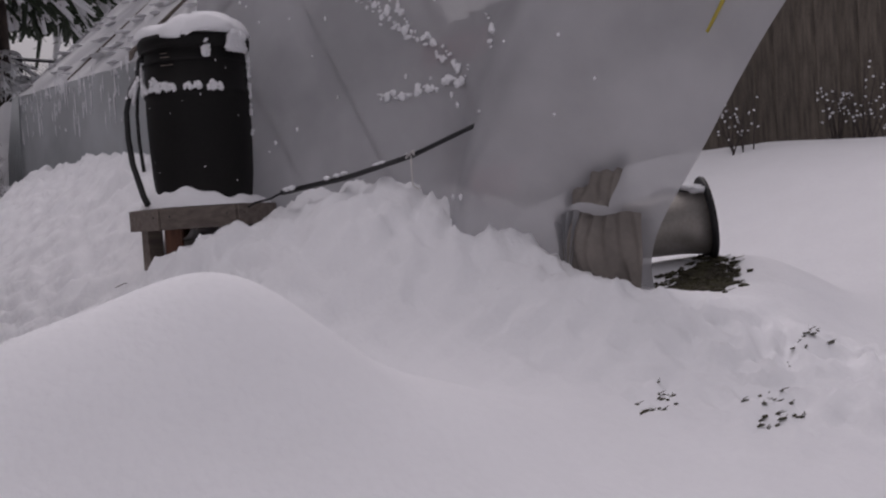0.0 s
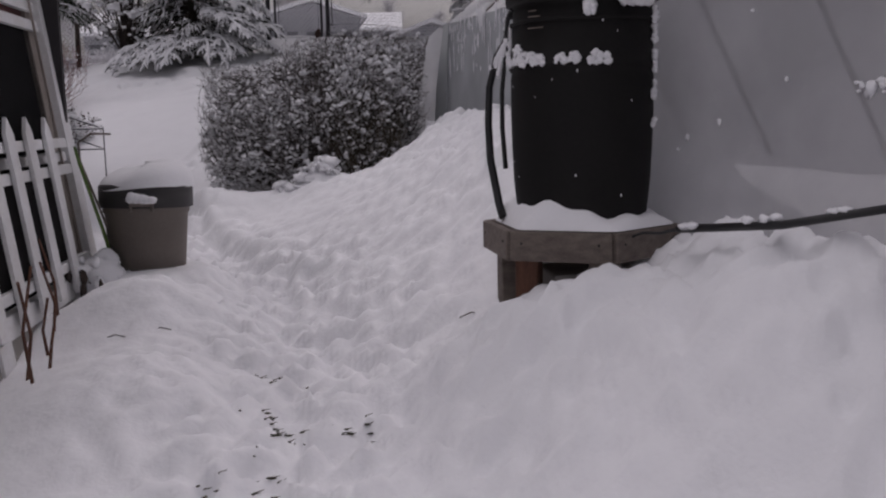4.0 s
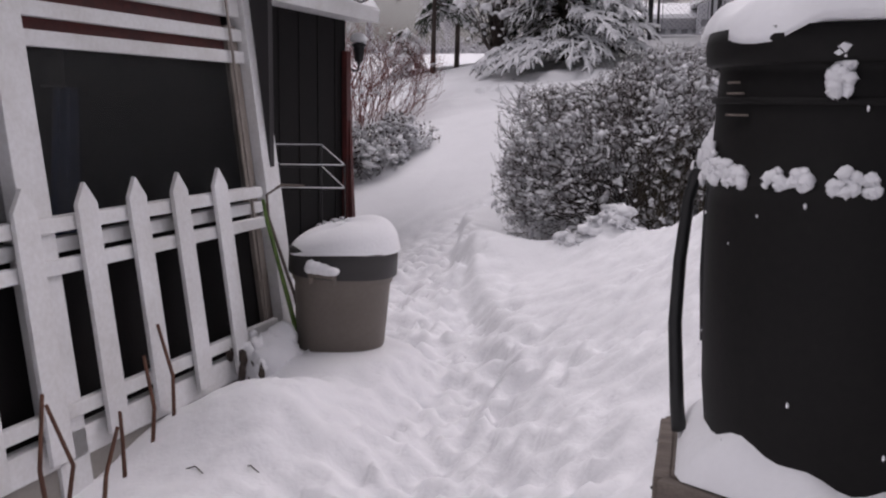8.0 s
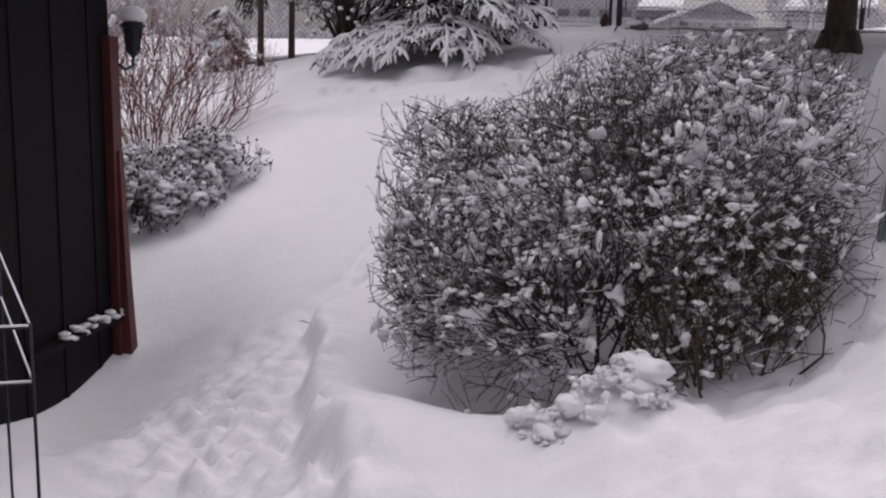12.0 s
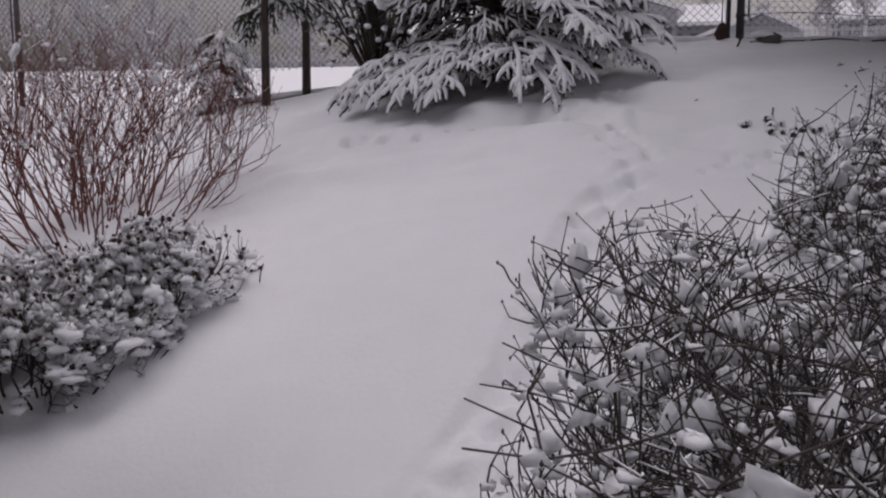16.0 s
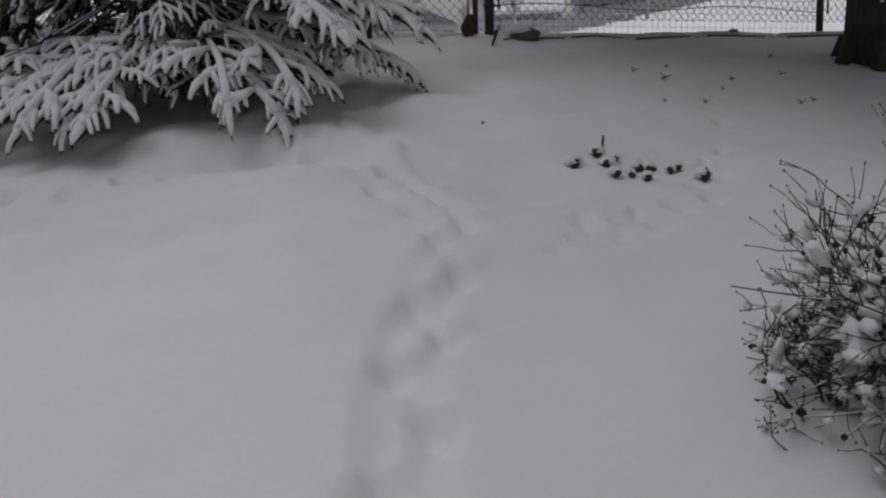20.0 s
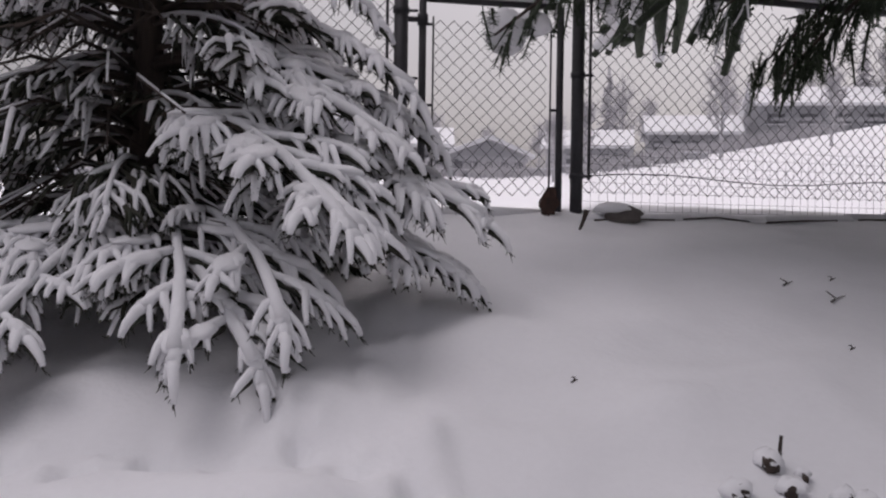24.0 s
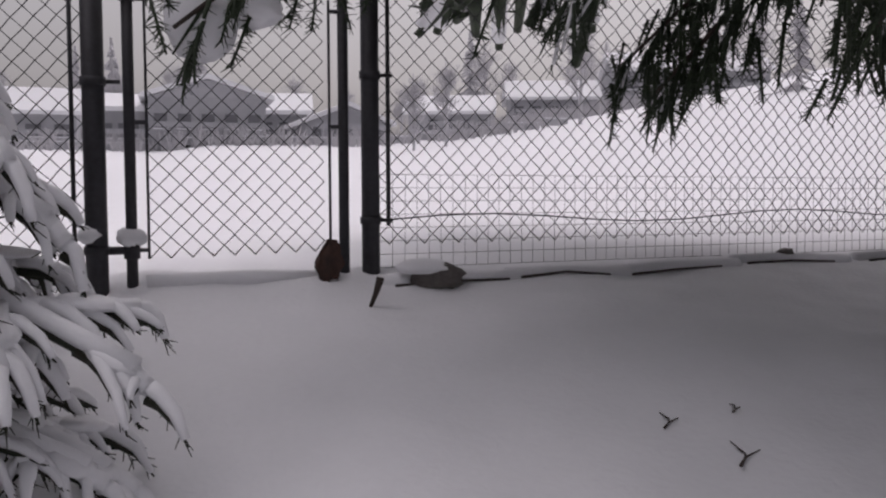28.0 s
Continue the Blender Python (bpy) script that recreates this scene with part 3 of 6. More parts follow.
def loose_sheet():
    """The near part of the film, hung over and pulled to the ground, its end lifted."""
    t = thing("hanging_plastic_sheet", (3.7, -2.6, gz(3.9, -2.6) - 0.25), "grey translucent plastic sheet draped in soft folds, patched with snow", "sheet")
    at = Vector(t.location)

    def cloth(u, v):
        # u runs along the ground from the barrel to the lifted end, v upwards
        y = -1.0 - u * (2.72 + 1.5 * float(v) ** 1.3)
        x = tunnel_side(y) - 0.02
        lift = 0.10 * float(step(u, 0.55, 0.95))
        z = 0.30 + lift + (2.35 - 0.30 - lift) * v
        fold = 0.05 * math.sin(u * 22 + v * 2.0) * (0.25 + u) * (1 - 0.55 * v)
        fold += 0.12 * math.sin(u * 7 - v * 3 + 0.6) * u + 0.06 * math.sin(u * 10 + v * 6.5) * step(u, 0.3, 0.7)
        fold += 0.022 * math.sin(u * 34 + v * 9 + 2 * math.sin(v * 5)) * step(u, 0.35, 0.8) + 0.012 * math.sin(u * 13 - v * 17)
        fold += 0.16 * math.exp(-((u - 0.86) / 0.07) ** 2) * (1 - v) ** 2 - 0.12 * math.exp(-((u - 0.74) / 0.06) ** 2) * (1 - v) ** 1.5
        return Vector((x + fold + 0.08 * v + 0.22 * u * (1 - v) * step(u, 0.8, 1), y, z)) - at

    part("sheet", Geo().grid(cloth, 120, 50), FILM, t)
    snow = Geo()

    def on(u, v):
        return Vector(cloth(u, v)) + Vector((-0.012, 0, 0))

    # streaks of snow that cling to the folds
    for start, count, drift in (((0.41, 0.74), 44, (0.0045, -0.0048)), ((0.45, 0.535), 34, (0.0042, 0.0003)), ((0.36, 0.8), 22, (0.004, -0.003)), ((0.6, 0.68), 7, (0.006, -0.01)), ((0.03, 0.7), 12, (0.001, -0.03)), ((0.12, 0.6), 8, (0.0, -0.03))):
        u, v = start
        for i in range(count):
            u, v = u + drift[0] * random.uniform(0.3, 1.7), v + drift[1] * random.uniform(0.3, 1.7)
            s = random.choice((0.005, 0.007, 0.011, 0.016, 0.022))
            snow.blob(on(u + random.uniform(-0.006, 0.006), v + random.uniform(-0.012, 0.012)), (0.007, s * random.uniform(0.8, 1.7), s * random.uniform(0.4, 1.1)), 7, 5, 0.45)
    for i in range(40):
        s = random.choice((0.004, 0.006, 0.01))
        snow.blob(on(random.uniform(0.05, 0.85), random.uniform(0.25, 0.9)), (0.008, s, s * 1.5), 5, 3, 0.3)
    part("stuck_snow", snow, SNOW, t, "crusts of snow stuck to the film", kind="stuff")
    part("pink_board", Geo().box(Vector((4.16, -2.95, 0.95)) - at, (0.03, 0.32, 0.14)), PINK, t, "faded pink board behind the film", smooth=False)
    part("pink_panel", Geo().box(Vector((4.12, -2.75, 1.62)) - at, (0.03, 0.5, 0.12)), PINK, t, smooth=False)
    def upper_cover(u, v):
        y = -3.46 - 0.32 * u
        hi = 0.91 + 0.17 * u ** 0.8
        lo = 0.80 + 0.02 * math.sin(5 * u) + 0.24 * max(0.0, u - 0.72) / 0.28 * 0.9
        z = lo + (hi - lo) * v
        return Vector((tunnel_side(y) + 0.10 - 0.03 * math.sin(3.1 * u) * (1 - 0.6 * v) + 0.010 * math.sin(u * 13 + v * 5) + 0.006 * math.sin(u * 31 - v * 9), y + 0.02 * v, z)) - at

    def lower_cover(u, v):
        y = -3.40 - 0.40 * u
        hi = 0.785 - 0.03 * u + 0.012 * math.sin(9 * u)
        lo = 0.42
        z = lo + (hi - lo) * v
        belly = 0.07 * math.sin(math.pi * v) * math.sin(math.pi * min(1, u * 1.2))
        return Vector((tunnel_side(y) + 0.12 - belly + 0.016 * math.sin(u * 17 + v * 6) * (1 - v) + 0.008 * math.sin(u * 41 + 4 * v), y, z)) - at

    part("brown_cover", Geo().grid(upper_cover, 40, 14), BROWN_TARP, t, "dull brown cover showing through the lifted film")
    part("brown_cover", Geo().grid(lower_cover, 48, 16), BROWN_TARP, t, "dull brown cover bunched at the film's foot")

    def gathered(u, v):
        p = Vector(lower_cover(0.02 + 0.32 * u, 1.0)).lerp(Vector(lower_cover(0.16 + 0.1 * u, 0.15)), v)
        return p + Vector((-0.022 - 0.014 * math.sin(u * 25 + v * 3) * (1 - 0.4 * v), 0, 0.008 * math.sin(u * 9)))

    part("gathered_film", Geo().grid(gathered, 40, 12), FILM, t, "film gathered in pale creases")
    mark = Geo()
    mark.tube([on(0.93, 0.66) - Vector((0.01, 0, 0)), on(0.935, 0.60) - Vector((0.012, 0, 0)), on(0.94, 0.53) - Vector((0.01, 0, 0))], 0.012, 0.006, 6)
    part("yellow_mark", mark, YELLOW, t, "small yellow paint mark")
    return t


loose_sheet()


# ---- rain barrel on its stand ----
BX, BY, STAND = 3.212, -1.672, 0.925


def rain_barrel_stand():
    t = thing("barrel_stand", (BX, BY, gz(BX, BY) - 0.1), "weathered six-sided wooden stand under the barrel, snow on its rim", "stand")
    at = Vector(t.location)
    corner = [Vector((BX - 0.01 + 0.35 * math.cos(radians(a)), BY + 0.02 + 0.35 * math.sin(radians(a)), 0)) for a in (34, 94, 154, 214, 274, 334)]
    top = Geo()
    top.v = [c + Vector((0, 0, STAND - 0.035)) - at for c in corner] + [c + Vector((0, 0, STAND)) - at for c in corner]
    top.f = [tuple(reversed(range(6))), tuple(range(6, 12))] + [(i, (i + 1) % 6, 6 + (i + 1) % 6, 6 + i) for i in range(6)]
    part("top_boards", top, GREY_WOOD, t, smooth=False)
    for i in range(6):
        a, b = corner[i], corner[(i + 1) % 6]
        mid, d = (a + b) / 2, (b - a)
        rot = Matrix.Rotation(math.atan2(d.y, d.x), 3, "Z")
        out = Vector((mid.x - BX, mid.y - BY, 0)).normalized()
        ob = part("fascia_board", Geo().box(mid + out * 0.018 + Vector((0, 0, STAND - 0.056)) - at, (d.length + 0.02, 0.034, 0.108), rot), GREY_WOOD, t, smooth=False)
        bevelled(ob, 0.005)
        for s in (-0.14, 0.14):
            part("nail", Geo().blob(mid + out * 0.036 + d.normalized() * s + Vector((0, 0, STAND - 0.045)) - at, (0.005, 0.005, 0.005), 5, 3, 0), IRON, ob)
        n = Geo()
        leg = a * 0.8 + Vector((BX, BY, 0)) * 0.2
        n.box(Vector((leg.x, leg.y, STAND - 0.45)) - at, (0.085, 0.085, 0.84), rot)
        bevelled(part("leg", n, RED_WOOD if i % 2 else GREY_WOOD, t, "red-brown post" if i % 2 else "", smooth=False), 0.006)
    block = Geo().box(Vector((BX + 0.02, BY - 0.05, STAND - 0.42)) - at, (0.36, 0.3, 0.5))
    bevelled(part("concrete_block", block, CONCRETE, t, "grey block core", smooth=False), 0.01)
    rim = Geo()

    def cap(u, v):
        a = 2 * math.pi * u
        seg = math.cos(math.pi / 6) / math.cos((a - radians(34)) % (math.pi / 3) - math.pi / 6)
        r = 0.20 + (0.352 * seg - 0.20) * v
        left = max(0.0, math.cos(a - radians(205)))
        z = 0.035 + 0.09 * left * (1 - v) ** 0.8 + 0.014 * math.sin(5 * a) + 0.010 * math.sin(11 * a + 2)
        z *= (1 - v ** 6)
        return Vector((BX + r * math.cos(a), BY + r * math.sin(a), STAND + 0.002 + z)) - at

    part("rim_snow", Geo().grid(cap, 60, 10), SNOW, t, "thick snow lying on the rim")
    return t


rain_barrel_stand()


def rain_barrel():
    z0 = STAND + 0.004
    t = thing("rain_barrel", (BX, BY, z0), "black plastic rain barrel heaped with snow on its lid", "barrel")
    prof = [(0.0, 0), (0.225, 0.0), (0.243, 0.012), (0.25, 0.05), (0.262, 0.16), (0.268, 0.3), (0.271, 0.42), (0.271, 0.54), (0.268, 0.565), (0.277, 0.575), (0.277, 0.59), (0.268, 0.60), (0.266, 0.7), (0.262, 0.79),
            (0.258, 0.80), (0.266, 0.808), (0.272, 0.82), (0.272, 0.852), (0.262, 0.862), (0.24, 0.866), (0.0, 0.868)]
    back = Vector((math.cos(radians(30)), math.sin(radians(30)), 0))

    def flat_back(g, wide):
        """Presses the side that stands against the tunnel flat."""
        for k, p in enumerate(g.v):
            r = math.hypot(p.x, p.y)
            far = p.dot(back) - 0.46 * min(r, wide)
            if far > 0:
                g.v[k] = p - back * far
        return g

    part("body", flat_back(Geo().lathe(prof, 96), 0.28), BLACK_PLASTIC, t)
    part("lid_ring", flat_back(Geo().lathe([(0.272, 0.805), (0.288, 0.81), (0.291, 0.85), (0.286, 0.872), (0.262, 0.876)], 96), 0.29), BLACK_PLASTIC, t)
    part("moulded_seam", flat_back(Geo().lathe([(0.270, 0.735), (0.2745, 0.738), (0.2745, 0.746), (0.270, 0.749)], 96), 0.28), BLACK_PLASTIC, t)

    def heap(u, v):
        a = 2 * math.pi * u
        edge = 0.298 + 0.012 * math.sin(3 * a + 0.4) + 0.008 * math.sin(7 * a) + 0.006 * math.sin(13 * a + 1)
        if v < 0.01:
            p = Vector((0.25 * math.cos(a), 0.25 * math.sin(a), 0.872))
        else:
            k = (v - 0.01) / 0.99
            r = edge * math.cos(k * math.pi / 2) ** 0.55
            droop = 0.035 * max(0.0, math.sin(2 * a + 0.5)) + 0.018 * max(0.0, math.sin(5 * a))
            z = 0.868 - droop * (1 - k) ** 3 + (0.135 + 0.03 * math.cos(a + 0.6)) * k ** 0.75 + 0.010 * math.sin(4 * a + 5 * k) * math.sin(math.pi * k) + 0.006 * math.sin(9 * a - 4 * k) * math.sin(math.pi * k)
            p = Vector((r * math.cos(a), r * math.sin(a), z))
        far = p.dot(back) - 0.17
        return p - back * max(0.0, far)

    part("lid_snow", Geo().grid(heap, 72, 18), SNOW, t, "tall cap of snow hanging over the lid")
    stuck = Geo()

    def clot(a, z, wide, high, n, out=0.278, lump=0.011):
        """Grainy clot of snow on the wall: an arch of small lumps, a degrees round, wide in degrees."""
        for i in range(n):
            k = random.uniform(-1, 1)
            h = random.random() * high * (1 - k * k) ** 0.5
            s = lump * random.uniform(0.55, 1.15)
            b = radians(a + k * wide / 2)
            stuck.blob((out * math.cos(b), out * math.sin(b), z + h), (s, s, s * 0.9), 6, 4, 0.3)

    # sitting on the ledge round the middle
    clot(-163, 0.588, 14, 0.085, 34)
    clot(-152, 0.588, 22, 0.045, 46)
    clot(-140, 0.588, 9, 0.030, 24)
    clot(-121, 0.588, 8, 0.030, 22)
    clot(-112, 0.588, 8, 0.032, 24)
    clot(-93, 0.588, 15, 0.040, 44)
    clot(172, 0.588, 22, 0.05, 40)
    # below the lid
    clot(-100, 0.755, 5.5, 0.085, 40, 0.276, 0.014)
    clot(-68, 0.795, 16, 0.085, 90, 0.288, 0.020)
    clot(-56, 0.80, 12, 0.09, 60, 0.285, 0.020)
    # frozen to the edge beside the sheet
    for z, w, n in ((0.74, 0.05, 16), (0.66, 0.06, 16), (0.56, 0.08, 22), (0.46, 0.07, 14), (0.36, 0.04, 6)):
        clot(-37, z, 5, w, n, 0.276, 0.012)
    for i in range(14):
        a, z = random.uniform(-190, -45), random.uniform(0.05, 0.8)
        s = random.uniform(0.0015, 0.0035)
        stuck.blob((0.273 * math.cos(radians(a)), 0.273 * math.sin(radians(a)), z), (s, s, s * 1.8), 5, 3, 0.2)
    part("stuck_snow", stuck, SNOW, t, "clots and flakes of snow on the barrel wall", kind="stuff")
    faint = Geo()
    for k, (w, z) in enumerate(((0.05, 0.775), (0.045, 0.755), (0.03, 0.715))):
        faint.tube([(0.2745 * math.cos(radians(a)), 0.2745 * math.sin(radians(a)), z) for a in (-150, -146, -142 + 3 * k)], 0.003, 0.003, 4)
    part("moulded_mark", faint, GREY_WOOD, t, "small frosted moulded marks", kind="stuff")
    spigot = Geo().tube([(-0.225, 0.12, 0.79), (-0.252, 0.14, 0.79)], 0.018, 0.016, 12)
    part("overflow_fitting", spigot, IRON, t)
    elbow = Geo().tube([(-0.235, 0.13, 0.79), (-0.25, 0.14, 0.80), (-0.258, 0.148, 0.78), (-0.262, 0.155, 0.70)], 0.012, 0.008, 8)
    part("elbow_pipe", elbow, BLACK_RUBBER, t)
    for r, pts in ((0.0165, [(-0.262, 0.155, 0.70), (-0.295, 0.19, 0.64), (-0.325, 0.195, 0.52), (-0.335, 0.17, 0.38), (-0.335, 0.13, 0.24), (-0.315, 0.06, 0.07), (-0.305, 0.03, 0.02)]),
                   (0.010, [(-0.252, 0.14, 0.70), (-0.270, 0.155, 0.62), (-0.280, 0.165, 0.5), (-0.280, 0.165, 0.36), (-0.27, 0.155, 0.20)])):
        h = part("hose", Geo().tube(pts, r * 0.8, r, 10), BLACK_RUBBER, t, "black rubber hose hanging down")
        clamp = Geo()
        for k in range(4):
            q = Vector(pts[0]) + Vector((0, 0, 0.035 - 0.008 * k))
            clamp.tube([q, q - Vector((0, 0, 0.005))], 0.0135, 0.0135, 10)
        part("clamp", clamp, GALV, h, "ribbed steel hose clamp")
    hs = Geo()
    for p0, p1, n, w in (((-0.262, 0.15, 0.69), (-0.312, 0.20, 0.585), 14, 0.015), ((-0.275, 0.15, 0.66), (-0.295, 0.165, 0.56), 10, 0.011), ((-0.25, 0.13, 0.74), (-0.255, 0.12, 0.60), 12, 0.010)):
        for i in range(n):
            w1 = w * random.uniform(0.75, 1.25)
            hs.blob(Vector(p0).lerp(Vector(p1), i / n), (w1, w1, w1 * 1.3), 7, 4, 0.25)
    part("hose_snow", hs, SNOW, t, "snow lying along the hoses", kind="stuff")
    return t


rain_barrel()


def strap():
    t = thing("black_strap", (3.36, -2.10, 0.90), "black elastic strap hooked from the stand across the sheet", "strap")
    at = Vector(t.location)
    a, b, c = Vector((3.37, -2.26, 0.962)), Vector((3.78, -2.90, 1.085)), Vector((4.06, -3.32, 1.26))
    band = Geo().tube([a - at, (a * 0.5 + b * 0.5) + Vector((-0.03, -0.03, -0.015)) - at, b + Vector((-0.05, 0, 0)) - at], 0.014, 0.012, 6)
    band.tube([b + Vector((-0.05, 0, 0)) - at, c + Vector((-0.08, -0.04, 0)) - at], 0.011, 0.010, 6)
    part("band", band, BLACK_RUBBER, t)
    hook = Geo()
    hook.tube([a - at, Vector((3.35, -2.15, 0.935)) - at, Vector((3.325, -2.05, 0.925)) - at, Vector((3.31, -1.985, 0.905)) - at, Vector((3.315, -1.975, 0.885)) - at], 0.006, 0.005, 6)
    part("hook", hook, GALV, t, "bent wire hook")
    hook2 = Geo().tube([c + Vector((-0.08, -0.04, 0)) - at, c + Vector((-0.06, -0.09, 0.02)) - at, c + Vector((-0.04, -0.14, 0.035)) - at, c + Vector((-0.02, -0.15, 0.05)) - at], 0.005, 0.004, 6)
    part("hook", hook2, GALV, t)
    cord = Geo()
    p = b + Vector((-0.06, 0, 0)) - at
    cord.tube([p + Vector((0.01, 0.05, 0.01)), p + Vector((-0.015, 0.02, -0.01)), p + Vector((0.0, -0.02, 0.02)), p + Vector((-0.02, -0.05, 0.0))], 0.006, 0.005, 5)
    cord.tube([p, p + Vector((-0.01, -0.01, -0.06)), p + Vector((0.0, 0.0, -0.14)), p + Vector((0.0, -0.05, -0.16))], 0.005, 0.004, 5)
    part("cord_knot", cord, CORD, t, "knotted white cord")
    sn = Geo()
    for k in (0.05, 0.09, 0.35, 0.42, 0.47, 0.7, 0.74):
        q = a.lerp(b, k) - at
        sn.blob(q + Vector((-0.02, -0.02, 0.008)), (0.02, 0.03, 0.012), 6, 4, 0.25)
    part("strap_snow", sn, SNOW, t, "bits of snow on the strap", kind="stuff")
    return t


strap()


def bucket():
    x, y, z = 4.76, -3.55, 0.69
    t = thing("tipped_bucket", (x, y, z - 0.2), "dull metal tub lying on its side in the snow", "tub")
    m = Matrix.Rotation(radians(-40), 3, "Z") @ Matrix.Rotation(radians(84), 3, "Y")
    part("wall", Geo().lathe([(0.0, -0.24), (0.13, -0.24), (0.135, -0.22), (0.148, 0.0), (0.168, 0.13), (0.163, 0.13), (0.143, 0.0), (0.125, -0.22), (0.0, -0.22)], 40, (0, 0, 0.2), m), METAL_DRUM, t)
    part("rim", Geo().lathe([(0.166, 0.12), (0.195, 0.125), (0.2, 0.135), (0.195, 0.147), (0.164, 0.145)], 40, (0, 0, 0.2), m), IRON, t, "dark rolled rim")
    s = Geo()
    for i in range(9):
        a = radians(60 + 8 * i)
        s.blob(Vector((-0.02 + 0.03 * random.random(), 0.0, 0.2)) + m @ Vector((0.165 * math.cos(math.pi + a - 1.6), 0.165 * math.sin(math.pi + a - 1.6), -0.05 + 0.02 * i)), (0.05, 0.05, 0.018), 7, 4, 0.3)
    part("snow_cover", s, SNOW, t, "snow dusted over the top")
    return t


bucket()


def bare_patch(name, cx, cy, rx, ry, n, label, size=1.0):
    """Scraps of earth and grass, scattered unevenly and lying flat in the trodden snow."""
    t = thing(name, (cx, cy, gz(cx, cy)), label, "bare ground")
    g = Geo()
    spots = [(random.uniform(-1, 1), random.uniform(-1, 1), random.uniform(0.1, 0.35)) for k in range(5)]
    for i in range(n):
        sx, sy, w = random.choice(spots)
        x, y = cx + rx * (sx * 0.7 + random.gauss(0, w)), cy + ry * (sy * 0.7 + random.gauss(0, w))
        s = random.uniform(0.2, 1.0) ** 1.5 * size
        g.blob((x - cx, y - cy, gz(x, y) - gz(cx, cy)), (0.026 * s, 0.012 * s, 0.005 * size), 7, 4, 0.6, 0.6)
        if random.random() < 0.5:
            a = random.uniform(-0.6, 0.6)
            p = Vector((x - cx, y - cy, gz(x, y) - gz(cx, cy) + 0.003))
            g.tube([p, p + Vector((0.035 * math.cos(a), 0.035 * math.sin(a), 0.006)) * size], 0.0018, 0.001, 3, cap=False)
    part("earth", g, EARTH, t, kind="stuff")
    return t

random.seed(61)
bare_patch("bare_grass", 4.58, -3.80, 0.27, 0.20, 700, "dark bare grass and earth showing beside the tub", 1.7)
for cx, cy, rx in ((2.12, -1.55, 0.2), (2.02, -1.95, 0.16), (2.25, -2.1, 0.2), (1.95, -2.35, 0.22), (3.48, -4.47, 0.16), (3.72, -4.78, 0.13), (3.85, -4.66, 0.14), (4.32, -4.48, 0.2)):
    bare_patch("scraped_ground", cx, cy, rx, rx * 0.4, 18, "dark scraps of earth showing through trodden snow", 0.75)


# ---- plank fence behind ----
def plank_fence():
    t = thing("plank_fence", (7.6, -2.3, 1.0), "tall weathered grey-brown vertical board fence", "fence")
    along = Vector((0.59, -0.81, 0))
    rot = Matrix.Rotation(math.atan2(along.y, along.x), 3, "Z")
    width = 0.148
    base = mesh_of("board", Geo().box((0, 0, 0.95), (width + 0.006, 0.02, 1.95), rot), PLANK, False)
    for i in range(-18, 20):
        ob = new("board", base)
        ob.parent = t
        p = along * (i * width)
        ob.location = (p.x + 0.012 * (i % 2), p.y + 0.012 * (i % 2), gz(7.6 + p.x, -2.3 + p.y) - 1.0 - 0.15 + random.uniform(-0.03, 0.03))
    for z in (0.35, 1.5):
        a, b = along * (-18 * width), along * (20 * width)
        part("rail", Geo().tube([a + Vector((0.04, 0.03, z + 0.25)), b + Vector((0.04, 0.03, z + 0.25))], 0.045, 0.045, 4), PLANK, t, smooth=False)
    return t


plank_fence()


def dead_stalks(name, x, y, n, h, label, material=TWIG, snow=True, lean=0.3):
    z = gz(x, y)
    t = thing(name, (x, y, z - 0.03), label, "dead plant")
    for i in range(n):
        s, w = Geo(), Geo()
        a = random.uniform(0, 2 * math.pi)
        hh = h * random.uniform(0.5, 1)
        tip = Vector((math.cos(a) * lean * hh, math.sin(a) * lean * hh, hh))
        base = Vector((random.uniform(-0.06, 0.06), random.uniform(-0.06, 0.06), 0))
        mid = base.lerp(tip, 0.5) + Vector((random.uniform(-0.03, 0.03), random.uniform(-0.03, 0.03), 0))
        s.tube([base, mid, tip], 0.006, 0.003, 4)
        for k in range(4):
            p = base.lerp(tip, random.uniform(0.3, 1))
            q = p + Vector((random.uniform(-0.1, 0.1), random.uniform(-0.1, 0.1), random.uniform(0.0, 0.08))) * (h / 0.6)
            s.tube([p, q], 0.003, 0.002, 3)
            if snow:
                w.blob(q, (0.010, 0.010, 0.008), 5, 3, 0.4)
        stalk = part("stalk", s, material, t)
        if snow:
            part("snow_tuft", w, SNOW, stalk, kind="stuff")
    return t


for along_fence, n, h in ((-0.42, 4, 0.5), (-0.34, 3, 0.4), (0.30, 8, 0.5), (0.45, 6, 0.55), (0.58, 4, 0.35)):
    p = Vector((7.6, -2.3, 0)) + Vector((0.59, -0.81, 0)) * along_fence + Vector((-0.25, -0.18, 0))
    dead_stalks("snowy_stalks", p.x, p.y, n, h, "thin dead stalks tipped with snow before the board fence")


# ---- porch with white frame and pickets ----
LEAN = 0.13


def wall_point(y, z, out=0.0):
    """A place on the porch's leaning face."""
    return Vector((0.752 - LEAN * (z - 1.37) + out, y, z))


def leaning_bar(name, y0, y1, z0, z1, depth, out, material, parent, at, label=""):
    g = Geo()
    for o in (out - depth / 2, out + depth / 2):
        g.v += [wall_point(y0, z0, o) - at, wall_point(y1, z0, o) - at, wall_point(y1, z1, o) - at, wall_point(y0, z1, o) - at]
    g.f = [(3, 2, 1, 0), (4, 5, 6, 7), (0, 1, 5, 4), (1, 2, 6, 5), (2, 3, 7, 6), (3, 0, 4, 7)]
    return bevelled(part(name, g, material, parent, label, False), 0.004)


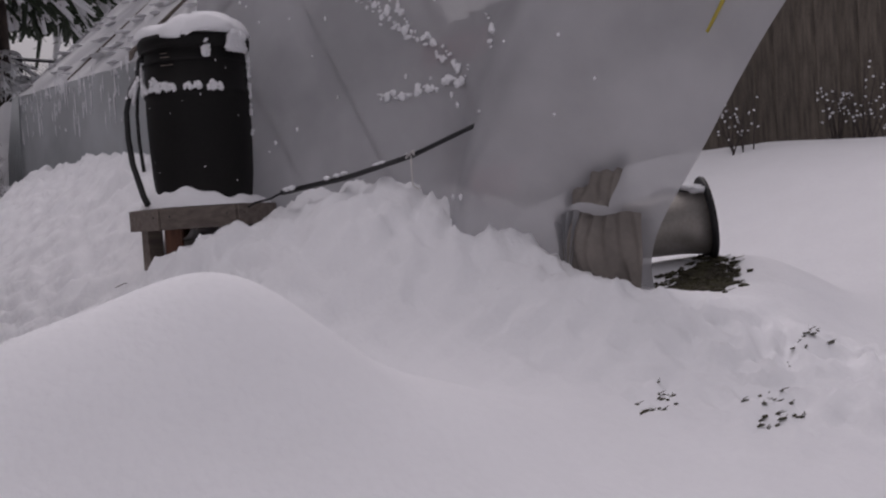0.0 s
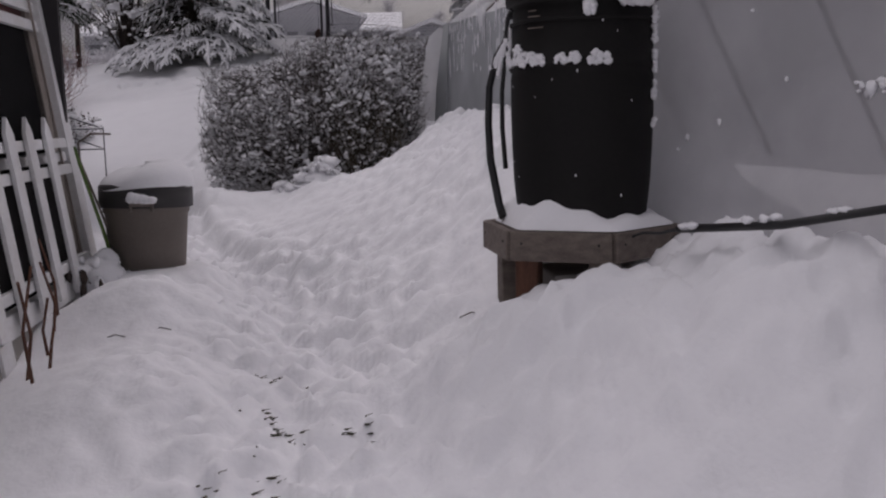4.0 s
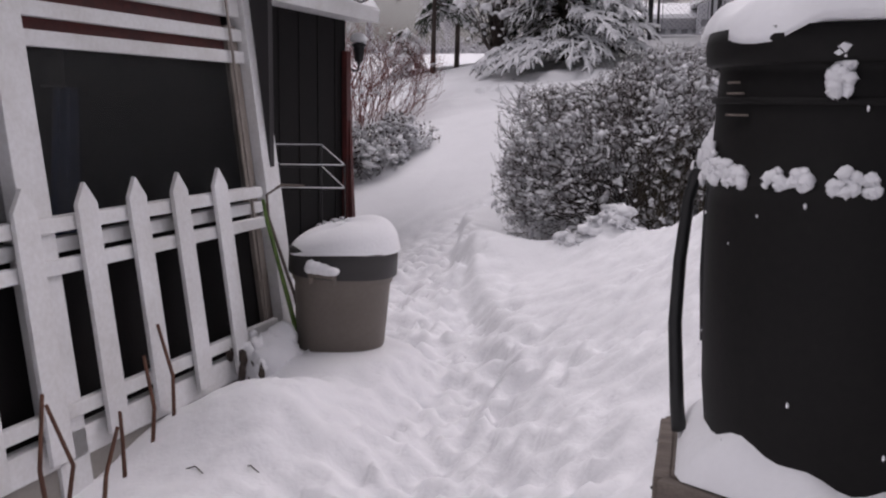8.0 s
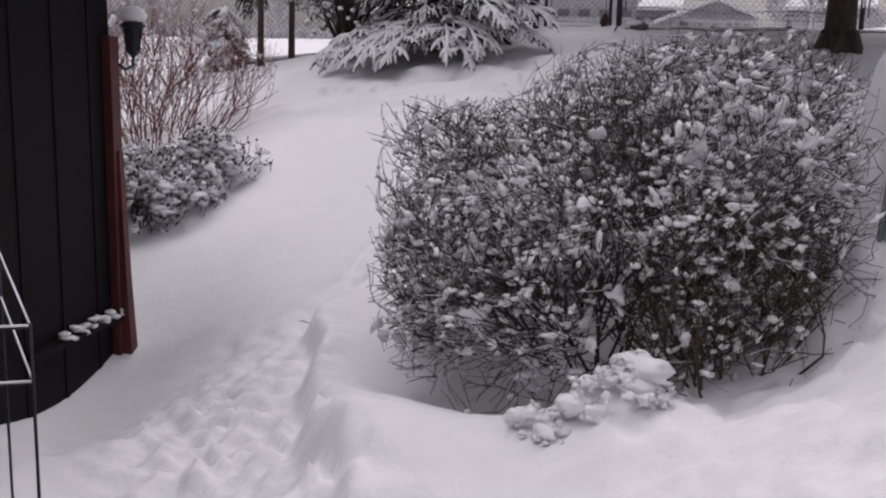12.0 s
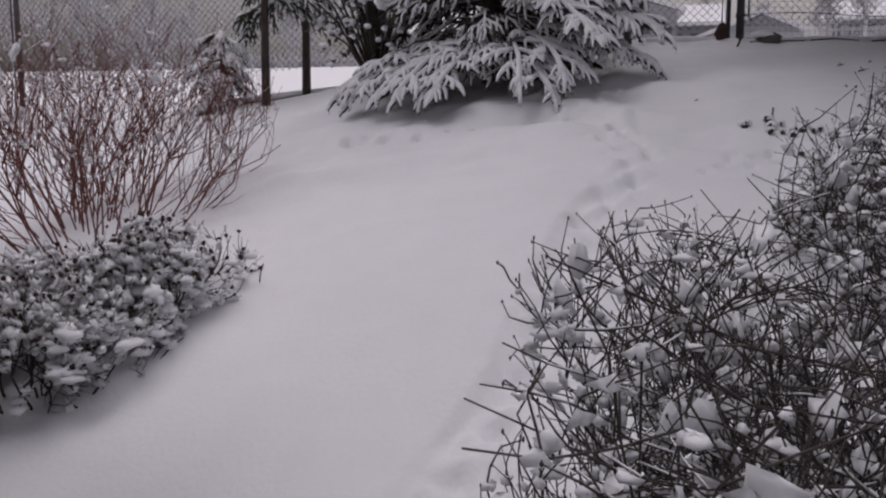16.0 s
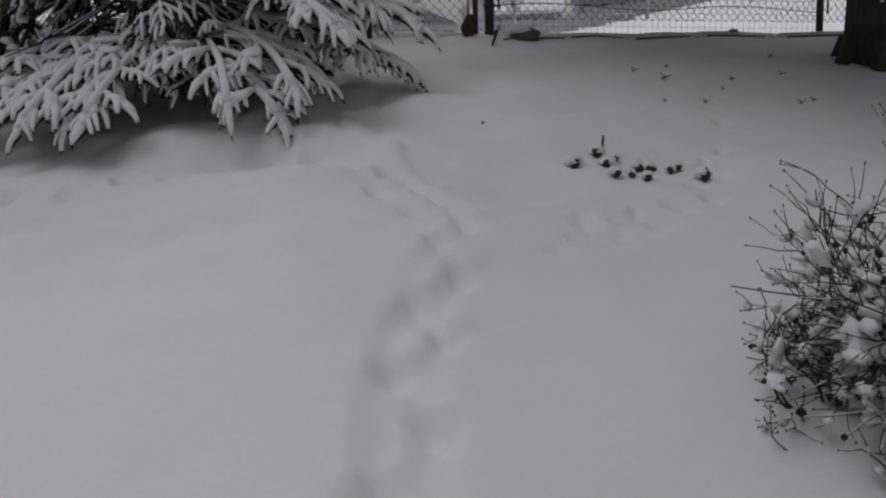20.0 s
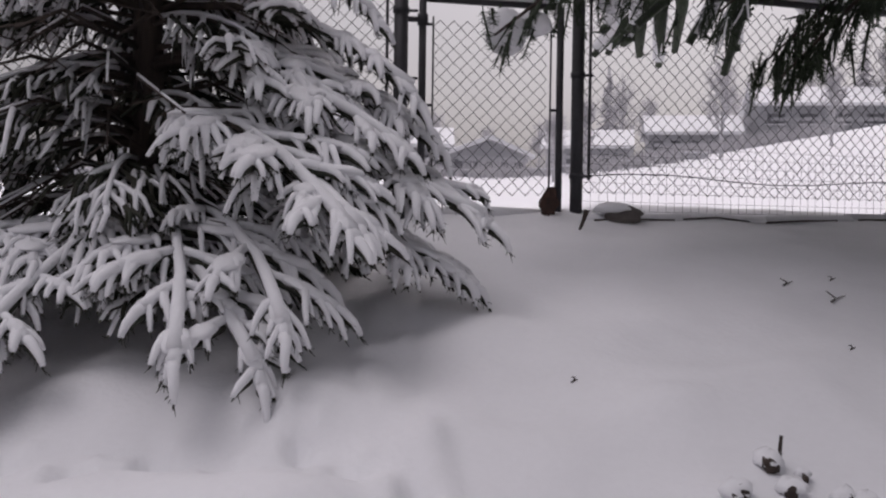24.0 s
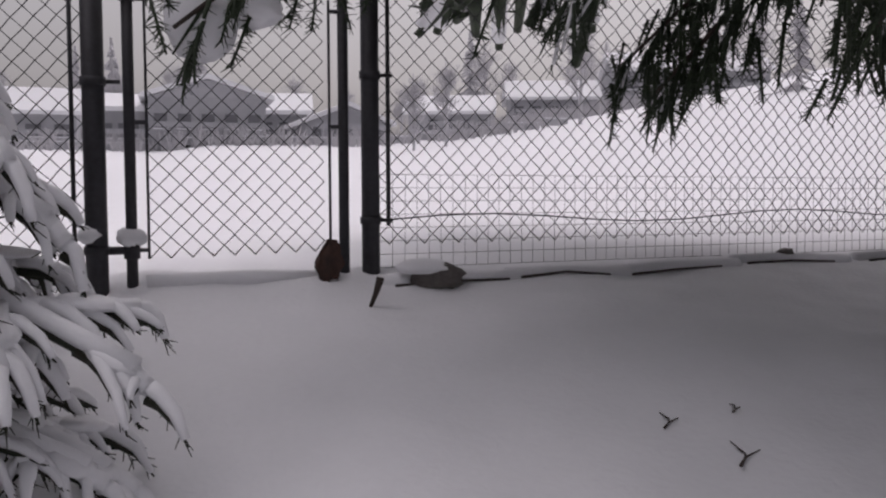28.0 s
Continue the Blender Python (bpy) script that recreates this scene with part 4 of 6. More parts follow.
def porch():
    t = thing("porch", (0.85, -1.0, 0.3), "white-framed garden porch with dark screened openings, leaning slightly", "porch")
    at = Vector(t.location)
    for y0, y1, name in ((0.16, 0.30, "corner_post"), (-1.36, -1.22, "post"), (-2.9, -2.76, "post")):
        leaning_bar(name, y0, y1, 0.30, 2.75, 0.09, 0.0, WHITE_PAINT, t, at, "white painted post")
    for z0, z1 in ((1.83, 1.885), (1.93, 1.985), (2.04, 2.12), (2.4, 2.5)):
        for y0, y1 in ((-1.22, 0.16), (-2.76, -1.36)):
            leaning_bar("upper_rail", y0, y1, z0, z1, 0.04, 0.0, WHITE_PAINT, t, at)
    for z0, z1 in ((1.14, 1.19), (1.22, 1.26)):
        for y0, y1 in ((-1.22, 0.16), (-2.76, -1.36)):
            leaning_bar("sill_rail", y0, y1, z0, z1, 0.05, 0.0, WHITE_PAINT, t, at)
    leaning_bar("inner_trim", 0.07, 0.155, 0.4, 2.0, 0.03, -0.02, OLD_TRIM, t, at, "bare grey-brown inner jamb")
    leaning_bar("thin_cane", 0.03, 0.043, 0.5, 2.2, 0.012, 0.035, OLD_TRIM, t, at, "thin weathered cane tied to the jamb")
    for y0, y1 in ((-1.22, 0.07), (-2.76, -1.36)):
        leaning_bar("window_screen", y0, y1, 1.26, 1.83, 0.008, -0.015, GLASS, t, at, "dark glossy screen")
        leaning_bar("lower_screen", y0, y1, 0.45, 1.14, 0.008, -0.03, DARK_WALL, t, at, "black lower panel")
        leaning_bar("upper_screen", y0, y1, 1.885, 2.75, 0.008, -0.03, DARK_RED if y0 > -1.3 else DARK_WALL, t, at, "dark red boards behind the rails")
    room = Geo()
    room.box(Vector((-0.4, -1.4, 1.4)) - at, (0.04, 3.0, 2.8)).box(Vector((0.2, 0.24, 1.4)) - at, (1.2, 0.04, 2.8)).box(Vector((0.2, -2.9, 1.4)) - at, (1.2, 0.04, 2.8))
    part("inner_wall", room, INSIDE, t, "inside walls darkened to look dim", smooth=False)
    part("roof_boards", Geo().box(Vector((0.2, -1.4, 2.82)) - at, (1.7, 3.3, 0.06)), OLD_TRIM, t, smooth=False)
    part("roof_snow", Geo().grid(lambda u, v: Vector((-0.68 + 1.76 * u, -3.08 + 3.36 * v, 2.855 + 0.16 * min(1, 12 * min(u, v, 1 - u, 1 - v)) ** 0.5 + 0.012 * math.sin(9 * u + 5 * v))) - at, 30, 40), SNOW, t, "even layer of snow on the flat roof")
    part("floor_boards", Geo().box(Vector((0.2, -1.4, 0.38)) - at, (1.2, 3.0, 0.06)), OLD_TRIM, t, smooth=False)
    leaning_bar("base_board", -2.9, 0.28, 0.45, 0.55, 0.05, 0.02, WHITE_PAINT, t, at, "peeling white base board")
    leaning_bar("foundation", -2.9, 0.28, 0.0, 0.45, 0.08, -0.01, CONCRETE, t, at, "rough grey foundation strip")
    return t


porch()


def blue_cloth():
    t = thing("blue_cloth", (0.55, -0.9, 1.3), "dark blue cloth hanging behind the screen", "cloth")
    part("cloth", Geo().grid(lambda u, v: (0.02 * math.sin(u * 14), 0.05 * v + (0.16 - 0.05 * v) * (u - 0.5), -0.35 + 0.75 * v), 16, 8), BLUE_CLOTH, t)
    part("peg", Geo().tube([(0, -0.06, 0.4), (0, 0.12, 0.4)], 0.006, 0.006, 5), IRON, t)


blue_cloth()


def picket_fence():
    t = thing("picket_fence", (0.9, -1.2, 0.4), "low white picket fence against the porch, paint worn at the foot", "fence")
    at = Vector(t.location)
    spacing = 0.275
    for z in (0.62, 1.10, 1.24):
        leaning_bar("picket_rail", -2.7, 0.09, z - 0.025, z + 0.025, 0.03, 0.045, WHITE_PAINT, t, at)
    for i in range(10):
        y = -0.27 - spacing * i + random.uniform(-0.012, 0.012)
        low, w = 0.50 + random.uniform(-0.015, 0.015) - 0.012 * i * 0.3, 0.050
        g = Geo()
        outline = [(y - w, low), (y + w, low), (y + w, 1.30), (y, 1.375), (y - w, 1.30)]
        for o in (0.064, 0.084):
            g.v += [wall_point(a, b, o) - at for a, b in outline]
        g.f = [(4, 3, 2, 1, 0), (5, 6, 7, 8, 9)] + [(j, (j + 1) % 5, 5 + (j + 1) % 5, 5 + j) for j in range(5)]
        bevelled(part("picket", g, WHITE_PAINT, t, smooth=False), 0.003)
    return t


picket_fence()


def shed():
    t = thing("shed", (-1.9, 1.7, 0.2), "black-stained garden shed with dark red corner trim and snowy eaves", "shed")
    at = Vector(t.location)
    wall = Geo()
    wall.box(Vector((-0.49, 1.9, 1.2)) - at, (0.10, 3.84, 2.5))
    part("side_wall", wall, DARK_WALL, t, smooth=False)
    for i in range(12):
        y = 0.1 + 0.32 * i
        part("batten", Geo().box(Vector((-0.438, y, 1.2)) - at, (0.008, 0.03, 2.44)), DARK_WALL, t, smooth=False)
    part("end_wall", Geo().box(Vector((-2.0, 3.77, 1.2)) - at, (2.9, 0.1, 2.5)), DARK_WALL, t, smooth=False)
    part("near_wall", Geo().box(Vector((-2.0, 0.05, 1.2)) - at, (2.9, 0.1, 2.5)), DARK_WALL, t, smooth=False)
    trim = Geo().box(Vector((-0.415, 3.79, 1.0)) - at, (0.05, 0.09, 2.2))
    bevelled(part("corner_trim", trim, DARK_RED, t, "dark red corner board", False), 0.004)
    kick = Geo().tube([Vector((-0.37, 3.80, 0.35)) - at, Vector((-0.385, 3.80, 0.8)) - at, Vector((-0.40, 3.80, 1.5)) - at], 0.05, 0.03, 4)
    part("kick_board", kick, DARK_RED, t, "bowed red strip at the foot", False)
    roof = Geo()
    roof.v = [Vector(p) - at for p in ((-0.22, -0.1, 2.40), (-0.22, 3.98, 2.40), (-2.0, 3.98, 3.3), (-2.0, -0.1, 3.3), (-0.22, -0.1, 2.46), (-0.22, 3.98, 2.46), (-2.0, 3.98, 3.36), (-2.0, -0.1, 3.36))]
    roof.f = [(3, 2, 1, 0), (4, 5, 6, 7), (0, 1, 5, 4), (1, 2, 6, 5), (2, 3, 7, 6), (3, 0, 4, 7)]
    part("roof", roof, OLD_TRIM, t, smooth=False)
    back_wall = Geo().box(Vector((-3.45, 1.9, 1.2)) - at, (0.10, 3.84, 2.5))
    part("back_wall", back_wall, DARK_WALL, t, smooth=False)
    rear = Geo()
    rear.v = [Vector(p) - at for p in ((-3.78, -0.1, 2.40), (-3.78, 3.98, 2.40), (-2.0, 3.98, 3.3), (-2.0, -0.1, 3.3), (-3.78, -0.1, 2.5), (-3.78, 3.98, 2.5), (-2.0, 3.98, 3.5), (-2.0, -0.1, 3.5))]
    rear.f = [(0, 1, 2, 3), (7, 6, 5, 4), (4, 5, 1, 0), (5, 6, 2, 1), (6, 7, 3, 2), (7, 4, 0, 3)]
    part("rear_roof", rear, SNOW, t, "snow-covered rear roof slope", smooth=False)
    for y in (0.05, 3.77):
        gable = Geo().prism([(-3.4, 2.45), (-0.55, 2.45), (-2.0, 3.28)], 0.08, Matrix.Identity(3))
        gable.v = [p + Vector((0, y, 0)) - at for p in gable.v]
        part("gable", gable, DARK_WALL, t, smooth=False)
    fas = Geo().box(Vector((-0.205, 1.94, 2.42)) - at, (0.03, 4.1, 0.13))
    bevelled(part("fascia", fas, WHITE_PAINT, t, "white eave board", False), 0.004)
    part("soffit", Geo().box(Vector((-0.33, 1.94, 2.375)) - at, (0.24, 4.08, 0.02)), WHITE_PAINT, t, smooth=False)

    def drift(u, v):
        x = -0.20 - 1.8 * v
        return Vector((x - 0.02 * math.sin(u * 30), -0.1 + 4.1 * u, 2.47 + 0.505 * (1.8 * v) + 0.16 * (1 - (1 - min(1, v * 6)) ** 2) + 0.015 * math.sin(u * 17))) - at

    part("roof_snow", Geo().grid(drift, 60, 20), SNOW, t, "smooth snow on the roof slope")
    foot = Geo()
    for i in range(26):
        y = random.uniform(3.2, 3.85)
        foot.blob(Vector((-0.40, y, 0.62 + random.uniform(-0.02, 0.03))) - at, (0.03, 0.03, 0.014), 6, 4, 0.3)
    part("ledge_snow", foot, SNOW, t, "snow on the sill ledge", kind="stuff")
    part("sill_ledge", Geo().box(Vector((-0.41, 3.4, 0.59)) - at, (0.06, 0.9, 0.03)), DARK_WALL, t, smooth=False)
    t.location.x -= 0.09
    return t


shed()


def lantern(x, y, z, side, label, hook):
    """A coach lantern on a scrolled arm; z: the foot of its cage."""
    t = thing("lantern", (x, y, z), label, "lamp", "black lanterns on the shed")
    cage = Geo().lathe([(0.03, 0), (0.035, 0.012), (0.052, 0.13), (0.058, 0.135), (0.07, 0.14), (0.02, 0.185), (0.008, 0.20)], 6)
    glass = Geo().lathe([(0.031, 0.014), (0.049, 0.128)], 6)
    part("glass", glass, GALV, t, "pale frosted glass")
    bars = Geo()
    for j in range(6):
        a = math.pi / 3 * j
        bars.tube([(0.035 * math.cos(a), 0.035 * math.sin(a), 0.01), (0.054 * math.cos(a), 0.054 * math.sin(a), 0.135)], 0.004, 0.004, 4)
    bars.lathe([(0.0, -0.03), (0.012, -0.025), (0.018, -0.01), (0.034, 0), (0.036, 0.012), (0, 0.014)], 12)
    part("frame", bars, IRON, t)
    part("roof_cap", Geo().lathe([(0.054, 0.13), (0.072, 0.138), (0.03, 0.175), (0.0, 0.19)], 12), IRON, t)
    part("cap_snow", Geo().blob((0, 0, 0.185), (0.078, 0.078, 0.065), 12, 7, 0.06, 0.6), SNOW, t, "round cap of snow")
    arm = Geo()
    if hook:
        arm.tube([(0, 0, -0.03), (0.005 * side, 0, -0.10), (-0.03 * side, 0, -0.16), (-0.09 * side, 0, -0.18), (-0.15 * side, 0, -0.16), (-0.18 * side, 0, -0.12), (-0.16 * side, 0, -0.08), (-0.13 * side, 0, -0.10)], 0.010, 0.008, 8)
    else:
        arm.tube([(0, 0, -0.03), (0, -0.01, -0.07), (-0.02, -0.06, -0.09), (-0.03, -0.11, -0.06)], 0.010, 0.008, 8)
    part("arm", arm, IRON, t, "scrolled iron arm")
    return t


lantern(-0.13, 3.48, 2.66, 1, "black iron lantern capped with snow on a scrolled arm", True)
lantern(-0.45, 3.93, 2.02, 1, "black iron lantern capped with snow behind the shed corner", False)


def dustbin():
    x, y = 1.205, 0.125
    z = 0.30
    t = thing("dustbin", (x, y, z), "taupe plastic dustbin with a dark lid under thick snow", "bin")
    t.rotation_euler = (radians(-2), radians(2), radians(20))
    part("body", Geo().lathe([(0, 0), (0.185, 0), (0.19, 0.01), (0.222, 0.54), (0.232, 0.55), (0.236, 0.66), (0.24, 0.67), (0.232, 0.675), (0.20, 0.60), (0.0, 0.6)], 56), BIN_TAUPE, t)
    lid = part("lid", Geo().lathe([(0.243, 0.575), (0.252, 0.58), (0.252, 0.69), (0.24, 0.70), (0.20, 0.715), (0.0, 0.73)], 56), BIN_DARK, t, "dark grey lid")
    for a in (-105, 75):
        m = Matrix.Rotation(radians(a), 3, "Z")
        h = Geo()
        h.box(m @ Vector((0.258, 0, 0.60)), (0.05, 0.12, 0.03), m)
        h.box(m @ Vector((0.25, 0.055, 0.585)), (0.04, 0.014, 0.06), m).box(m @ Vector((0.25, -0.055, 0.585)), (0.04, 0.014, 0.06), m)
        bevelled(part("handle", h, BIN_TAUPE, t, "moulded grip", False), 0.006)
        wedge = Geo()
        for i in range(5):
            wedge.blob(m @ Vector((0.272, -0.045 + 0.024 * i, 0.628 - 0.003 * i)), (0.034, 0.03, 0.036 - 0.003 * i), 9, 6, 0.12, 0.3)
        part("handle_snow", wedge, SNOW, t, "wedge of snow on the grip")

    def cap(u, v):
        a = 2 * math.pi * u
        r = (0.258 + 0.006 * math.sin(3 * a + 1)) * (1 - v)
        z = 0.685 + (0.125 + 0.05 * math.cos(a - 0.3) * (1 - v)) * (1 - (1 - v) ** 4) ** 0.6 + 0.006 * math.sin(3 * a) + 0.012 * math.cos(a - 0.3)
        return Vector((r * math.cos(a), r * math.sin(a), z))

    part("lid_snow", Geo().grid(cap, 48, 14), SNOW, lid, "smooth dome of snow")
    return t


dustbin()


def cane():
    t = thing("green_canes", (0.98, -0.02, 0.42), "bent green and brown plant canes leaning by the porch post", "canes")
    part("green_cane", Geo().tube([(0.10, 0.06, 0.0), (0.03, 0.02, 0.35), (-0.06, 0.0, 0.7), (-0.08, 0.0, 0.80)], 0.012, 0.008, 6), GREEN_CANE, t)
    part("brown_cane", Geo().tube([(0.12, 0.07, 0.02), (0.05, 0.05, 0.35), (-0.06, 0.01, 0.72), (-0.06, 0.0, 0.82), (0.0, 0.03, 0.865), (0.09, 0.08, 0.86)], 0.008, 0.006, 6), GREY_WOOD, t)
    return t


cane()


def wire_basket():
    x, y = 0.80, 1.04
    z0 = gz(x, y)
    t = thing("wire_stand", (x, y, z0), "thin wire plant stand rimmed with snow beside the shed", "stand")
    top = 1.305 - z0
    foot = (Vector((0, 0, 0)), Vector((-0.33, -0.15, 0)), Vector((-0.68, 0.24, 0.09)), Vector((-0.345, 0.39, 0.09)))
    for p in foot:
        part("leg", Geo().tube([(p.x, p.y, -0.1), (p.x, p.y, top + p.z + 0.01)], 0.004, 0.004, 5), IRON, t)
    for z in (top, top - 0.13):
        hoop = [p + Vector((0, 0, z)) for p in (*foot, foot[0])]
        h = part("hoop", Geo().tube(hoop, 0.004, 0.004, 5), IRON, t)
        part("hoop_snow", Geo().tube([Vector(p) + Vector((0, 0, 0.005)) for p in hoop], 0.0035, 0.003, 5), SNOW, h)
    return t


wire_basket()


def yellow_sprig():
    t = thing("yellow_flower", (0.53, 0.62, 1.28), "small faded yellow flower head by the porch corner", "flower")
    g = Geo()
    for i in range(12):
        a = radians(30 * i)
        g.blob((0.02 * math.cos(a), 0.005 * math.sin(a * 2), 0.03 * math.sin(a)), (0.016, 0.01, 0.012), 6, 4, 0.2)
    part("petals", g, YELLOW, t)
    part("stem", Geo().tube([(0, 0, -0.95), (0.01, 0, -0.4), (0, 0, 0)], 0.006, 0.005, 5), TWIG, t)


yellow_sprig()


def ice_lump():
    t = thing("snow_lump", (0.98, -0.14, 0.47), "lump of crusted snow against the porch corner", "snow")
    g = Geo()
    g.blob((0.04, -0.02, 0.02), (0.13, 0.15, 0.15), 26, 16, 0.09)
    g.blob((0.06, 0.02, 0.13), (0.07, 0.08, 0.08), 18, 12, 0.12)
    g.blob((-0.03, -0.10, 0.06), (0.06, 0.06, 0.08), 16, 10, 0.14)
    for i in range(22):
        q = random.uniform(0.008, 0.03)
        g.blob((random.uniform(-0.10, 0.17), random.uniform(-0.18, 0.12), random.uniform(0.0, 0.17)), (q, q, q), 7, 5, 0.35)
    part("lump", g, SNOW, t, kind="stuff")
    d = Geo()
    for i in range(5):
        d.blob((0.04 + random.uniform(-0.14, 0.06), -0.16 + random.uniform(-0.06, 0.03), random.uniform(0.0, 0.12)), (0.02, 0.015, 0.045), 6, 4, 0.3)
    part("dark_stub", d, BARK, t, "dark stub of a plant")


ice_lump()
for x, y, h in ((1.02, -1.02, 0.36), (1.06, -1.22, 0.30), (1.0, -0.86, 0.4), (1.05, -1.5, 0.45), (1.1, -1.38, 0.3), (1.12, -1.62, 0.5)):
    z = gz(x, y)
    t = thing("cut_stem", (x, y, z - 0.05), "brown cut plant stem sticking out of the snow", "stem", "cut stems before the pickets")
    part("stem", Geo().tube([(0, 0, 0), (random.uniform(-0.03, 0.03), random.uniform(-0.03, 0.03), h * 0.5), (random.uniform(-0.06, 0.06), random.uniform(-0.1, 0.04), h)], 0.008, 0.006, 6), RED_WOOD, t)
for x, y in ((1.5, -1.15), (1.32, -1.2), (2.3, 2.05), (0.55, 3.75), (2.8, -1.5)):
    t = thing("small_twig", (x, y, gz(x, y)), "small dark twig lying on the snow", "twig")
    part("stick", Geo().tube([(-0.05, 0, -0.005), (0.0, 0.012, 0.012), (0.05, -0.02, 0.008)], 0.0028, 0.002, 4), TWIG, t)


# ---- bushes ----
def web(g, a, b, c, thick, fill=0.8):
    """Snow caught between two twigs that fork at a and end at b and c."""
    mid, u, w = (a + b + c) / 3, (b + c) / 2 - a, c - b
    n = u.cross(w)
    if n.length < 1e-9 or u.length < 1e-6:
        return
    n.normalize()
    u1 = u.normalized()
    w1 = n.cross(u1)
    start = len(g.v)
    g.blob((0, 0, 0), (0.5 * u.length * fill, 0.42 * w.length * fill, thick), 8, 4, 0.62)
    m = Matrix((u1, w1, n)).transposed()
    for k in range(start, len(g.v)):
        p = m @ g.v[k]
        if p.z < 0:
            p.z *= 0.75
        g.v[k] = mid + p


def bush(name, c, r, stems, seed, label, bark=TWIG, snow_amount=1.0, twig=0.0035, upright=0.0, levels=4, base_r=0.25, dry=0.0, clump=1.0, buds=False, wild=0.34, square=2.0, slant=0, skirt=0):
    """A leafless bush: stems that fork again and again, with snow caught in the forks. c: foot; r: half widths and height."""
    random.seed(seed)
    t = thing(name, (c[0], c[1], c[2] - 0.05), label, "bush")
    wood, white, leaf = Geo(), Geo(), Geo()

    def inside(p):
        q = (abs(p.x) / r[0], abs(p.y) / r[1], abs(p.z - r[2] * 0.47) / (r[2] * 0.58))
        if p.z > r[2] * (0.80 + 0.20 * float(step(p.x + 0.4 * p.y, -0.35 * slant, 0.1))) and slant:
            return 2.0
        return sum(k ** square for k in q) ** (1 / square)

    def grow(p, d, length, rad, level):
        pts = [p]
        for k in range(3):
            d = (d + Vector((random.uniform(-1, 1), random.uniform(-1, 1), random.uniform(-0.6, 0.8) + upright)) * wild).normalized()
            p = p + d * length / 3
            pts.append(p)
        if inside(p) > 1.12:
            return None
        last = level == levels
        wood.tube(pts, rad, rad * (0.45 if last else 0.7), 5 if level < 2 else 3, cap=False)
        if buds and last:
            wood.blob(p, (rad * 1.3, rad * 1.3, rad * 2.2), 4, 2, 0.2)
        load = max(0.3, 1 + 1.6 * noise.noise((p + Vector(c)) * 2.6))
        if level >= 3 and abs(d.z) < 0.7 and random.random() < 0.24 * snow_amount * load:
            k = random.choice((0, 1))
            white.tube([pts[k] + Vector((0, 0, rad * 0.6)), pts[k + 1] + Vector((0, 0, rad * 1.1)), pts[k + 2] + Vector((0, 0, rad * 0.6))], rad * 0.85, rad * 0.55, 4)
        if 2 <= level < levels and random.random() < 0.16 * snow_amount * load:
            q = pts[2] - Vector((0, 0, 0.004))
            for n in range(random.choice((1, 2, 3))):
                s = random.uniform(0.006, 0.017) * clump
                white.blob(q + Vector((random.uniform(-1, 1), random.uniform(-1, 1), random.uniform(-0.5, 0.3))) * s, (s * random.uniform(0.7, 1.5), s * random.uniform(0.7, 1.5), s * random.uniform(0.45, 0.8)), 6, 4, 0.35, 0.3)
        if dry and level >= 2 and random.random() < dry:
            q = random.choice(pts[1:])
            s = random.uniform(0.5, 1.0)
            leaf.blob(q, (0.014 * s, 0.008 * s, 0.011 * s), 5, 3, 0.5)
        if level < levels:
            for k in range(random.choice((2, 3, 3)) if level else 4):
                a = d.orthogonal().normalized()
                a.rotate(Matrix.Rotation(random.uniform(0, 2 * math.pi), 3, d))
                at = random.choice((1, 2, 3, 3))
                tip = grow(pts[at], (d + a * random.uniform(0.45, 1.05)).normalized(), length * random.uniform(0.62, 0.9), max(twig * 0.6, rad * 0.62), level + 1)
                if tip is not None and level >= 1 and random.random() < 0.42 * snow_amount * load:
                    other = pts[3] if at < 3 else pts[at] + d * length * 0.3
                    reach = random.uniform(0.45, 0.9) * min(1.0, (0.10 if random.random() < 0.22 else 0.05) * clump / max(0.01, (tip - pts[at]).length))
                    low = Vector((0, 0, -0.006 * clump))
                    web(white, pts[at] + low, pts[at].lerp(tip, reach) + low, pts[at].lerp(other, reach) + low, random.uniform(0.003, 0.008) * clump, random.uniform(0.6, 1.15))
        return p

    for i in range(stems):
        a, k = random.uniform(0, 2 * math.pi), math.sqrt(random.random())
        base = Vector((math.cos(a) * r[0] * base_r * k, math.sin(a) * r[1] * base_r * k, 0))
        d = Vector((math.cos(a) * k * r[0], math.sin(a) * k * r[1], r[2] * random.uniform(0.3, 0.9))).normalized()
        grow(base, d, r[2] * 0.42, twig * 2.1, 0)
    for i in range(skirt):
        a = random.uniform(0, 2 * math.pi)
        out = Vector((math.cos(a), math.sin(a), 0))
        base = Vector((out.x * r[0], out.y * r[1], 0)) * random.uniform(0.3, 0.7) + Vector((0, 0, random.uniform(0.05, 0.3)))
        grow(base, (out + Vector((0, 0, random.uniform(-0.1, 0.7)))).normalized(), r[2] * 0.22, twig * 1.1, 2)
    part("branch_tangle", wood, bark, t, kind="stuff")
    part("snow_load", white, SNOW, t, "snow caught in the forks", kind="stuff")
    if leaf.v:
        part("dry_leaves", leaf, DRY_LEAF, t, "curled dry leaves", kind="stuff")
    return t


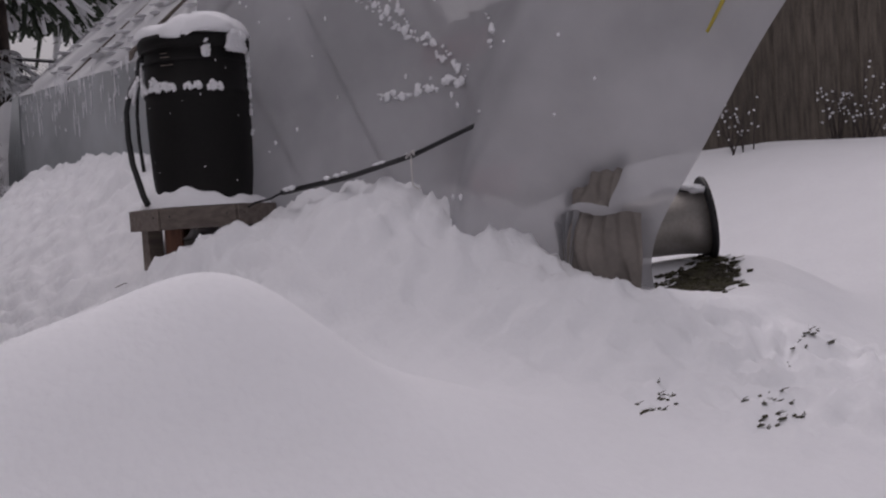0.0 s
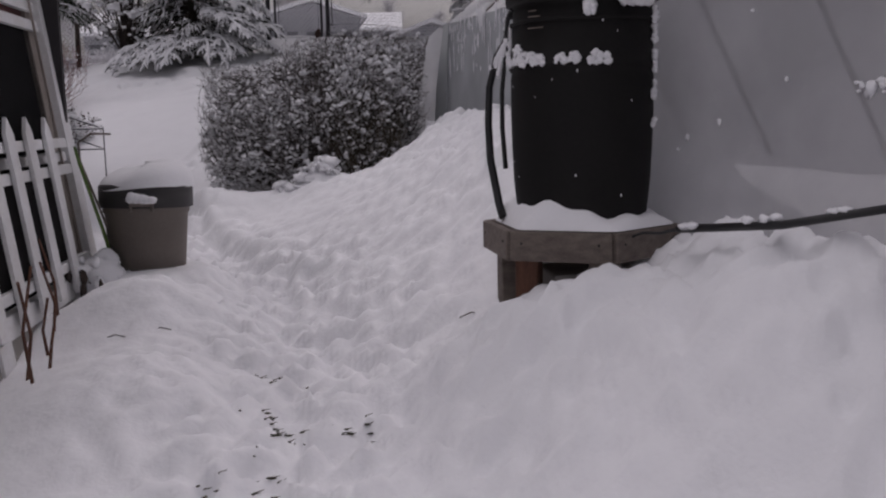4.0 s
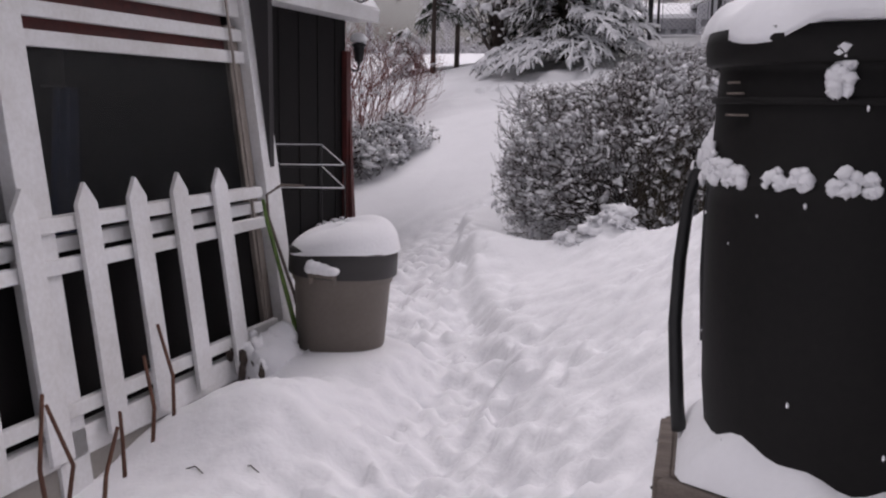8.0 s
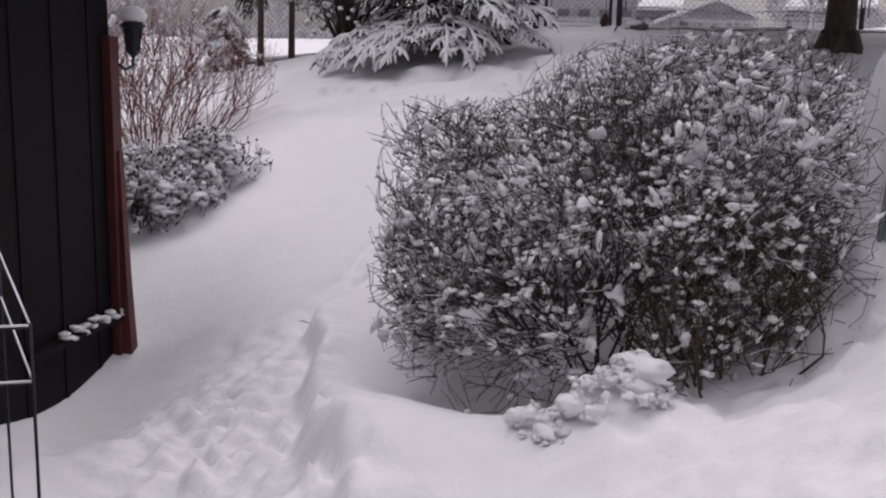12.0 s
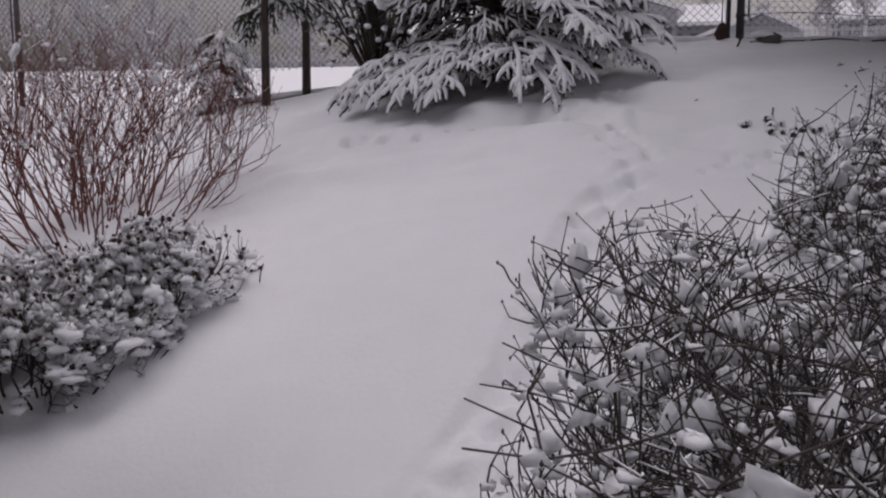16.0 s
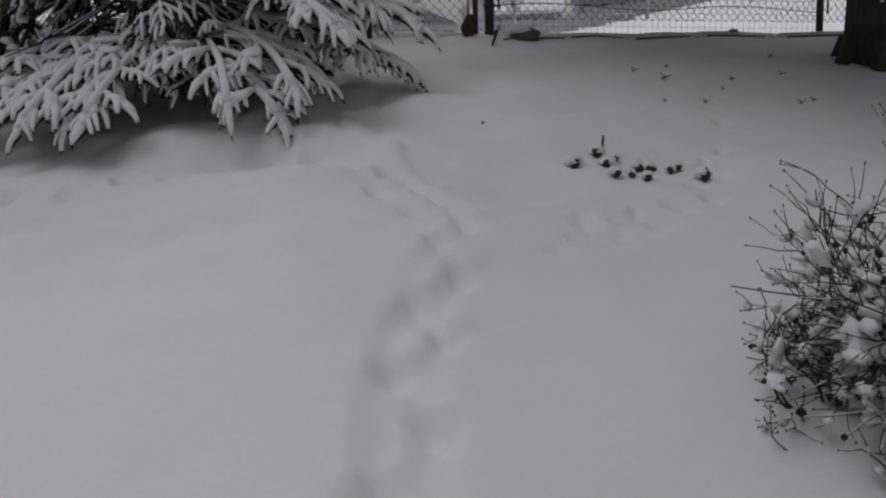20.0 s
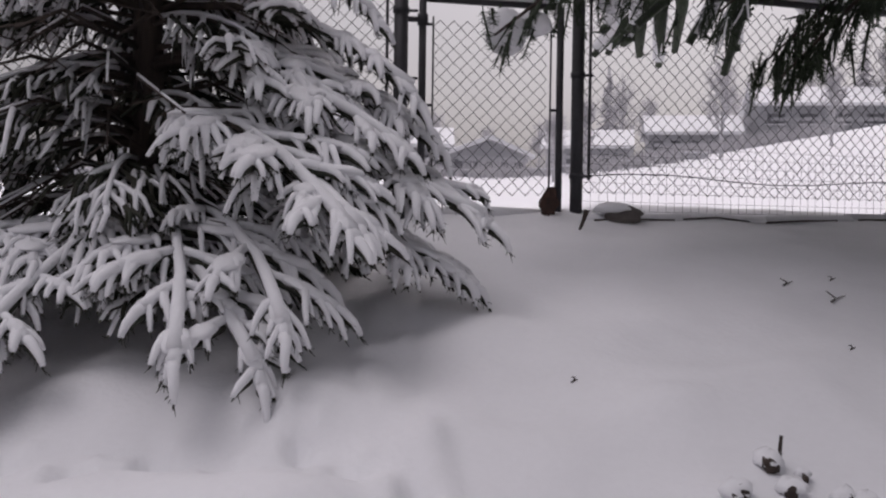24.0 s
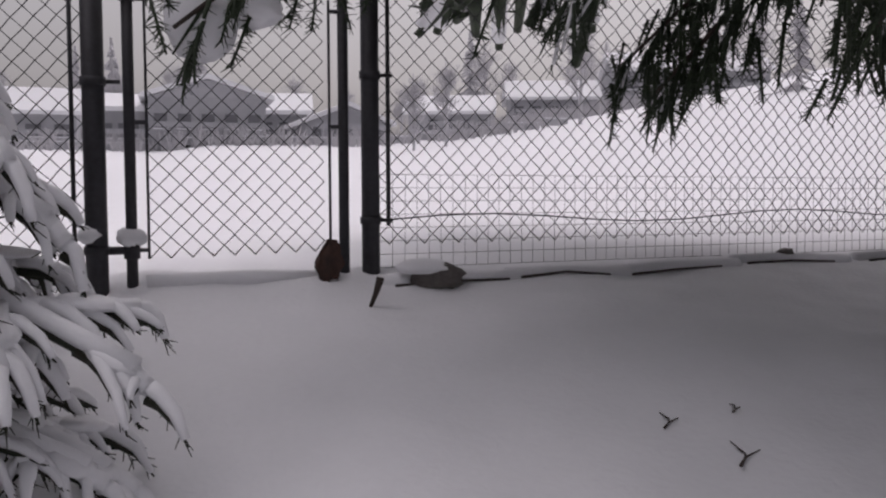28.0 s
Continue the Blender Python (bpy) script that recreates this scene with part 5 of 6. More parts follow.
bush("leafless_bush", (2.11, 3.25, gz(2.1, 3.2) - 0.10), (0.90, 0.92, 1.40), 50, 11, "large dense leafless bush, its grey twigs filled with snow", wild=0.36, snow_amount=1.75, twig=0.0034, clump=1.25, levels=5, base_r=0.4, buds=True, square=3.4, slant=1, skirt=190)
bush("brown_shrub", (2.50, 2.52, gz(2.50, 2.52) - 0.06), (0.36, 0.34, 0.86), 24, 29, "dense brown-twigged shrub with little snow, grown into the leafless bush", bark=BROWN_TWIG, snow_amount=0.22, twig=0.0030, levels=4, base_r=0.4, wild=0.40, skirt=40)
bush("snowy_bush", (2.90, 5.74, gz(2.8, 5.75) - 0.10), (0.95, 0.85, 0.95), 34, 12, "open leafless bush with dry leaves and snow clumps", snow_amount=1.5, twig=0.0036, dry=0.14, clump=1.9, buds=True, skirt=60)
bush("snowy_bush", (2.28, 5.78, gz(2.28, 5.78) - 0.08), (0.36, 0.36, 0.46), 9, 18, "low leafless bush with large snow clumps", snow_amount=1.1, twig=0.0034, dry=0.10, clump=1.9, buds=True, skirt=14)
bush("red_twig_bush", (-1.86, 6.85, gz(-1.8, 6.85) - 0.05), (1.12, 0.95, 1.45), 54, 13, "upright red-twigged bush lightly dusted with snow", RED_TWIG, 0.8, 0.0028, 0.62, 3, 0.42, 0.0, 1.2, wild=0.17, skirt=24)
bush("low_shrub", (-1.18, 5.28, gz(-1.2, 5.3) - 0.08), (0.62, 0.50, 0.64), 36, 14, "low rounded shrub weighed down with snow", TWIG, 1.8, 0.0034, 0.0, 4, 0.6, 0.30, 2.6, skirt=50)
bush("sprawling_shrub", (-0.76, 5.74, gz(-0.76, 5.74) - 0.06), (0.40, 0.36, 0.52), 14, 16, "sprawling shrub with dry seed heads and snow clumps", TWIG, 1.5, 0.0030, 0.2, 4, 0.6, 0.32, 2.2, buds=True, skirt=22)
bush("sparse_bush", (2.98, 4.15, gz(3.0, 4.1)), (0.42, 0.4, 1.22), 4, 15, "thin leafless bush with snow balls on its tips", snow_amount=1.0, twig=0.0036, levels=3, clump=1.1)


def snow_lumps():
    random.seed(19)
    for x, y, r in ((2.15, 2.03, 0.10), (2.03, 2.0, 0.075), (1.88, 2.02, 0.065), (2.24, 2.0, 0.05), (1.95, 1.93, 0.05)):
        t = thing("snow_clod", (x, y, gz(x, y)), "crumbled clod of shovelled snow lying on the bank", "snow", "snow clods")
        g = Geo()
        for k in range(9):
            q = r * random.uniform(0.3, 0.55)
            g.blob((r * random.uniform(-0.8, 0.8), r * random.uniform(-0.6, 0.6), r * random.uniform(-0.3, 0.45)), (q * 1.3, q, q * 0.75), 11, 8, 0.27)
        for i in range(60):
            a, w = random.uniform(0, 6.28), random.uniform(0.1, 1.6)
            q = r * random.uniform(0.05, 0.2)
            g.blob((r * w * math.cos(a), r * w * 0.8 * math.sin(a), max(-0.25, 0.8 - 0.75 * w) * r * random.uniform(0.4, 1.3)), (q * 1.2, q, q * random.uniform(0.6, 1.0)), 6, 5, 0.5)
        part("clod", g, SNOW, t, kind="stuff")


snow_lumps()
random.seed(5)


# ---- conifers ----
def finger(needles, white, p, d, ln, thick, snow, brush=0):
    """One needled twig with its load of snow."""
    bend = random.uniform(0.2, 0.75)
    q = p + d * ln * 0.5 + Vector((random.uniform(-0.08, 0.08), random.uniform(-0.08, 0.08), -0.18 * bend)) * ln
    e = p + d * ln + Vector((random.uniform(-0.15, 0.15), random.uniform(-0.15, 0.15), -bend)) * ln
    needles.tube([p, q, e], thick * 0.95, thick * 0.35, 5)
    for k in range(brush):
        s = p.lerp(e, random.uniform(0.05, 1.0))
        sd = Vector((random.uniform(-1, 1), random.uniform(-1, 1), random.uniform(-1, 0.5))).normalized() + d * 0.8
        needles.tube([s, s + sd.normalized() * 0.024], 0.0017, 0.0008, 3, cap=False)
    for k in range(3):
        s = p.lerp(e, random.uniform(0.2, 1.0))
        side = d.orthogonal().normalized()
        side.rotate(Matrix.Rotation(random.uniform(0, 6.28), 3, d))
        needles.tube([s, s + (side + d * 0.8).normalized() * thick * 1.7], thick * 0.16, thick * 0.05, 3, cap=False)
    if snow > random.random():
        up = Vector((0, 0, thick * 0.72))
        white.tube([p + up, q + up * random.uniform(0.9, 1.25), e + up * 0.7 - d * ln * 0.06], thick * random.uniform(0.85, 1.15), thick * 0.62, 6)


def bough(wood, needles, white, base, azimuth, length, rise, droop, side_twigs, thick, snow, spread_k=1.0, plain=False, brush=0):
    out = Vector((math.cos(azimuth), math.sin(azimuth), 0))
    across = Vector((-out.y, out.x, 0))
    wob = random.uniform(-0.2, 0.2)

    def at(s):
        return base + out * length * s + across * length * wob * s * s + Vector((0, 0, length * (rise * s - droop * s * s)))

    wood.tube([at(k / 5) for k in range(6)], 0.016 * length + 0.004, 0.005, 5)
    if snow > 0.3:
        white.tube([at(k / 6) + Vector((0, 0, 0.012 + 0.008 * length)) for k in range(1, 7)], thick * 1.0, thick * 0.7, 6)
    for i in range(side_twigs):
        s = 0.22 + 0.78 * (i + random.random() * 0.6) / side_twigs
        p = at(min(1, s))
        ax = (at(min(1, s) + 0.02) - at(min(1, s) - 0.02)).normalized()
        for sg in (-1, 1):
            d = (ax * random.uniform(0.6, 0.95) + across * sg * random.uniform(0.55, 0.9) * spread_k + Vector((0, 0, random.uniform(-0.25, 0.05)))).normalized()
            ln = max(0.07, length * 0.36 * (1.12 - s) + 0.06) * random.uniform(0.75, 1.2)
            if brush:
                d = (d + Vector((0, 0, -random.uniform(0.1, 0.9)))).normalized()
                ln = min(ln, 0.16)
            finger(needles, white, p, d, ln, thick, snow, brush)
            if ln > 0.12 and not plain:
                for m in (0.35, 0.6, 0.8):
                    q = p + d * ln * m + Vector((0, 0, -0.06 * ln))
                    for s2 in (-1, 1):
                        if random.random() < 0.8:
                            d2 = (d * 0.9 + across * s2 * 0.5 + ax * 0.2 + Vector((0, 0, random.uniform(-0.35, 0.0)))).normalized()
                            finger(needles, white, q, d2, ln * random.uniform(0.38, 0.6), thick * 0.9, snow, brush)
    finger(needles, white, at(0.97), (at(1.0) - at(0.94)).normalized(), 0.10, thick, snow)


def snow_finger(needles, white, p, d, ln, tk):
    """One short twig under a roll of snow, needles showing below it."""
    sag, sway = random.uniform(0.35, 1.3), Vector((random.uniform(-1, 1), random.uniform(-1, 1), 0)) * 0.16 * ln
    pts = [p, p + d * ln * 0.4 + Vector((0, 0, 0.02 * ln)), p + d * ln * 0.75 + sway + Vector((0, 0, -0.16 * ln * sag)), p + d * ln + sway * 1.5 + Vector((0, 0, -0.5 * ln * sag))]
    low = Vector((0, 0, -tk * 0.95))
    needles.tube([pts[0] + low, pts[1] + low, pts[2] + low, pts[3] + low * 0.6 + d * tk * 0.4], tk * 0.95, tk * 0.12, 5)
    for j in range(7):
        q = pts[1].lerp(pts[3], random.random()) + low * 0.6
        nd = (Vector((random.uniform(-1, 1), random.uniform(-1, 1), random.uniform(-1.2, 0.0))).normalized() + d * 0.8).normalized()
        needles.tube([q, q + nd * tk * 1.9], 0.0018, 0.0009, 3, cap=False)
    up = Vector((0, 0, tk * 0.25))
    white.tube([pts[0] + up, pts[1] + up * random.uniform(0.6, 2.0), pts[2] + up * random.uniform(0.6, 1.6), pts[2].lerp(pts[3], 0.6) + up * 0.7, pts[3]], tk * 1.1, tk * 0.5, 7)


def frond(wood, needles, white, p, d, ln, thick):
    """A side branch that arches over, twigs to both sides along it, each carrying snow."""
    side = d.cross(Vector((0, 0, 1)))
    side = side.normalized() if side.length > 1e-4 else Vector((1, 0, 0))
    drop = random.uniform(0.05, 0.28)

    def at(s):
        return p + d * ln * s + Vector((0, 0, ln * (0.10 * s - drop * s * s)))

    wood.tube([at(0), at(0.5), at(1)], 0.007, 0.004, 5)
    needles.tube([at(0.15) + Vector((0, 0, -thick * 0.7)), at(0.55) + Vector((0, 0, -thick * 0.8)), at(1.0)], thick * 0.8, thick * 0.7, 5)
    white.tube([at(0.08 + 0.155 * k) + Vector((random.uniform(-0.3, 0.3) * thick, random.uniform(-0.3, 0.3) * thick, thick * random.uniform(0.2, 0.6))) for k in range(7)], thick * 0.8, thick * 1.15, 7)
    palm = len(white.v)
    white.blob((0, 0, 0), (ln * 0.30, ln * random.uniform(0.14, 0.22), thick * 1.25), 12, 8, 0.13, 0.4)
    turn = Matrix((d, side, side.cross(d))).transposed()
    for k in range(palm, len(white.v)):
        white.v[k] = at(0.62) + turn @ white.v[k] + Vector((0, 0, thick * 0.4))
    count = max(3, int(ln / 0.062))
    for i in range(count):
        s = 0.28 + 0.70 * (i + random.random() * 0.5) / count
        ax = (at(s + 0.03) - at(s - 0.03)).normalized()
        for sg in (-1, 1):
            if random.random() < 0.12:
                continue
            f = (ax * random.uniform(0.7, 1.2) + side * sg * random.uniform(0.45, 1.2) + Vector((0, 0, random.uniform(-0.3, 0.1)))).normalized()
            snow_finger(needles, white, at(s), f, min(0.15, max(0.065, ln * random.uniform(0.32, 0.62) * (1.15 - 0.5 * s))), thick * random.uniform(0.65, 0.95))
    snow_finger(needles, white, at(0.97), (at(1.0) - at(0.92)).normalized(), 0.08, thick)


def snow_bough(base, azimuth, length, rise, droop, pairs, thick, parent):
    """A low bough: a snow-lined stem whose outer part spreads into snowy fronds."""
    wood, needles, white = Geo(), Geo(), Geo()
    out = Vector((math.cos(azimuth), math.sin(azimuth), 0))
    across = Vector((-out.y, out.x, 0))
    wob = random.uniform(-0.22, 0.22)

    def at(s):
        return base + out * length * s + across * length * wob * s * s + Vector((0, 0, length * (rise * s - droop * s * s)))

    wood.tube([at(k / 6) for k in range(7)], 0.014 * length + 0.004, 0.006, 6)
    needles.tube([at(0.35 + 0.1 * k) for k in range(7)], thick * 0.7, thick * 0.9, 5)
    white.tube([at(0.25 + 0.075 * k) + Vector((random.uniform(-0.008, 0.008), random.uniform(-0.008, 0.008), 0.006 + 0.014 * k / 10)) for k in range(11)], thick * 0.6, thick * 1.25, 7)
    for i in range(pairs):
        s = 0.34 + 0.60 * (i + random.random() * 0.7) / pairs
        ax = (at(s + 0.02) - at(s - 0.02)).normalized()
        for sg in (-1, 1):
            if random.random() < 0.10:
                continue
            d = (ax * random.uniform(0.7, 1.05) + across * sg * random.uniform(0.6, 1.25) + Vector((0, 0, random.uniform(-0.12, 0.2)))).normalized()
            frond(wood, needles, white, at(s), d, length * (0.10 + 0.24 * (1.05 - s)) * random.uniform(0.75, 1.3), thick * random.uniform(0.85, 1.1))
    frond(wood, needles, white, at(0.9), (at(1.0) - at(0.9)).normalized(), 0.2, thick)
    b = part("bough", needles, NEEDLE, parent)
    part("bough_snow", white, SNOW, b, "fingers of snow lying on the twigs")
    part("bough_stem", wood, BARK, b)


def spruce_near():
    x, y = 0.22, 9.25
    z = gz(x, y)
    t = thing("spruce_tree", (x, y, z - 0.1), "low bushy spruce, its drooping boughs thickly loaded with snow", "tree")
    random.seed(21)
    part("trunk", Geo().tube([(0, 0, 0), (0.02, 0, 1.0), (0.0, 0.02, 2.2), (0, 0, 3.4)], 0.075, 0.03, 10), BARK, t)
    # the boughs that the way passes: tip place and height of its root on the trunk
    for tx, ty, tz, root, n in (
            (1.52, 8.64, 2.36, 0.42, 7), (1.60, 8.60, 2.58, 0.66, 7), (1.36, 8.46, 2.38, 0.46, 7), (1.16, 8.16, 2.26, 0.40, 7), (1.12, 8.06, 2.50, 0.78, 9), (1.34, 8.34, 2.52, 0.66, 7),
            (0.86, 8.00, 2.18, 0.36, 7), (0.66, 7.90, 2.14, 0.34, 8), (0.22, 8.06, 2.14, 0.38, 8), (-0.02, 8.14, 2.14, 0.40, 8), (-0.28, 8.16, 2.13, 0.38, 8),
            (-0.52, 8.32, 2.12, 0.36, 8), (-0.80, 8.46, 2.12, 0.36, 8), (-0.98, 8.64, 2.16, 0.36, 7),
            (1.36, 8.66, 2.86, 1.02, 8), (1.40, 9.00, 3.04, 1.22, 6), (1.16, 8.40, 2.80, 1.0, 8), (1.42, 8.85, 2.66, 0.82, 7), (0.62, 8.12, 3.30, 1.65, 8), (0.30, 8.20, 3.36, 1.7, 7), (1.10, 8.75, 3.36, 1.6, 6),
            (-0.10, 8.45, 3.30, 1.6, 6), (-0.55, 8.75, 3.1, 1.4, 5), (1.10, 9.60, 2.7, 0.8, 5), (-0.9, 9.5, 2.5, 0.7, 5), (0.2, 10.0, 2.6, 0.7, 5)):
        tip = Vector((tx, ty, tz)) - Vector(t.location)
        flat = Vector((tip.x, tip.y, 0))
        rise = random.uniform(0.16, 0.30)
        droop = rise - (tip.z - root) / flat.length
        snow_bough(Vector((0, 0, root)), math.atan2(flat.y, flat.x), flat.length * 0.93, rise, droop, max(4, n - 3), 0.0178, t)
    w, n1, s1 = Geo(), Geo(), Geo()
    for i in range(120):
        h = 0.3 + 2.9 * (i / 120)
        ln = max(0.3, 1.05 - 0.25 * h) * random.uniform(0.7, 1.1)
        bough(w, n1, s1, Vector((0, 0, h)), random.uniform(0, 2 * math.pi), ln, 0.22, 0.42, 6, 0.0125, 0.85 if h > 1.2 else 0.5)
    part("crown", n1, NEEDLE, t, "dark brown-green inner crown", kind="stuff")
    part("crown_snow", s1, SNOW, t, kind="stuff")
    part("crown_stem", w, BARK, t, kind="stuff")
    bare = Geo()
    dusted = Geo()
    for i in range(110):
        a, h = random.uniform(0, 6.28), random.uniform(0.25, 1.8)
        r = random.uniform(0.5, 1.0)
        line = [Vector((0, 0, h)), Vector((r * 0.5 * math.cos(a), r * 0.5 * math.sin(a), h + 0.05)), Vector((r * math.cos(a + 0.2), r * math.sin(a + 0.2), h - 0.12))]
        bare.tube(line, 0.012, 0.004, 4)
        for k in range(4):
            q = line[1].lerp(line[2], random.random())
            bare.tube([q, q + Vector((random.uniform(-0.2, 0.2), random.uniform(-0.2, 0.2), random.uniform(-0.14, 0.05)))], 0.004, 0.002, 3, cap=False)
        if random.random() < 0.6:
            dusted.tube([q + Vector((0, 0, 0.008)) for q in (line[0].lerp(line[1], 0.5), line[1], line[2])], 0.008, 0.004, 5)
    part("inner_branch", bare, BARK, t, kind="stuff")
    part("branch_snow", dusted, SNOW, t, "thin snow along the inner branches", kind="stuff")
    return t


spruce_near()


def spruce_tall():
    """The tall spruce whose lowest boughs hang over the gate."""
    x, y = 4.4, 9.2
    z = gz(x, y)
    t = thing("tall_spruce", (x, y, z - 0.1), "tall green spruce with a thick brown trunk and low hanging boughs", "tree")
    random.seed(33)
    part("trunk", Geo().tube([(0.03, 0, -0.1), (0, 0, 0.12), (0, 0, 1.0), (0.03, 0.02, 3.0), (0, 0, 7.0)], 0.185, 0.07, 18), BARK, t, "rough brown trunk")
    flare = Geo()
    for k in range(6):
        a = radians(60 * k + 10)
        flare.tube([(0.12 * math.cos(a), 0.12 * math.sin(a), 0.25), (0.24 * math.cos(a), 0.24 * math.sin(a), 0.02)], 0.07, 0.04, 6)
    part("root_flare", flare, BARK, t)
    # boughs over the way: tip place is given, the root lies on the trunk
    for k, (tx, ty, tz, root, n) in enumerate(((1.60, 9.05, 3.31, 1.9, 13), (2.05, 9.15, 3.52, 2.1, 12), (2.50, 9.30, 3.42, 1.8, 12), (2.86, 9.20, 3.22, 1.6, 12), (3.05, 8.6, 3.3, 1.6, 11), (3.4, 8.9, 3.25, 1.5, 10), (2.3, 9.9, 3.7, 2.0, 12), (3.5, 7.4, 3.4, 1.7, 10), (3.2, 10.1, 3.4, 1.7, 10))):
        w, n1, s1 = Geo(), Geo(), Geo()
        tip = Vector((tx, ty, tz)) - Vector(t.location)
        base = Vector((0, 0, root))
        flat = Vector((tip.x, tip.y, 0))
        ln = flat.length
        rise = 0.30
        droop = rise - (tip.z - root) / ln
        bough(w, n1, s1, base, math.atan2(flat.y, flat.x), min(ln, 9.0), rise, droop, n + 3, 0.007, 0.06, 0.55, False, 16)
        # hanging twigs
        for i in range(85):
            s = random.uniform(0.35, 1.0)
            p = base + flat * s + Vector((0, 0, ln * (rise * s - droop * s * s))) + Vector((random.uniform(-0.16, 0.16), random.uniform(-0.2, 0.2), 0))
            d = Vector((random.uniform(-0.5, 0.3), random.uniform(-0.4, 0.4), -1)).normalized()
            fl = random.uniform(0.06, 0.2)
            n1.tube([p, p + d * fl], 0.006, 0.0035, 4)
            for j in range(48):
                q = p + d * fl * random.random()
                sd = Vector((random.uniform(-1, 1), random.uniform(-1, 1), random.uniform(-0.9, 0.1))).normalized()
                n1.tube([q, q + sd * 0.028], 0.0019, 0.0009, 3, cap=False)
        b = part("bough", n1, NEEDLE_GREEN, t)
        if k in (0, 1):
            s1.blob(tip + Vector((0.06, 0, 0.03)), (0.08, 0.07, 0.09), 16, 10, 0.12)
            s1.blob(tip + Vector((0.17, 0.02, 0.07)), (0.08, 0.06, 0.05), 12, 8, 0.13)
        if s1.v:
            part("bough_snow", s1, SNOW, b, "lump of snow at the bough's end", kind="stuff")
        part("bough_stem", w, BARK, b)
    # short snowy boughs low on the trunk
    for tx, ty, tz, root in ((4.28, 8.42, 2.86, 1.0), (4.16, 8.62, 2.84, 0.95), (4.60, 8.35, 2.82, 0.95), (4.92, 8.60, 2.86, 1.0), (4.34, 8.72, 3.02, 1.15),
                             (5.05, 9.1, 2.9, 1.05), (4.76, 8.45, 3.02, 1.2), (4.2, 8.48, 3.06, 1.25), (4.45, 8.3, 3.2, 1.4), (4.5, 10.0, 3.0, 1.1)):
        tip = Vector((tx, ty, tz)) - Vector(t.location)
        flat = Vector((tip.x, tip.y, 0))
        snow_bough(Vector((0, 0, root)), math.atan2(flat.y, flat.x), flat.length * 0.88, 0.15, 0.15 - (tip.z - root) / flat.length, 5, 0.0165, t)
    w, n1, s1 = Geo(), Geo(), Geo()
    for i in range(480):
        h = 2.15 + 8.3 * (i / 480) ** 1.3
        ln = max(0.5, 4.0 - 0.36 * (h - 1.5)) * random.uniform(0.5, 1.0)
        a = random.uniform(0, 2 * math.pi)
        bough(w, n1, s1, Vector((0, 0, h)), a, ln, 0.28, 0.38, 9, 0.075, 0.5, 1.0, True)
    part("crown", n1, NEEDLE_GREEN, t, kind="stuff")
    part("crown_snow", s1, SNOW, t, kind="stuff")
    part("crown_stem", w, BARK, t, kind="stuff")
    return t


spruce_tall()


def young_tree(x, y, h, seed, label, crown_from, snow, green):
    random.seed(seed)
    z = gz(x, y)
    t = thing("young_conifer", (x, y, z - 0.1), label, "tree", "young trees by the fence")
    part("trunk", Geo().tube([(0, 0, 0), (0.02, 0, h * 0.4), (0.0, 0.02, h)], 0.043, 0.02, 10), BARK, t)
    w, n1, s1 = Geo(), Geo(), Geo()
    for i in range(34):
        hh = crown_from + (h - crown_from) * i / 34
        bough(w, n1, s1, Vector((0, 0, hh)), random.uniform(0, 6.28), random.uniform(0.4, 0.8) * (1.15 - 0.6 * i / 34) * min(1.0, 0.35 + h / 5), 0.05, 0.55, 6, 0.016, snow)
    part("crown", n1, NEEDLE_GREEN if green else NEEDLE, t)
    part("crown_snow", s1, SNOW, t)
    part("crown_stem", w, BARK, t)


young_tree(-1.96, 9.9, 3.4, 41, "slender young conifer with a bare lower trunk", 1.0, 0.5, True)
young_tree(-1.72, 10.33, 3.3, 42, "thin young conifer against the wire fence", 1.05, 0.5, True)
young_tree(-2.52, 10.2, 0.85, 43, "small young conifer capped with snow", 0.12, 0.9, True)


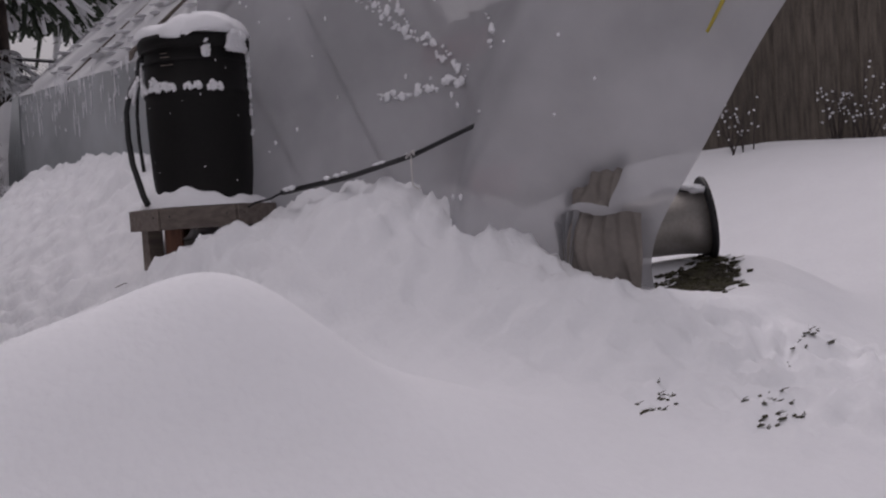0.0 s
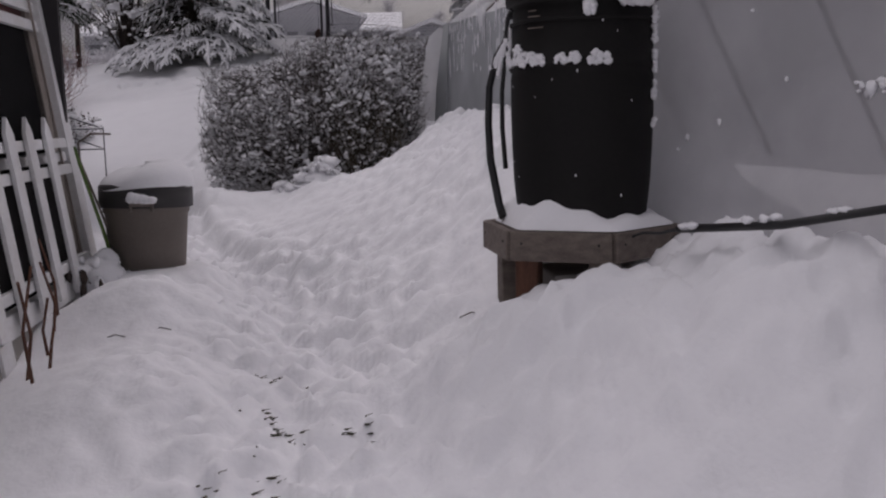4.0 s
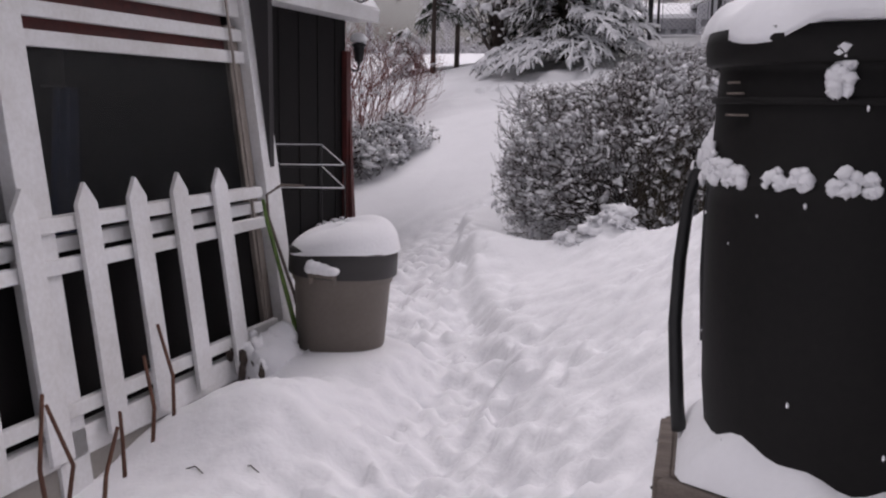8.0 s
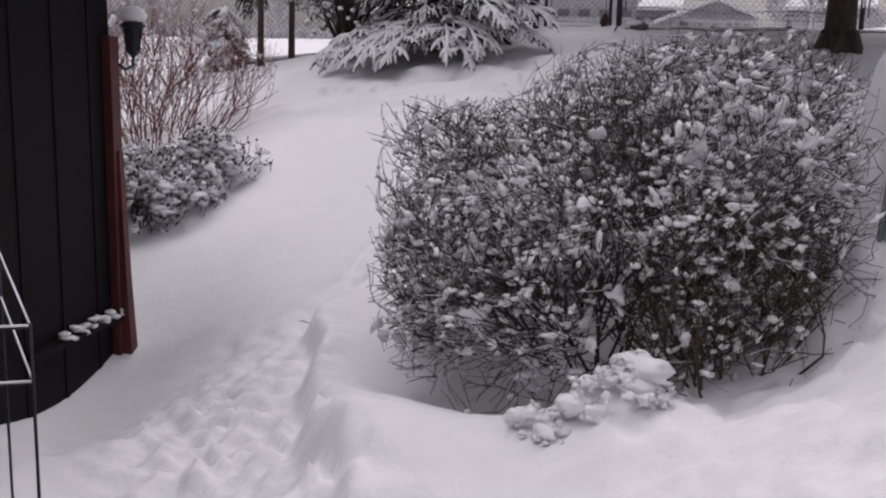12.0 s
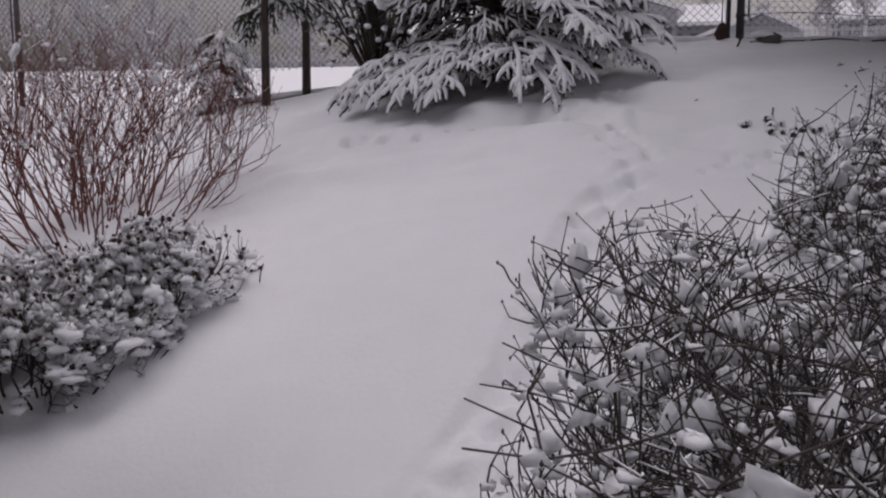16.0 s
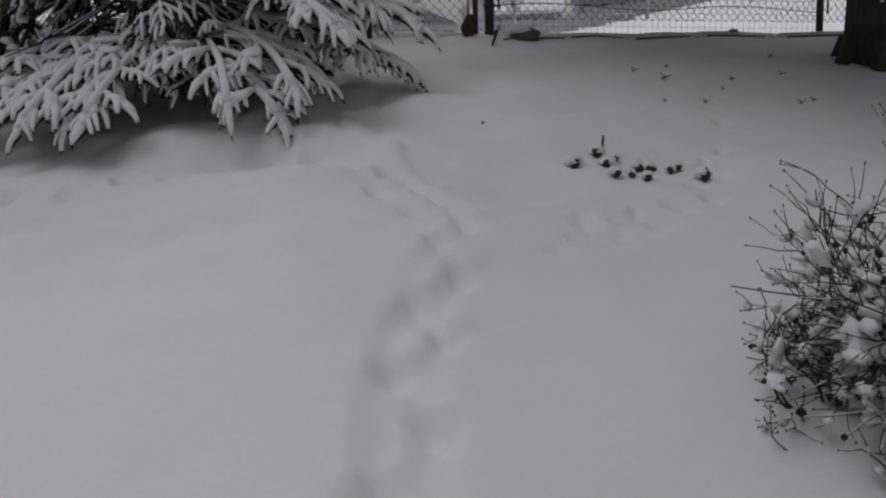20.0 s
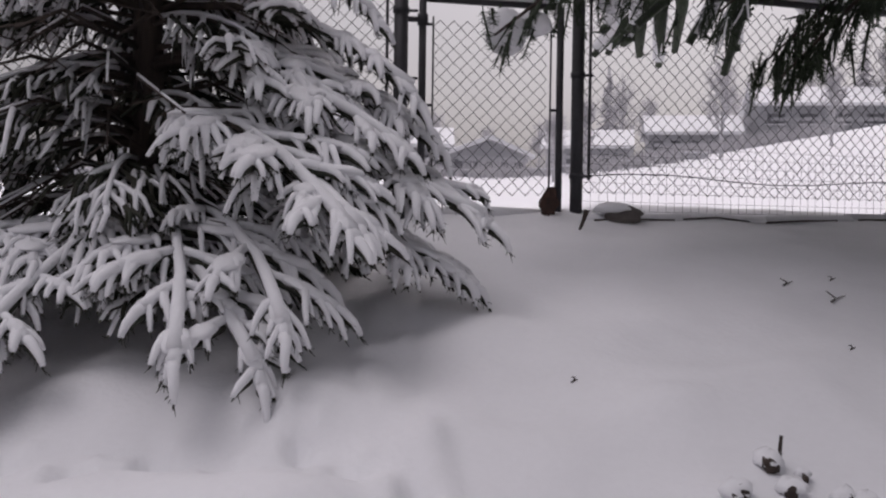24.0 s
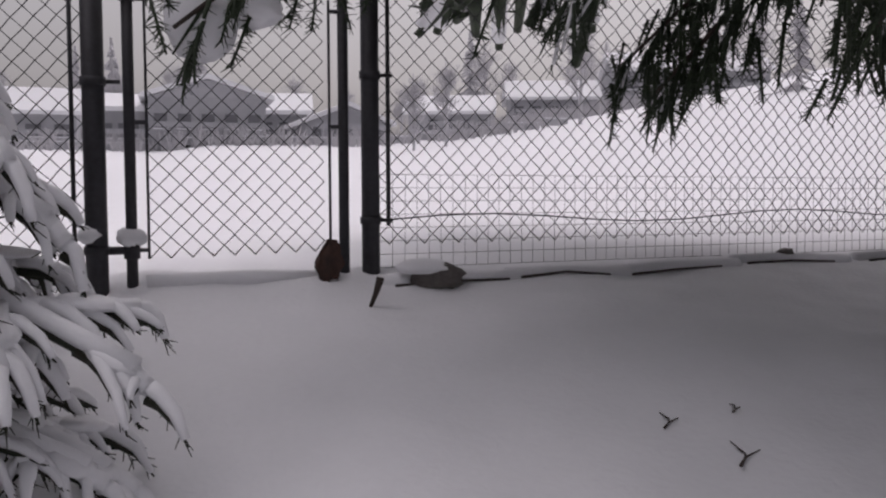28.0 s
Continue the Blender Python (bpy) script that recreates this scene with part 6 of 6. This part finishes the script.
def holly(x, y, seed):
    """The dark broad-leaved evergreen beside the spruce."""
    random.seed(seed)
    z = gz(x, y)
    t = thing("evergreen_shrub", (x, y, z - 0.05), "dark broad-leaved evergreen shrub with snow on its leaves", "shrub")
    w, lf, s = Geo(), Geo(), Geo()
    for i in range(44):
        a = random.uniform(0, 6.28)
        r, h = random.uniform(0.2, 0.72), random.uniform(0.55, 2.3)
        tip = Vector((r * math.cos(a), r * math.sin(a), h))
        w.tube([(0, 0, 0.1), tip * 0.55 + Vector((0, 0, 0.15)), tip], 0.014, 0.005, 4)
        for k in range(15):
            p = tip * random.uniform(0.5, 1.05) + Vector((random.uniform(-0.12, 0.12), random.uniform(-0.12, 0.12), random.uniform(-0.12, 0.1)))
            d = Vector((random.uniform(-1, 1), random.uniform(-1, 1), random.uniform(-0.9, 0.1))).normalized() * random.uniform(0.06, 0.10)
            sd = d.cross(Vector((0, 0, 1))).normalized() * 0.02
            n0 = len(lf.v)
            lf.v += [p, p + d * 0.5 + sd, p + d, p + d * 0.5 - sd, p + d * 0.5 + Vector((0, 0, -0.006))]
            lf.f += [(n0, n0 + 1, n0 + 4), (n0 + 1, n0 + 2, n0 + 4), (n0 + 2, n0 + 3, n0 + 4), (n0 + 3, n0, n0 + 4)]
            if random.random() < 0.3:
                s.blob(p + d * 0.3 + Vector((0, 0, 0.012)), (0.035, 0.035, 0.02), 6, 4, 0.25)
        if random.random() < 0.75:
            for k in range(3):
                s.blob(tip + Vector((random.uniform(-0.06, 0.06), random.uniform(-0.06, 0.06), 0.05 + random.uniform(-0.05, 0.03))), (random.uniform(0.05, 0.10), random.uniform(0.05, 0.09), random.uniform(0.03, 0.06)), 9, 6, 0.2, 0.3)
    part("stem", w, BARK, t, kind="stuff")
    part("leaves", lf, LEAF, t, kind="stuff")
    part("leaf_snow", s, SNOW, t, kind="stuff")


holly(-0.72, 9.25, 51)
random.seed(8)

# ---- wire fence and gate ----
TOP = 1.17


def chain_link(name, a, b, low, high, parent, at, pitch=0.0715, wire=0.0028):
    """Woven diamonds between two places; low and high: heights above the snow."""
    g = Geo()
    va, vb = Vector((a[0], a[1], 0)), Vector((b[0], b[1], 0))
    length = (vb - va).length
    along = (vb - va) / length
    across = Vector((-along.y, along.x, 0))
    cols, rows = int(length / (pitch / 2)), int((high - low) / (pitch / 2))
    za, zb = gz(*a), gz(*b)
    for i in range(cols):
        pts = []
        for j in range(rows + 1):
            off = pitch / 4 * (1 if (i + j) % 2 else -1)
            p = va + along * (i * pitch / 2 + pitch / 4 + off)
            zz = za + (zb - za) * (p - va).length / length
            pts.append(p + Vector((0, 0, zz + low + j * pitch / 2)) + across * (0.004 * (1 if j % 2 else -1)) - at)
        g.tube(pts, wire, wire, 3, cap=False)
    return part(name, g, GALV, parent, kind="stuff")


def post(x, y, h, r, label, caps=True, bands=()):
    z = gz(x, y)
    t = thing("fence_post", (x, y, z - 0.15), label, "post", "steel fence posts")
    part("pipe", Geo().tube([(0, 0, 0), (0, 0, h + 0.15)], r, r, 20), POST_STEEL, t)
    part("cap", Geo().lathe([(r + 0.004, h + 0.13), (r + 0.006, h + 0.16), (r * 0.6, h + 0.19), (0, h + 0.20)], 20), POST_STEEL, t)
    for bz in bands:
        b = part("band", Geo().lathe([(r + 0.001, bz + 0.15 - 0.014), (r + 0.006, bz + 0.15 - 0.014), (r + 0.006, bz + 0.15 + 0.014), (r + 0.001, bz + 0.15 + 0.014)], 20), POST_STEEL, t)
        part("bolt", Geo().tube([(r, 0, bz + 0.15), (r + 0.05, 0.0, bz + 0.15)], 0.007, 0.007, 6), POST_STEEL, b)
    return t


post(1.29, 10.10, TOP, 0.036, "dark steel gate post with hinge bands", bands=(0.14, 0.7, 1.04))
post(2.23, 10.22, TOP, 0.033, "dark steel gate post with clamp bands", bands=(0.19, 0.72))
for x, y in ((-5.04, 10.70), (5.0, 10.76), (8.0, 11.45)):
    post(x, y, TOP, 0.028, "dark steel line post of the wire fence")


def fence_panel(a, b, label):
    za = gz(*a)
    t = thing("wire_fence", (a[0], a[1], za), label, "fence", "wire fence panels")
    at = Vector(t.location)
    chain_link("mesh", a, b, 0.10, TOP, t, at)
    pa, pb = Vector((*a, za + TOP + 0.03)), Vector((*b, gz(*b) + TOP + 0.03))
    part("top_rail", Geo().tube([pa - at, pb - at], 0.021, 0.021, 12), POST_STEEL, t)
    part("tension_bar", Geo().tube([pa + (pb - pa).normalized() * 0.07 - at - Vector((0, 0, TOP - 0.14)), pa + (pb - pa).normalized() * 0.07 - at], 0.008, 0.008, 6), POST_STEEL, t)
    sn = Geo()
    sn.tube([pa + Vector((0, 0, 0.022)) - at, pb + Vector((0, 0, 0.022)) - at], 0.018, 0.018, 6)
    part("rail_snow", sn, SNOW, t, "snow along the top rail")
    return t


fence_panel((1.29, 10.10), (-5.04, 10.70), "grey chain-link fence panel behind the spruce")
fence_panel((-5.04, 10.70), (-9.5, 11.1), "grey chain-link fence running off past the young trees")
right = fence_panel((2.23, 10.22), (5.0, 10.75), "grey chain-link fence panel with finer wire netting along its foot")
fence_panel((5.0, 10.75), (10.0, 11.9), "grey chain-link fence panel on the hill side")


def netting(a, b, high, parent, at):
    g = Geo()
    va, vb = Vector((a[0], a[1], 0)), Vector((b[0], b[1], 0))
    length = (vb - va).length
    along = (vb - va) / length
    z0, z1 = gz(*a), gz(*b)
    n = int(length / 0.05)
    for i in range(n + 1):
        p = va + along * (length * i / n) + Vector((0, 0.03, 0))
        z = z0 + (z1 - z0) * i / n
        g.tube([p + Vector((0, 0, z + 0.01)) - at, p + Vector((0.004 * math.sin(i), 0, z + high)) - at], 0.0011, 0.0011, 3, cap=False)
    for j in range(int(high / 0.05) + 1):
        g.tube([va + Vector((0, 0.03, z0 + 0.01 + j * 0.05)) - at, vb + Vector((0, 0.03, z1 + 0.01 + j * 0.05)) - at], 0.0011, 0.0011, 3, cap=False)
    return part("wire_netting", g, GALV, parent, "thin square wire netting", kind="stuff")


netting((2.27, 10.23), (5.0, 10.75), 0.36, right, Vector(right.location))
sag = Geo()
at = Vector(right.location)
sag.tube([Vector((2.27 + 2.7 * k / 12, 10.2 + 0.53 * k / 12, gz(2.23, 10.22) + 0.19 + 0.02 * math.sin(k * 0.9))) - at for k in range(13)], 0.003, 0.003, 5)
part("sagging_wire", sag, IRON, right, "slack dark wire")


def gate():
    x0, y0, x1, y1 = 1.40, 10.115, 2.13, 10.205
    z = gz(1.75, 10.15)
    t = thing("wire_gate", (1.40, 10.115, z), "narrow steel garden gate of chain link, closed, snow on its rails", "gate")
    at = Vector(t.location)
    lo, hi = -0.02, 1.09
    a, b = Vector((x0, y0, z)), Vector((x1, y1, z))
    up = Vector((0, 0, 1))
    for name, p, q in (("stile", a + up * lo, a + up * hi), ("stile", b + up * lo, b + up * hi), ("rail", a + up * hi, b + up * hi), ("rail", a - up * 0.03, b - up * 0.03)):
        part(name, Geo().tube([p - at, q - at], 0.019, 0.019, 14), POST_STEEL, t)
    g = chain_link("mesh", (x0 + 0.055, y0 + 0.007), (x1 - 0.05, y1 - 0.006), 0.08, 1.0, t, at)
    for p in (a.lerp(b, 0.075), a.lerp(b, 0.93)):
        part("tension_bar", Geo().tube([p + up * 0.09 - at, p + up * 1.0 - at], 0.005, 0.005, 6), POST_STEEL, t)
    for p, s in ((a, 1), (b, -1)):
        for hz in (0.12, 0.55, 0.96):
            part("band", Geo().tube([p + up * hz - at, p + (b - a) * 0.07 * s + up * hz - at], 0.009, 0.007, 6), POST_STEEL, t)
    for hz in (0.12, 0.98):
        h = Geo().lathe([(0.02, -0.03), (0.027, -0.028), (0.027, 0.028), (0.02, 0.03)], 12, a + up * hz - at)
        h.tube([a + up * hz - at, Vector((1.29, 10.10, z + hz)) - at], 0.014, 0.014, 8)
        part("hinge", h, POST_STEEL, t, "bolted steel hinge")
    s = Geo().tube([a + up * (hi + 0.024) - at, b + up * (hi + 0.024) - at], 0.021, 0.021, 8)
    s.tube([a.lerp(b, 0.06) + up * 0.0 - at, a.lerp(b, 0.5) + up * 0.012 - at, a.lerp(b, 0.95) - at], 0.034, 0.030, 8)
    s.blob(a + up * 0.165 - at, (0.05, 0.045, 0.035), 9, 6, 0.15)
    s.blob(Vector((1.27, 10.08, z + 0.175)) - at, (0.04, 0.04, 0.03), 9, 6, 0.15)
    part("rail_snow", s, SNOW, t, "snow on the rail and hinge", kind="stuff")
    return t


gate()


def on_snow(name, x, y, label, category, build):
    t = thing(name, (x, y, gz(x, y)), label, category)
    build(t)
    return t


def rock_build(t):
    g = Geo().blob((0.02, 0, 0.025), (0.10, 0.05, 0.055), 14, 9, 0.14)
    part("stone", g, ROCK, t)
    part("stone_snow", Geo().blob((-0.03, 0.005, 0.055), (0.11, 0.06, 0.04), 14, 8, 0.08, 0.5), SNOW, t, "snow cap")


on_snow("stone", 2.44, 10.12, "grey field stone half buried in snow beside the gate post", "stone", rock_build)
on_snow("stone", 4.15, 10.5, "small stone at the foot of the fence", "stone", lambda t: part("stone", Geo().blob((0, 0, 0.02), (0.05, 0.03, 0.03), 9, 6, 0.2), ROCK, t))
on_snow("curled_leaf", 2.07, 10.13, "curled reddish-brown dead leaf at the gate post", "leaf",
        lambda t: part("leaf", Geo().grid(lambda u, v: ((0.022 + 0.03 * math.sin(3.1 * v)) * math.cos(5.2 * u + 0.6) + 0.006 * math.sin(u * 21 + v * 13), 0.022 * math.sin(5.2 * u + 0.6) + 0.005 * math.sin(u * 31), -0.01 + 0.14 * v + 0.014 * math.sin(u * 9)), 24, 10), DRY_LEAF, t))
on_snow("dark_sprig", 2.20, 9.92, "dark dead sprig standing in the snow", "twig",
        lambda t: part("sprig", Geo().tube([(-0.02, 0, 0), (0.0, 0, 0.05), (0.015, 0, 0.10)], 0.006, 0.014, 6), BARK, t))


def edging():
    t = thing("edging_board", (3.2, 10.35, gz(3.2, 10.35)), "dark timber edging under the fence, mostly snowed over", "edging")
    at = Vector(t.location)
    for a, b in (((2.3, 10.10), (2.75, 10.17)), ((2.8, 10.18), (3.2, 10.26)), ((3.3, 10.28), (3.75, 10.36)), ((3.9, 10.40), (4.4, 10.5)), ((4.6, 10.52), (5.6, 10.74)), ((-2.9, 10.42), (-1.3, 10.3))):
        g = Geo().tube([Vector((*a, gz(*a) + 0.004)) - at, Vector((*[(p + q) / 2 for p, q in zip(a, b)], gz(*[(p + q) / 2 for p, q in zip(a, b)]) + 0.010)) - at, Vector((*b, gz(*b) + 0.004)) - at], 0.006, 0.004, 6)
        bd = part("board", g, BARK, t)
        part("board_snow", Geo().tube([Vector((a[0] - 0.05, a[1] + 0.045, gz(*a) + 0.004)) - at, Vector(((a[0] + b[0]) / 2, (a[1] + b[1]) / 2 + 0.045, gz(*b) * 0.5 + gz(*a) * 0.5 + 0.012)) - at, Vector((b[0] + 0.1, b[1] + 0.045, gz(*b) + 0.004)) - at], 0.036, 0.030, 8), SNOW, bd, "rounded snow along the edging")


edging()


def seed_heads():
    """Dead plant heads standing out of the snow near the way."""
    t = thing("dead_flower_heads", (2.2, 7.4, gz(2.2, 7.4)), "clump of dark dead flower heads capped with snow", "dead plant")
    at = Vector(t.location)
    for x, y in ((1.98, 7.50), (2.10, 7.35), (2.17, 7.36), (2.22, 7.32), (2.14, 7.55), (2.26, 7.53), (2.30, 7.50), (2.34, 7.38), (2.38, 7.40), (2.42, 7.26), (2.13, 7.66), (2.2, 7.62)):
        z = gz(x, y)
        r = random.uniform(0.012, 0.024)
        d = Geo()
        for k in range(3):
            d.blob(Vector((x + random.uniform(-1, 1) * r * 0.6, y - 0.012, z + 0.016 + random.uniform(-0.5, 0.3) * r)) - at, (r * random.uniform(0.5, 0.9), r * 0.7, r * random.uniform(0.5, 0.9)), 7, 5, 0.35)
        d.tube([Vector((x, y, z - 0.05)) - at, Vector((x, y, z + 0.03)) - at], 0.004, 0.004, 4)
        h = part("flower_head", d, BARK, t)
        part("snow_cap", Geo().blob(Vector((x + 0.006, y + 0.014, z + 0.022)) - at, (r * random.uniform(1.5, 2.1), r * random.uniform(1.5, 2.1), r * random.uniform(1.0, 1.5)), 9, 6, 0.2, 0.4), SNOW, h)
    part("stalk", Geo().tube([Vector((2.15, 7.66, gz(2.15, 7.66) - 0.03)) - at, Vector((2.16, 7.66, gz(2.15, 7.66) + 0.09)) - at], 0.006, 0.005, 5), BARK, t)


seed_heads()
for x, y, s in ((2.91, 8.80, 1.0), (2.80, 8.98, 0.7), (3.0, 9.0, 0.4), (2.9, 8.27, 0.45), (3.4, 8.24, 0.6), (3.5, 8.3, 0.5), (3.25, 8.7, 0.5), (3.6, 8.8, 0.7), (3.1, 8.5, 0.3), (1.75, 8.18, 0.3), (3.8, 9.3, 0.6), (2.7, 8.3, 0.3)):
    t = thing("fallen_twig", (x, y, gz(x, y)), "small dark fallen twig lying on the snow", "twig")
    s *= 0.7
    g = Geo().tube([(-0.05 * s, -0.05 * s, 0.0), (0.0, 0.0, 0.012 * s), (0.03 * s, 0.06 * s, 0.01)], 0.005 * s + 0.0015, 0.002, 5)
    g.tube([(0, 0, 0.012 * s), (0.06 * s, 0.01 * s, 0.03 * s)], 0.003, 0.0015, 4).tube([(0.01 * s, 0.03 * s, 0.012), (-0.02 * s, 0.07 * s, 0.05 * s)], 0.003, 0.0015, 4)
    part("stick", g, BARK, t)


# ---- beyond the fence ----
def house(x, y, w, d, h, turn, label, roof_h, ridge_across=False):
    z = gz(x, y) - 0.3
    t = thing("house", (x, y, z), label, "house", "houses across the field")
    t.rotation_euler = (0, 0, radians(turn))
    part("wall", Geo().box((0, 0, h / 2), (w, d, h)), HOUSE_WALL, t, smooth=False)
    g = Geo()
    if ridge_across:
        m = Matrix.Identity(3)
        g.prism([(-w / 2, h), (w / 2, h), (0, h + roof_h)], d, m)
    else:
        m = Matrix.Rotation(radians(90), 3, "Z")
        g.prism([(-d / 2, h), (d / 2, h), (0, h + roof_h)], w, m)
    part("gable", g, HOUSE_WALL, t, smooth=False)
    r = Geo()
    span = (w if ridge_across else d) / 2 + 0.6
    ln = (d if ridge_across else w) + 1.0
    k = roof_h / (span - 0.6)
    for s in (-1, 1):
        r.prism([(0, h + roof_h + 0.05), (s * span, h + roof_h + 0.05 - k * span), (s * span, h + roof_h + 0.38 - k * span), (0, h + roof_h + 0.42)], ln, m)
    part("roof", r, SNOW, t, "roof under thick snow", False)
    for i in range(5):
        wx = -w / 2 + w * (i + 0.5) / 5
        for zz in ((h * 0.5,) if h < 3.5 else (h * 0.28, h * 0.72)):
            wn_ = part("window", Geo().box((wx, -d / 2 - 0.03, zz), (w * 0.11, 0.06, 1.0)), HOUSE_DARK, t, smooth=False)
            part("window_frame", Geo().box((wx, -d / 2 - 0.02, zz - 0.56), (w * 0.13, 0.12, 0.1)), SNOW, wn_, smooth=False)
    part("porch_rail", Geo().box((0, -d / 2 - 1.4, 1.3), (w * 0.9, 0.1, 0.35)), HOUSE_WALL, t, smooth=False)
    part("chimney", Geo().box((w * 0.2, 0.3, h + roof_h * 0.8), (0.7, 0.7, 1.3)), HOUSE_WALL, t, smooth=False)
    return t


house(0.5, 78, 8.0, 8, 3.3, 3, "pale grey gabled house with a snowy roof and a long porch", 1.25, True)
house(-5.4, 79, 4.4, 7, 2.9, 3, "low grey wing of the gabled house under snow", 1.1)
house(5.6, 88, 6.4, 8, 2.6, -4, "low grey house with a broad snowy roof", 1.6)
house(10.6, 80, 6.2, 6, 1.7, 8, "distant house with a dusky front wall", 1.2, True)
house(-16, 92, 11, 8, 3.0, 6, "distant grey house under snow", 2.0)
house(36, 101, 9, 7, 2.7, -14, "grey house with a snowy roof standing on the hill", 1.8)
house(50, 98, 16, 8, 3.0, -12, "long low grey house on the hill side", 1.9)
house(24, 97, 8, 7, 2.4, -16, "small grey house at the foot of the hill", 1.6)


def far_shed_fence():
    t = thing("field_fence", (0, 74, gz(0, 74)), "low grey fence and wall before the houses", "fence")
    for i in range(-14, 12):
        x = i * 2.4
        low = gz(x, 74) - gz(0, 74)
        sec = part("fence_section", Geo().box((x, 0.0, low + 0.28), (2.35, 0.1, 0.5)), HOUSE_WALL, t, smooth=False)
        part("section_snow", Geo().box((x, 0.0, low + 0.58), (2.4, 0.2, 0.1)), SNOW, sec, smooth=False)


far_shed_fence()


def far_tree(x, y, h, seed, conifer):
    random.seed(seed)
    t = thing("distant_tree", (x, y, gz(x, y) - 0.3), "distant conifer paled grey by painted haze" if conifer else "distant bare tree paled by painted haze", "tree", "trees across the field")
    part("trunk", Geo().tube([(0, 0, 0), (0.1, 0, h * 0.5), (0, 0, h)], h * 0.018, 0.03, 6), HAZE_TREE, t)
    g = Geo()
    if conifer:
        for i in range(150):
            k = random.random() ** 0.8
            r = h * 0.20 * (1 - k) + 0.1
            a = random.uniform(0, 6.28)
            p = Vector((0, 0, h * (0.08 + 0.92 * k)))
            q = p + Vector((r * math.cos(a), r * math.sin(a), -r * 0.45))
            g.tube([p, q], h * 0.018, h * 0.008, 4)
    else:
        for i in range(26):
            a, k = random.uniform(0, 6.28), random.uniform(0.2, 0.8)
            p = Vector((0, 0, h * k))
            d = Vector((math.cos(a) * 0.7, math.sin(a) * 0.7, 0.9)).normalized()
            q = p + d * h * 0.35 * (1.1 - k)
            g.tube([p, q], h * 0.007, 0.02, 4)
            for j in range(12):
                u = p.lerp(q, random.uniform(0.3, 1))
                e = u + Vector((random.uniform(-1, 1), random.uniform(-1, 1), random.uniform(0, 1.0))) * h * 0.09
                g.tube([u, e], 0.03, 0.012, 3, cap=False)
                g.tube([e, e + Vector((random.uniform(-1, 1), random.uniform(-1, 1), random.uniform(0, 0.8))) * h * 0.05], 0.018, 0.01, 3, cap=False)
    part("crown", g, HAZE_TREE, t)


random.seed(77)
spots = [(random.uniform(-75, 60), random.uniform(96, 125), random.uniform(6, 12), random.random() < 0.15) for i in range(46)]
spots += [(-30, 60, 8, False), (-36, 62, 9, False), (-24, 70, 7, False), (-42, 66, 9, False), (13, 62, 5, False), (15.5, 64, 6, False), (30, 60, 6, False), (34, 58, 6, False), (38, 60, 7, True), (27, 70, 8, False), (41, 55, 6, False), (45, 60, 8, False)]
for i, (x, y, h, c) in enumerate(spots):
    far_tree(x, y, h, 100 + i, c)


def scrub():
    """Scrub along the far fence and over the hill, its colour paled for haze."""
    random.seed(9)
    t = thing("distant_scrub", (0, 72, gz(0, 72)), "haze-paled grey scrub along the field's far edge", "scrub", kind="stuff")
    g = Geo()
    for i in range(900):
        if i < 450:
            x, y = random.uniform(-40, 26), random.uniform(71, 74)
        else:
            x = random.uniform(27, 44)
            y = random.uniform(84, 94)
        z = gz(x, y) - gz(0, 72)
        for k in range(4):
            a = random.uniform(0, 6.28)
            hh = random.uniform(0.4, 1.5)
            g.tube([(x, y - 72, z), (x + math.cos(a) * hh * 0.4, y - 72 + math.sin(a) * hh * 0.4, z + hh)], 0.06, 0.02, 3, cap=False)
    part("twigs", g, HAZE_TREE, t, kind="stuff")


scrub()
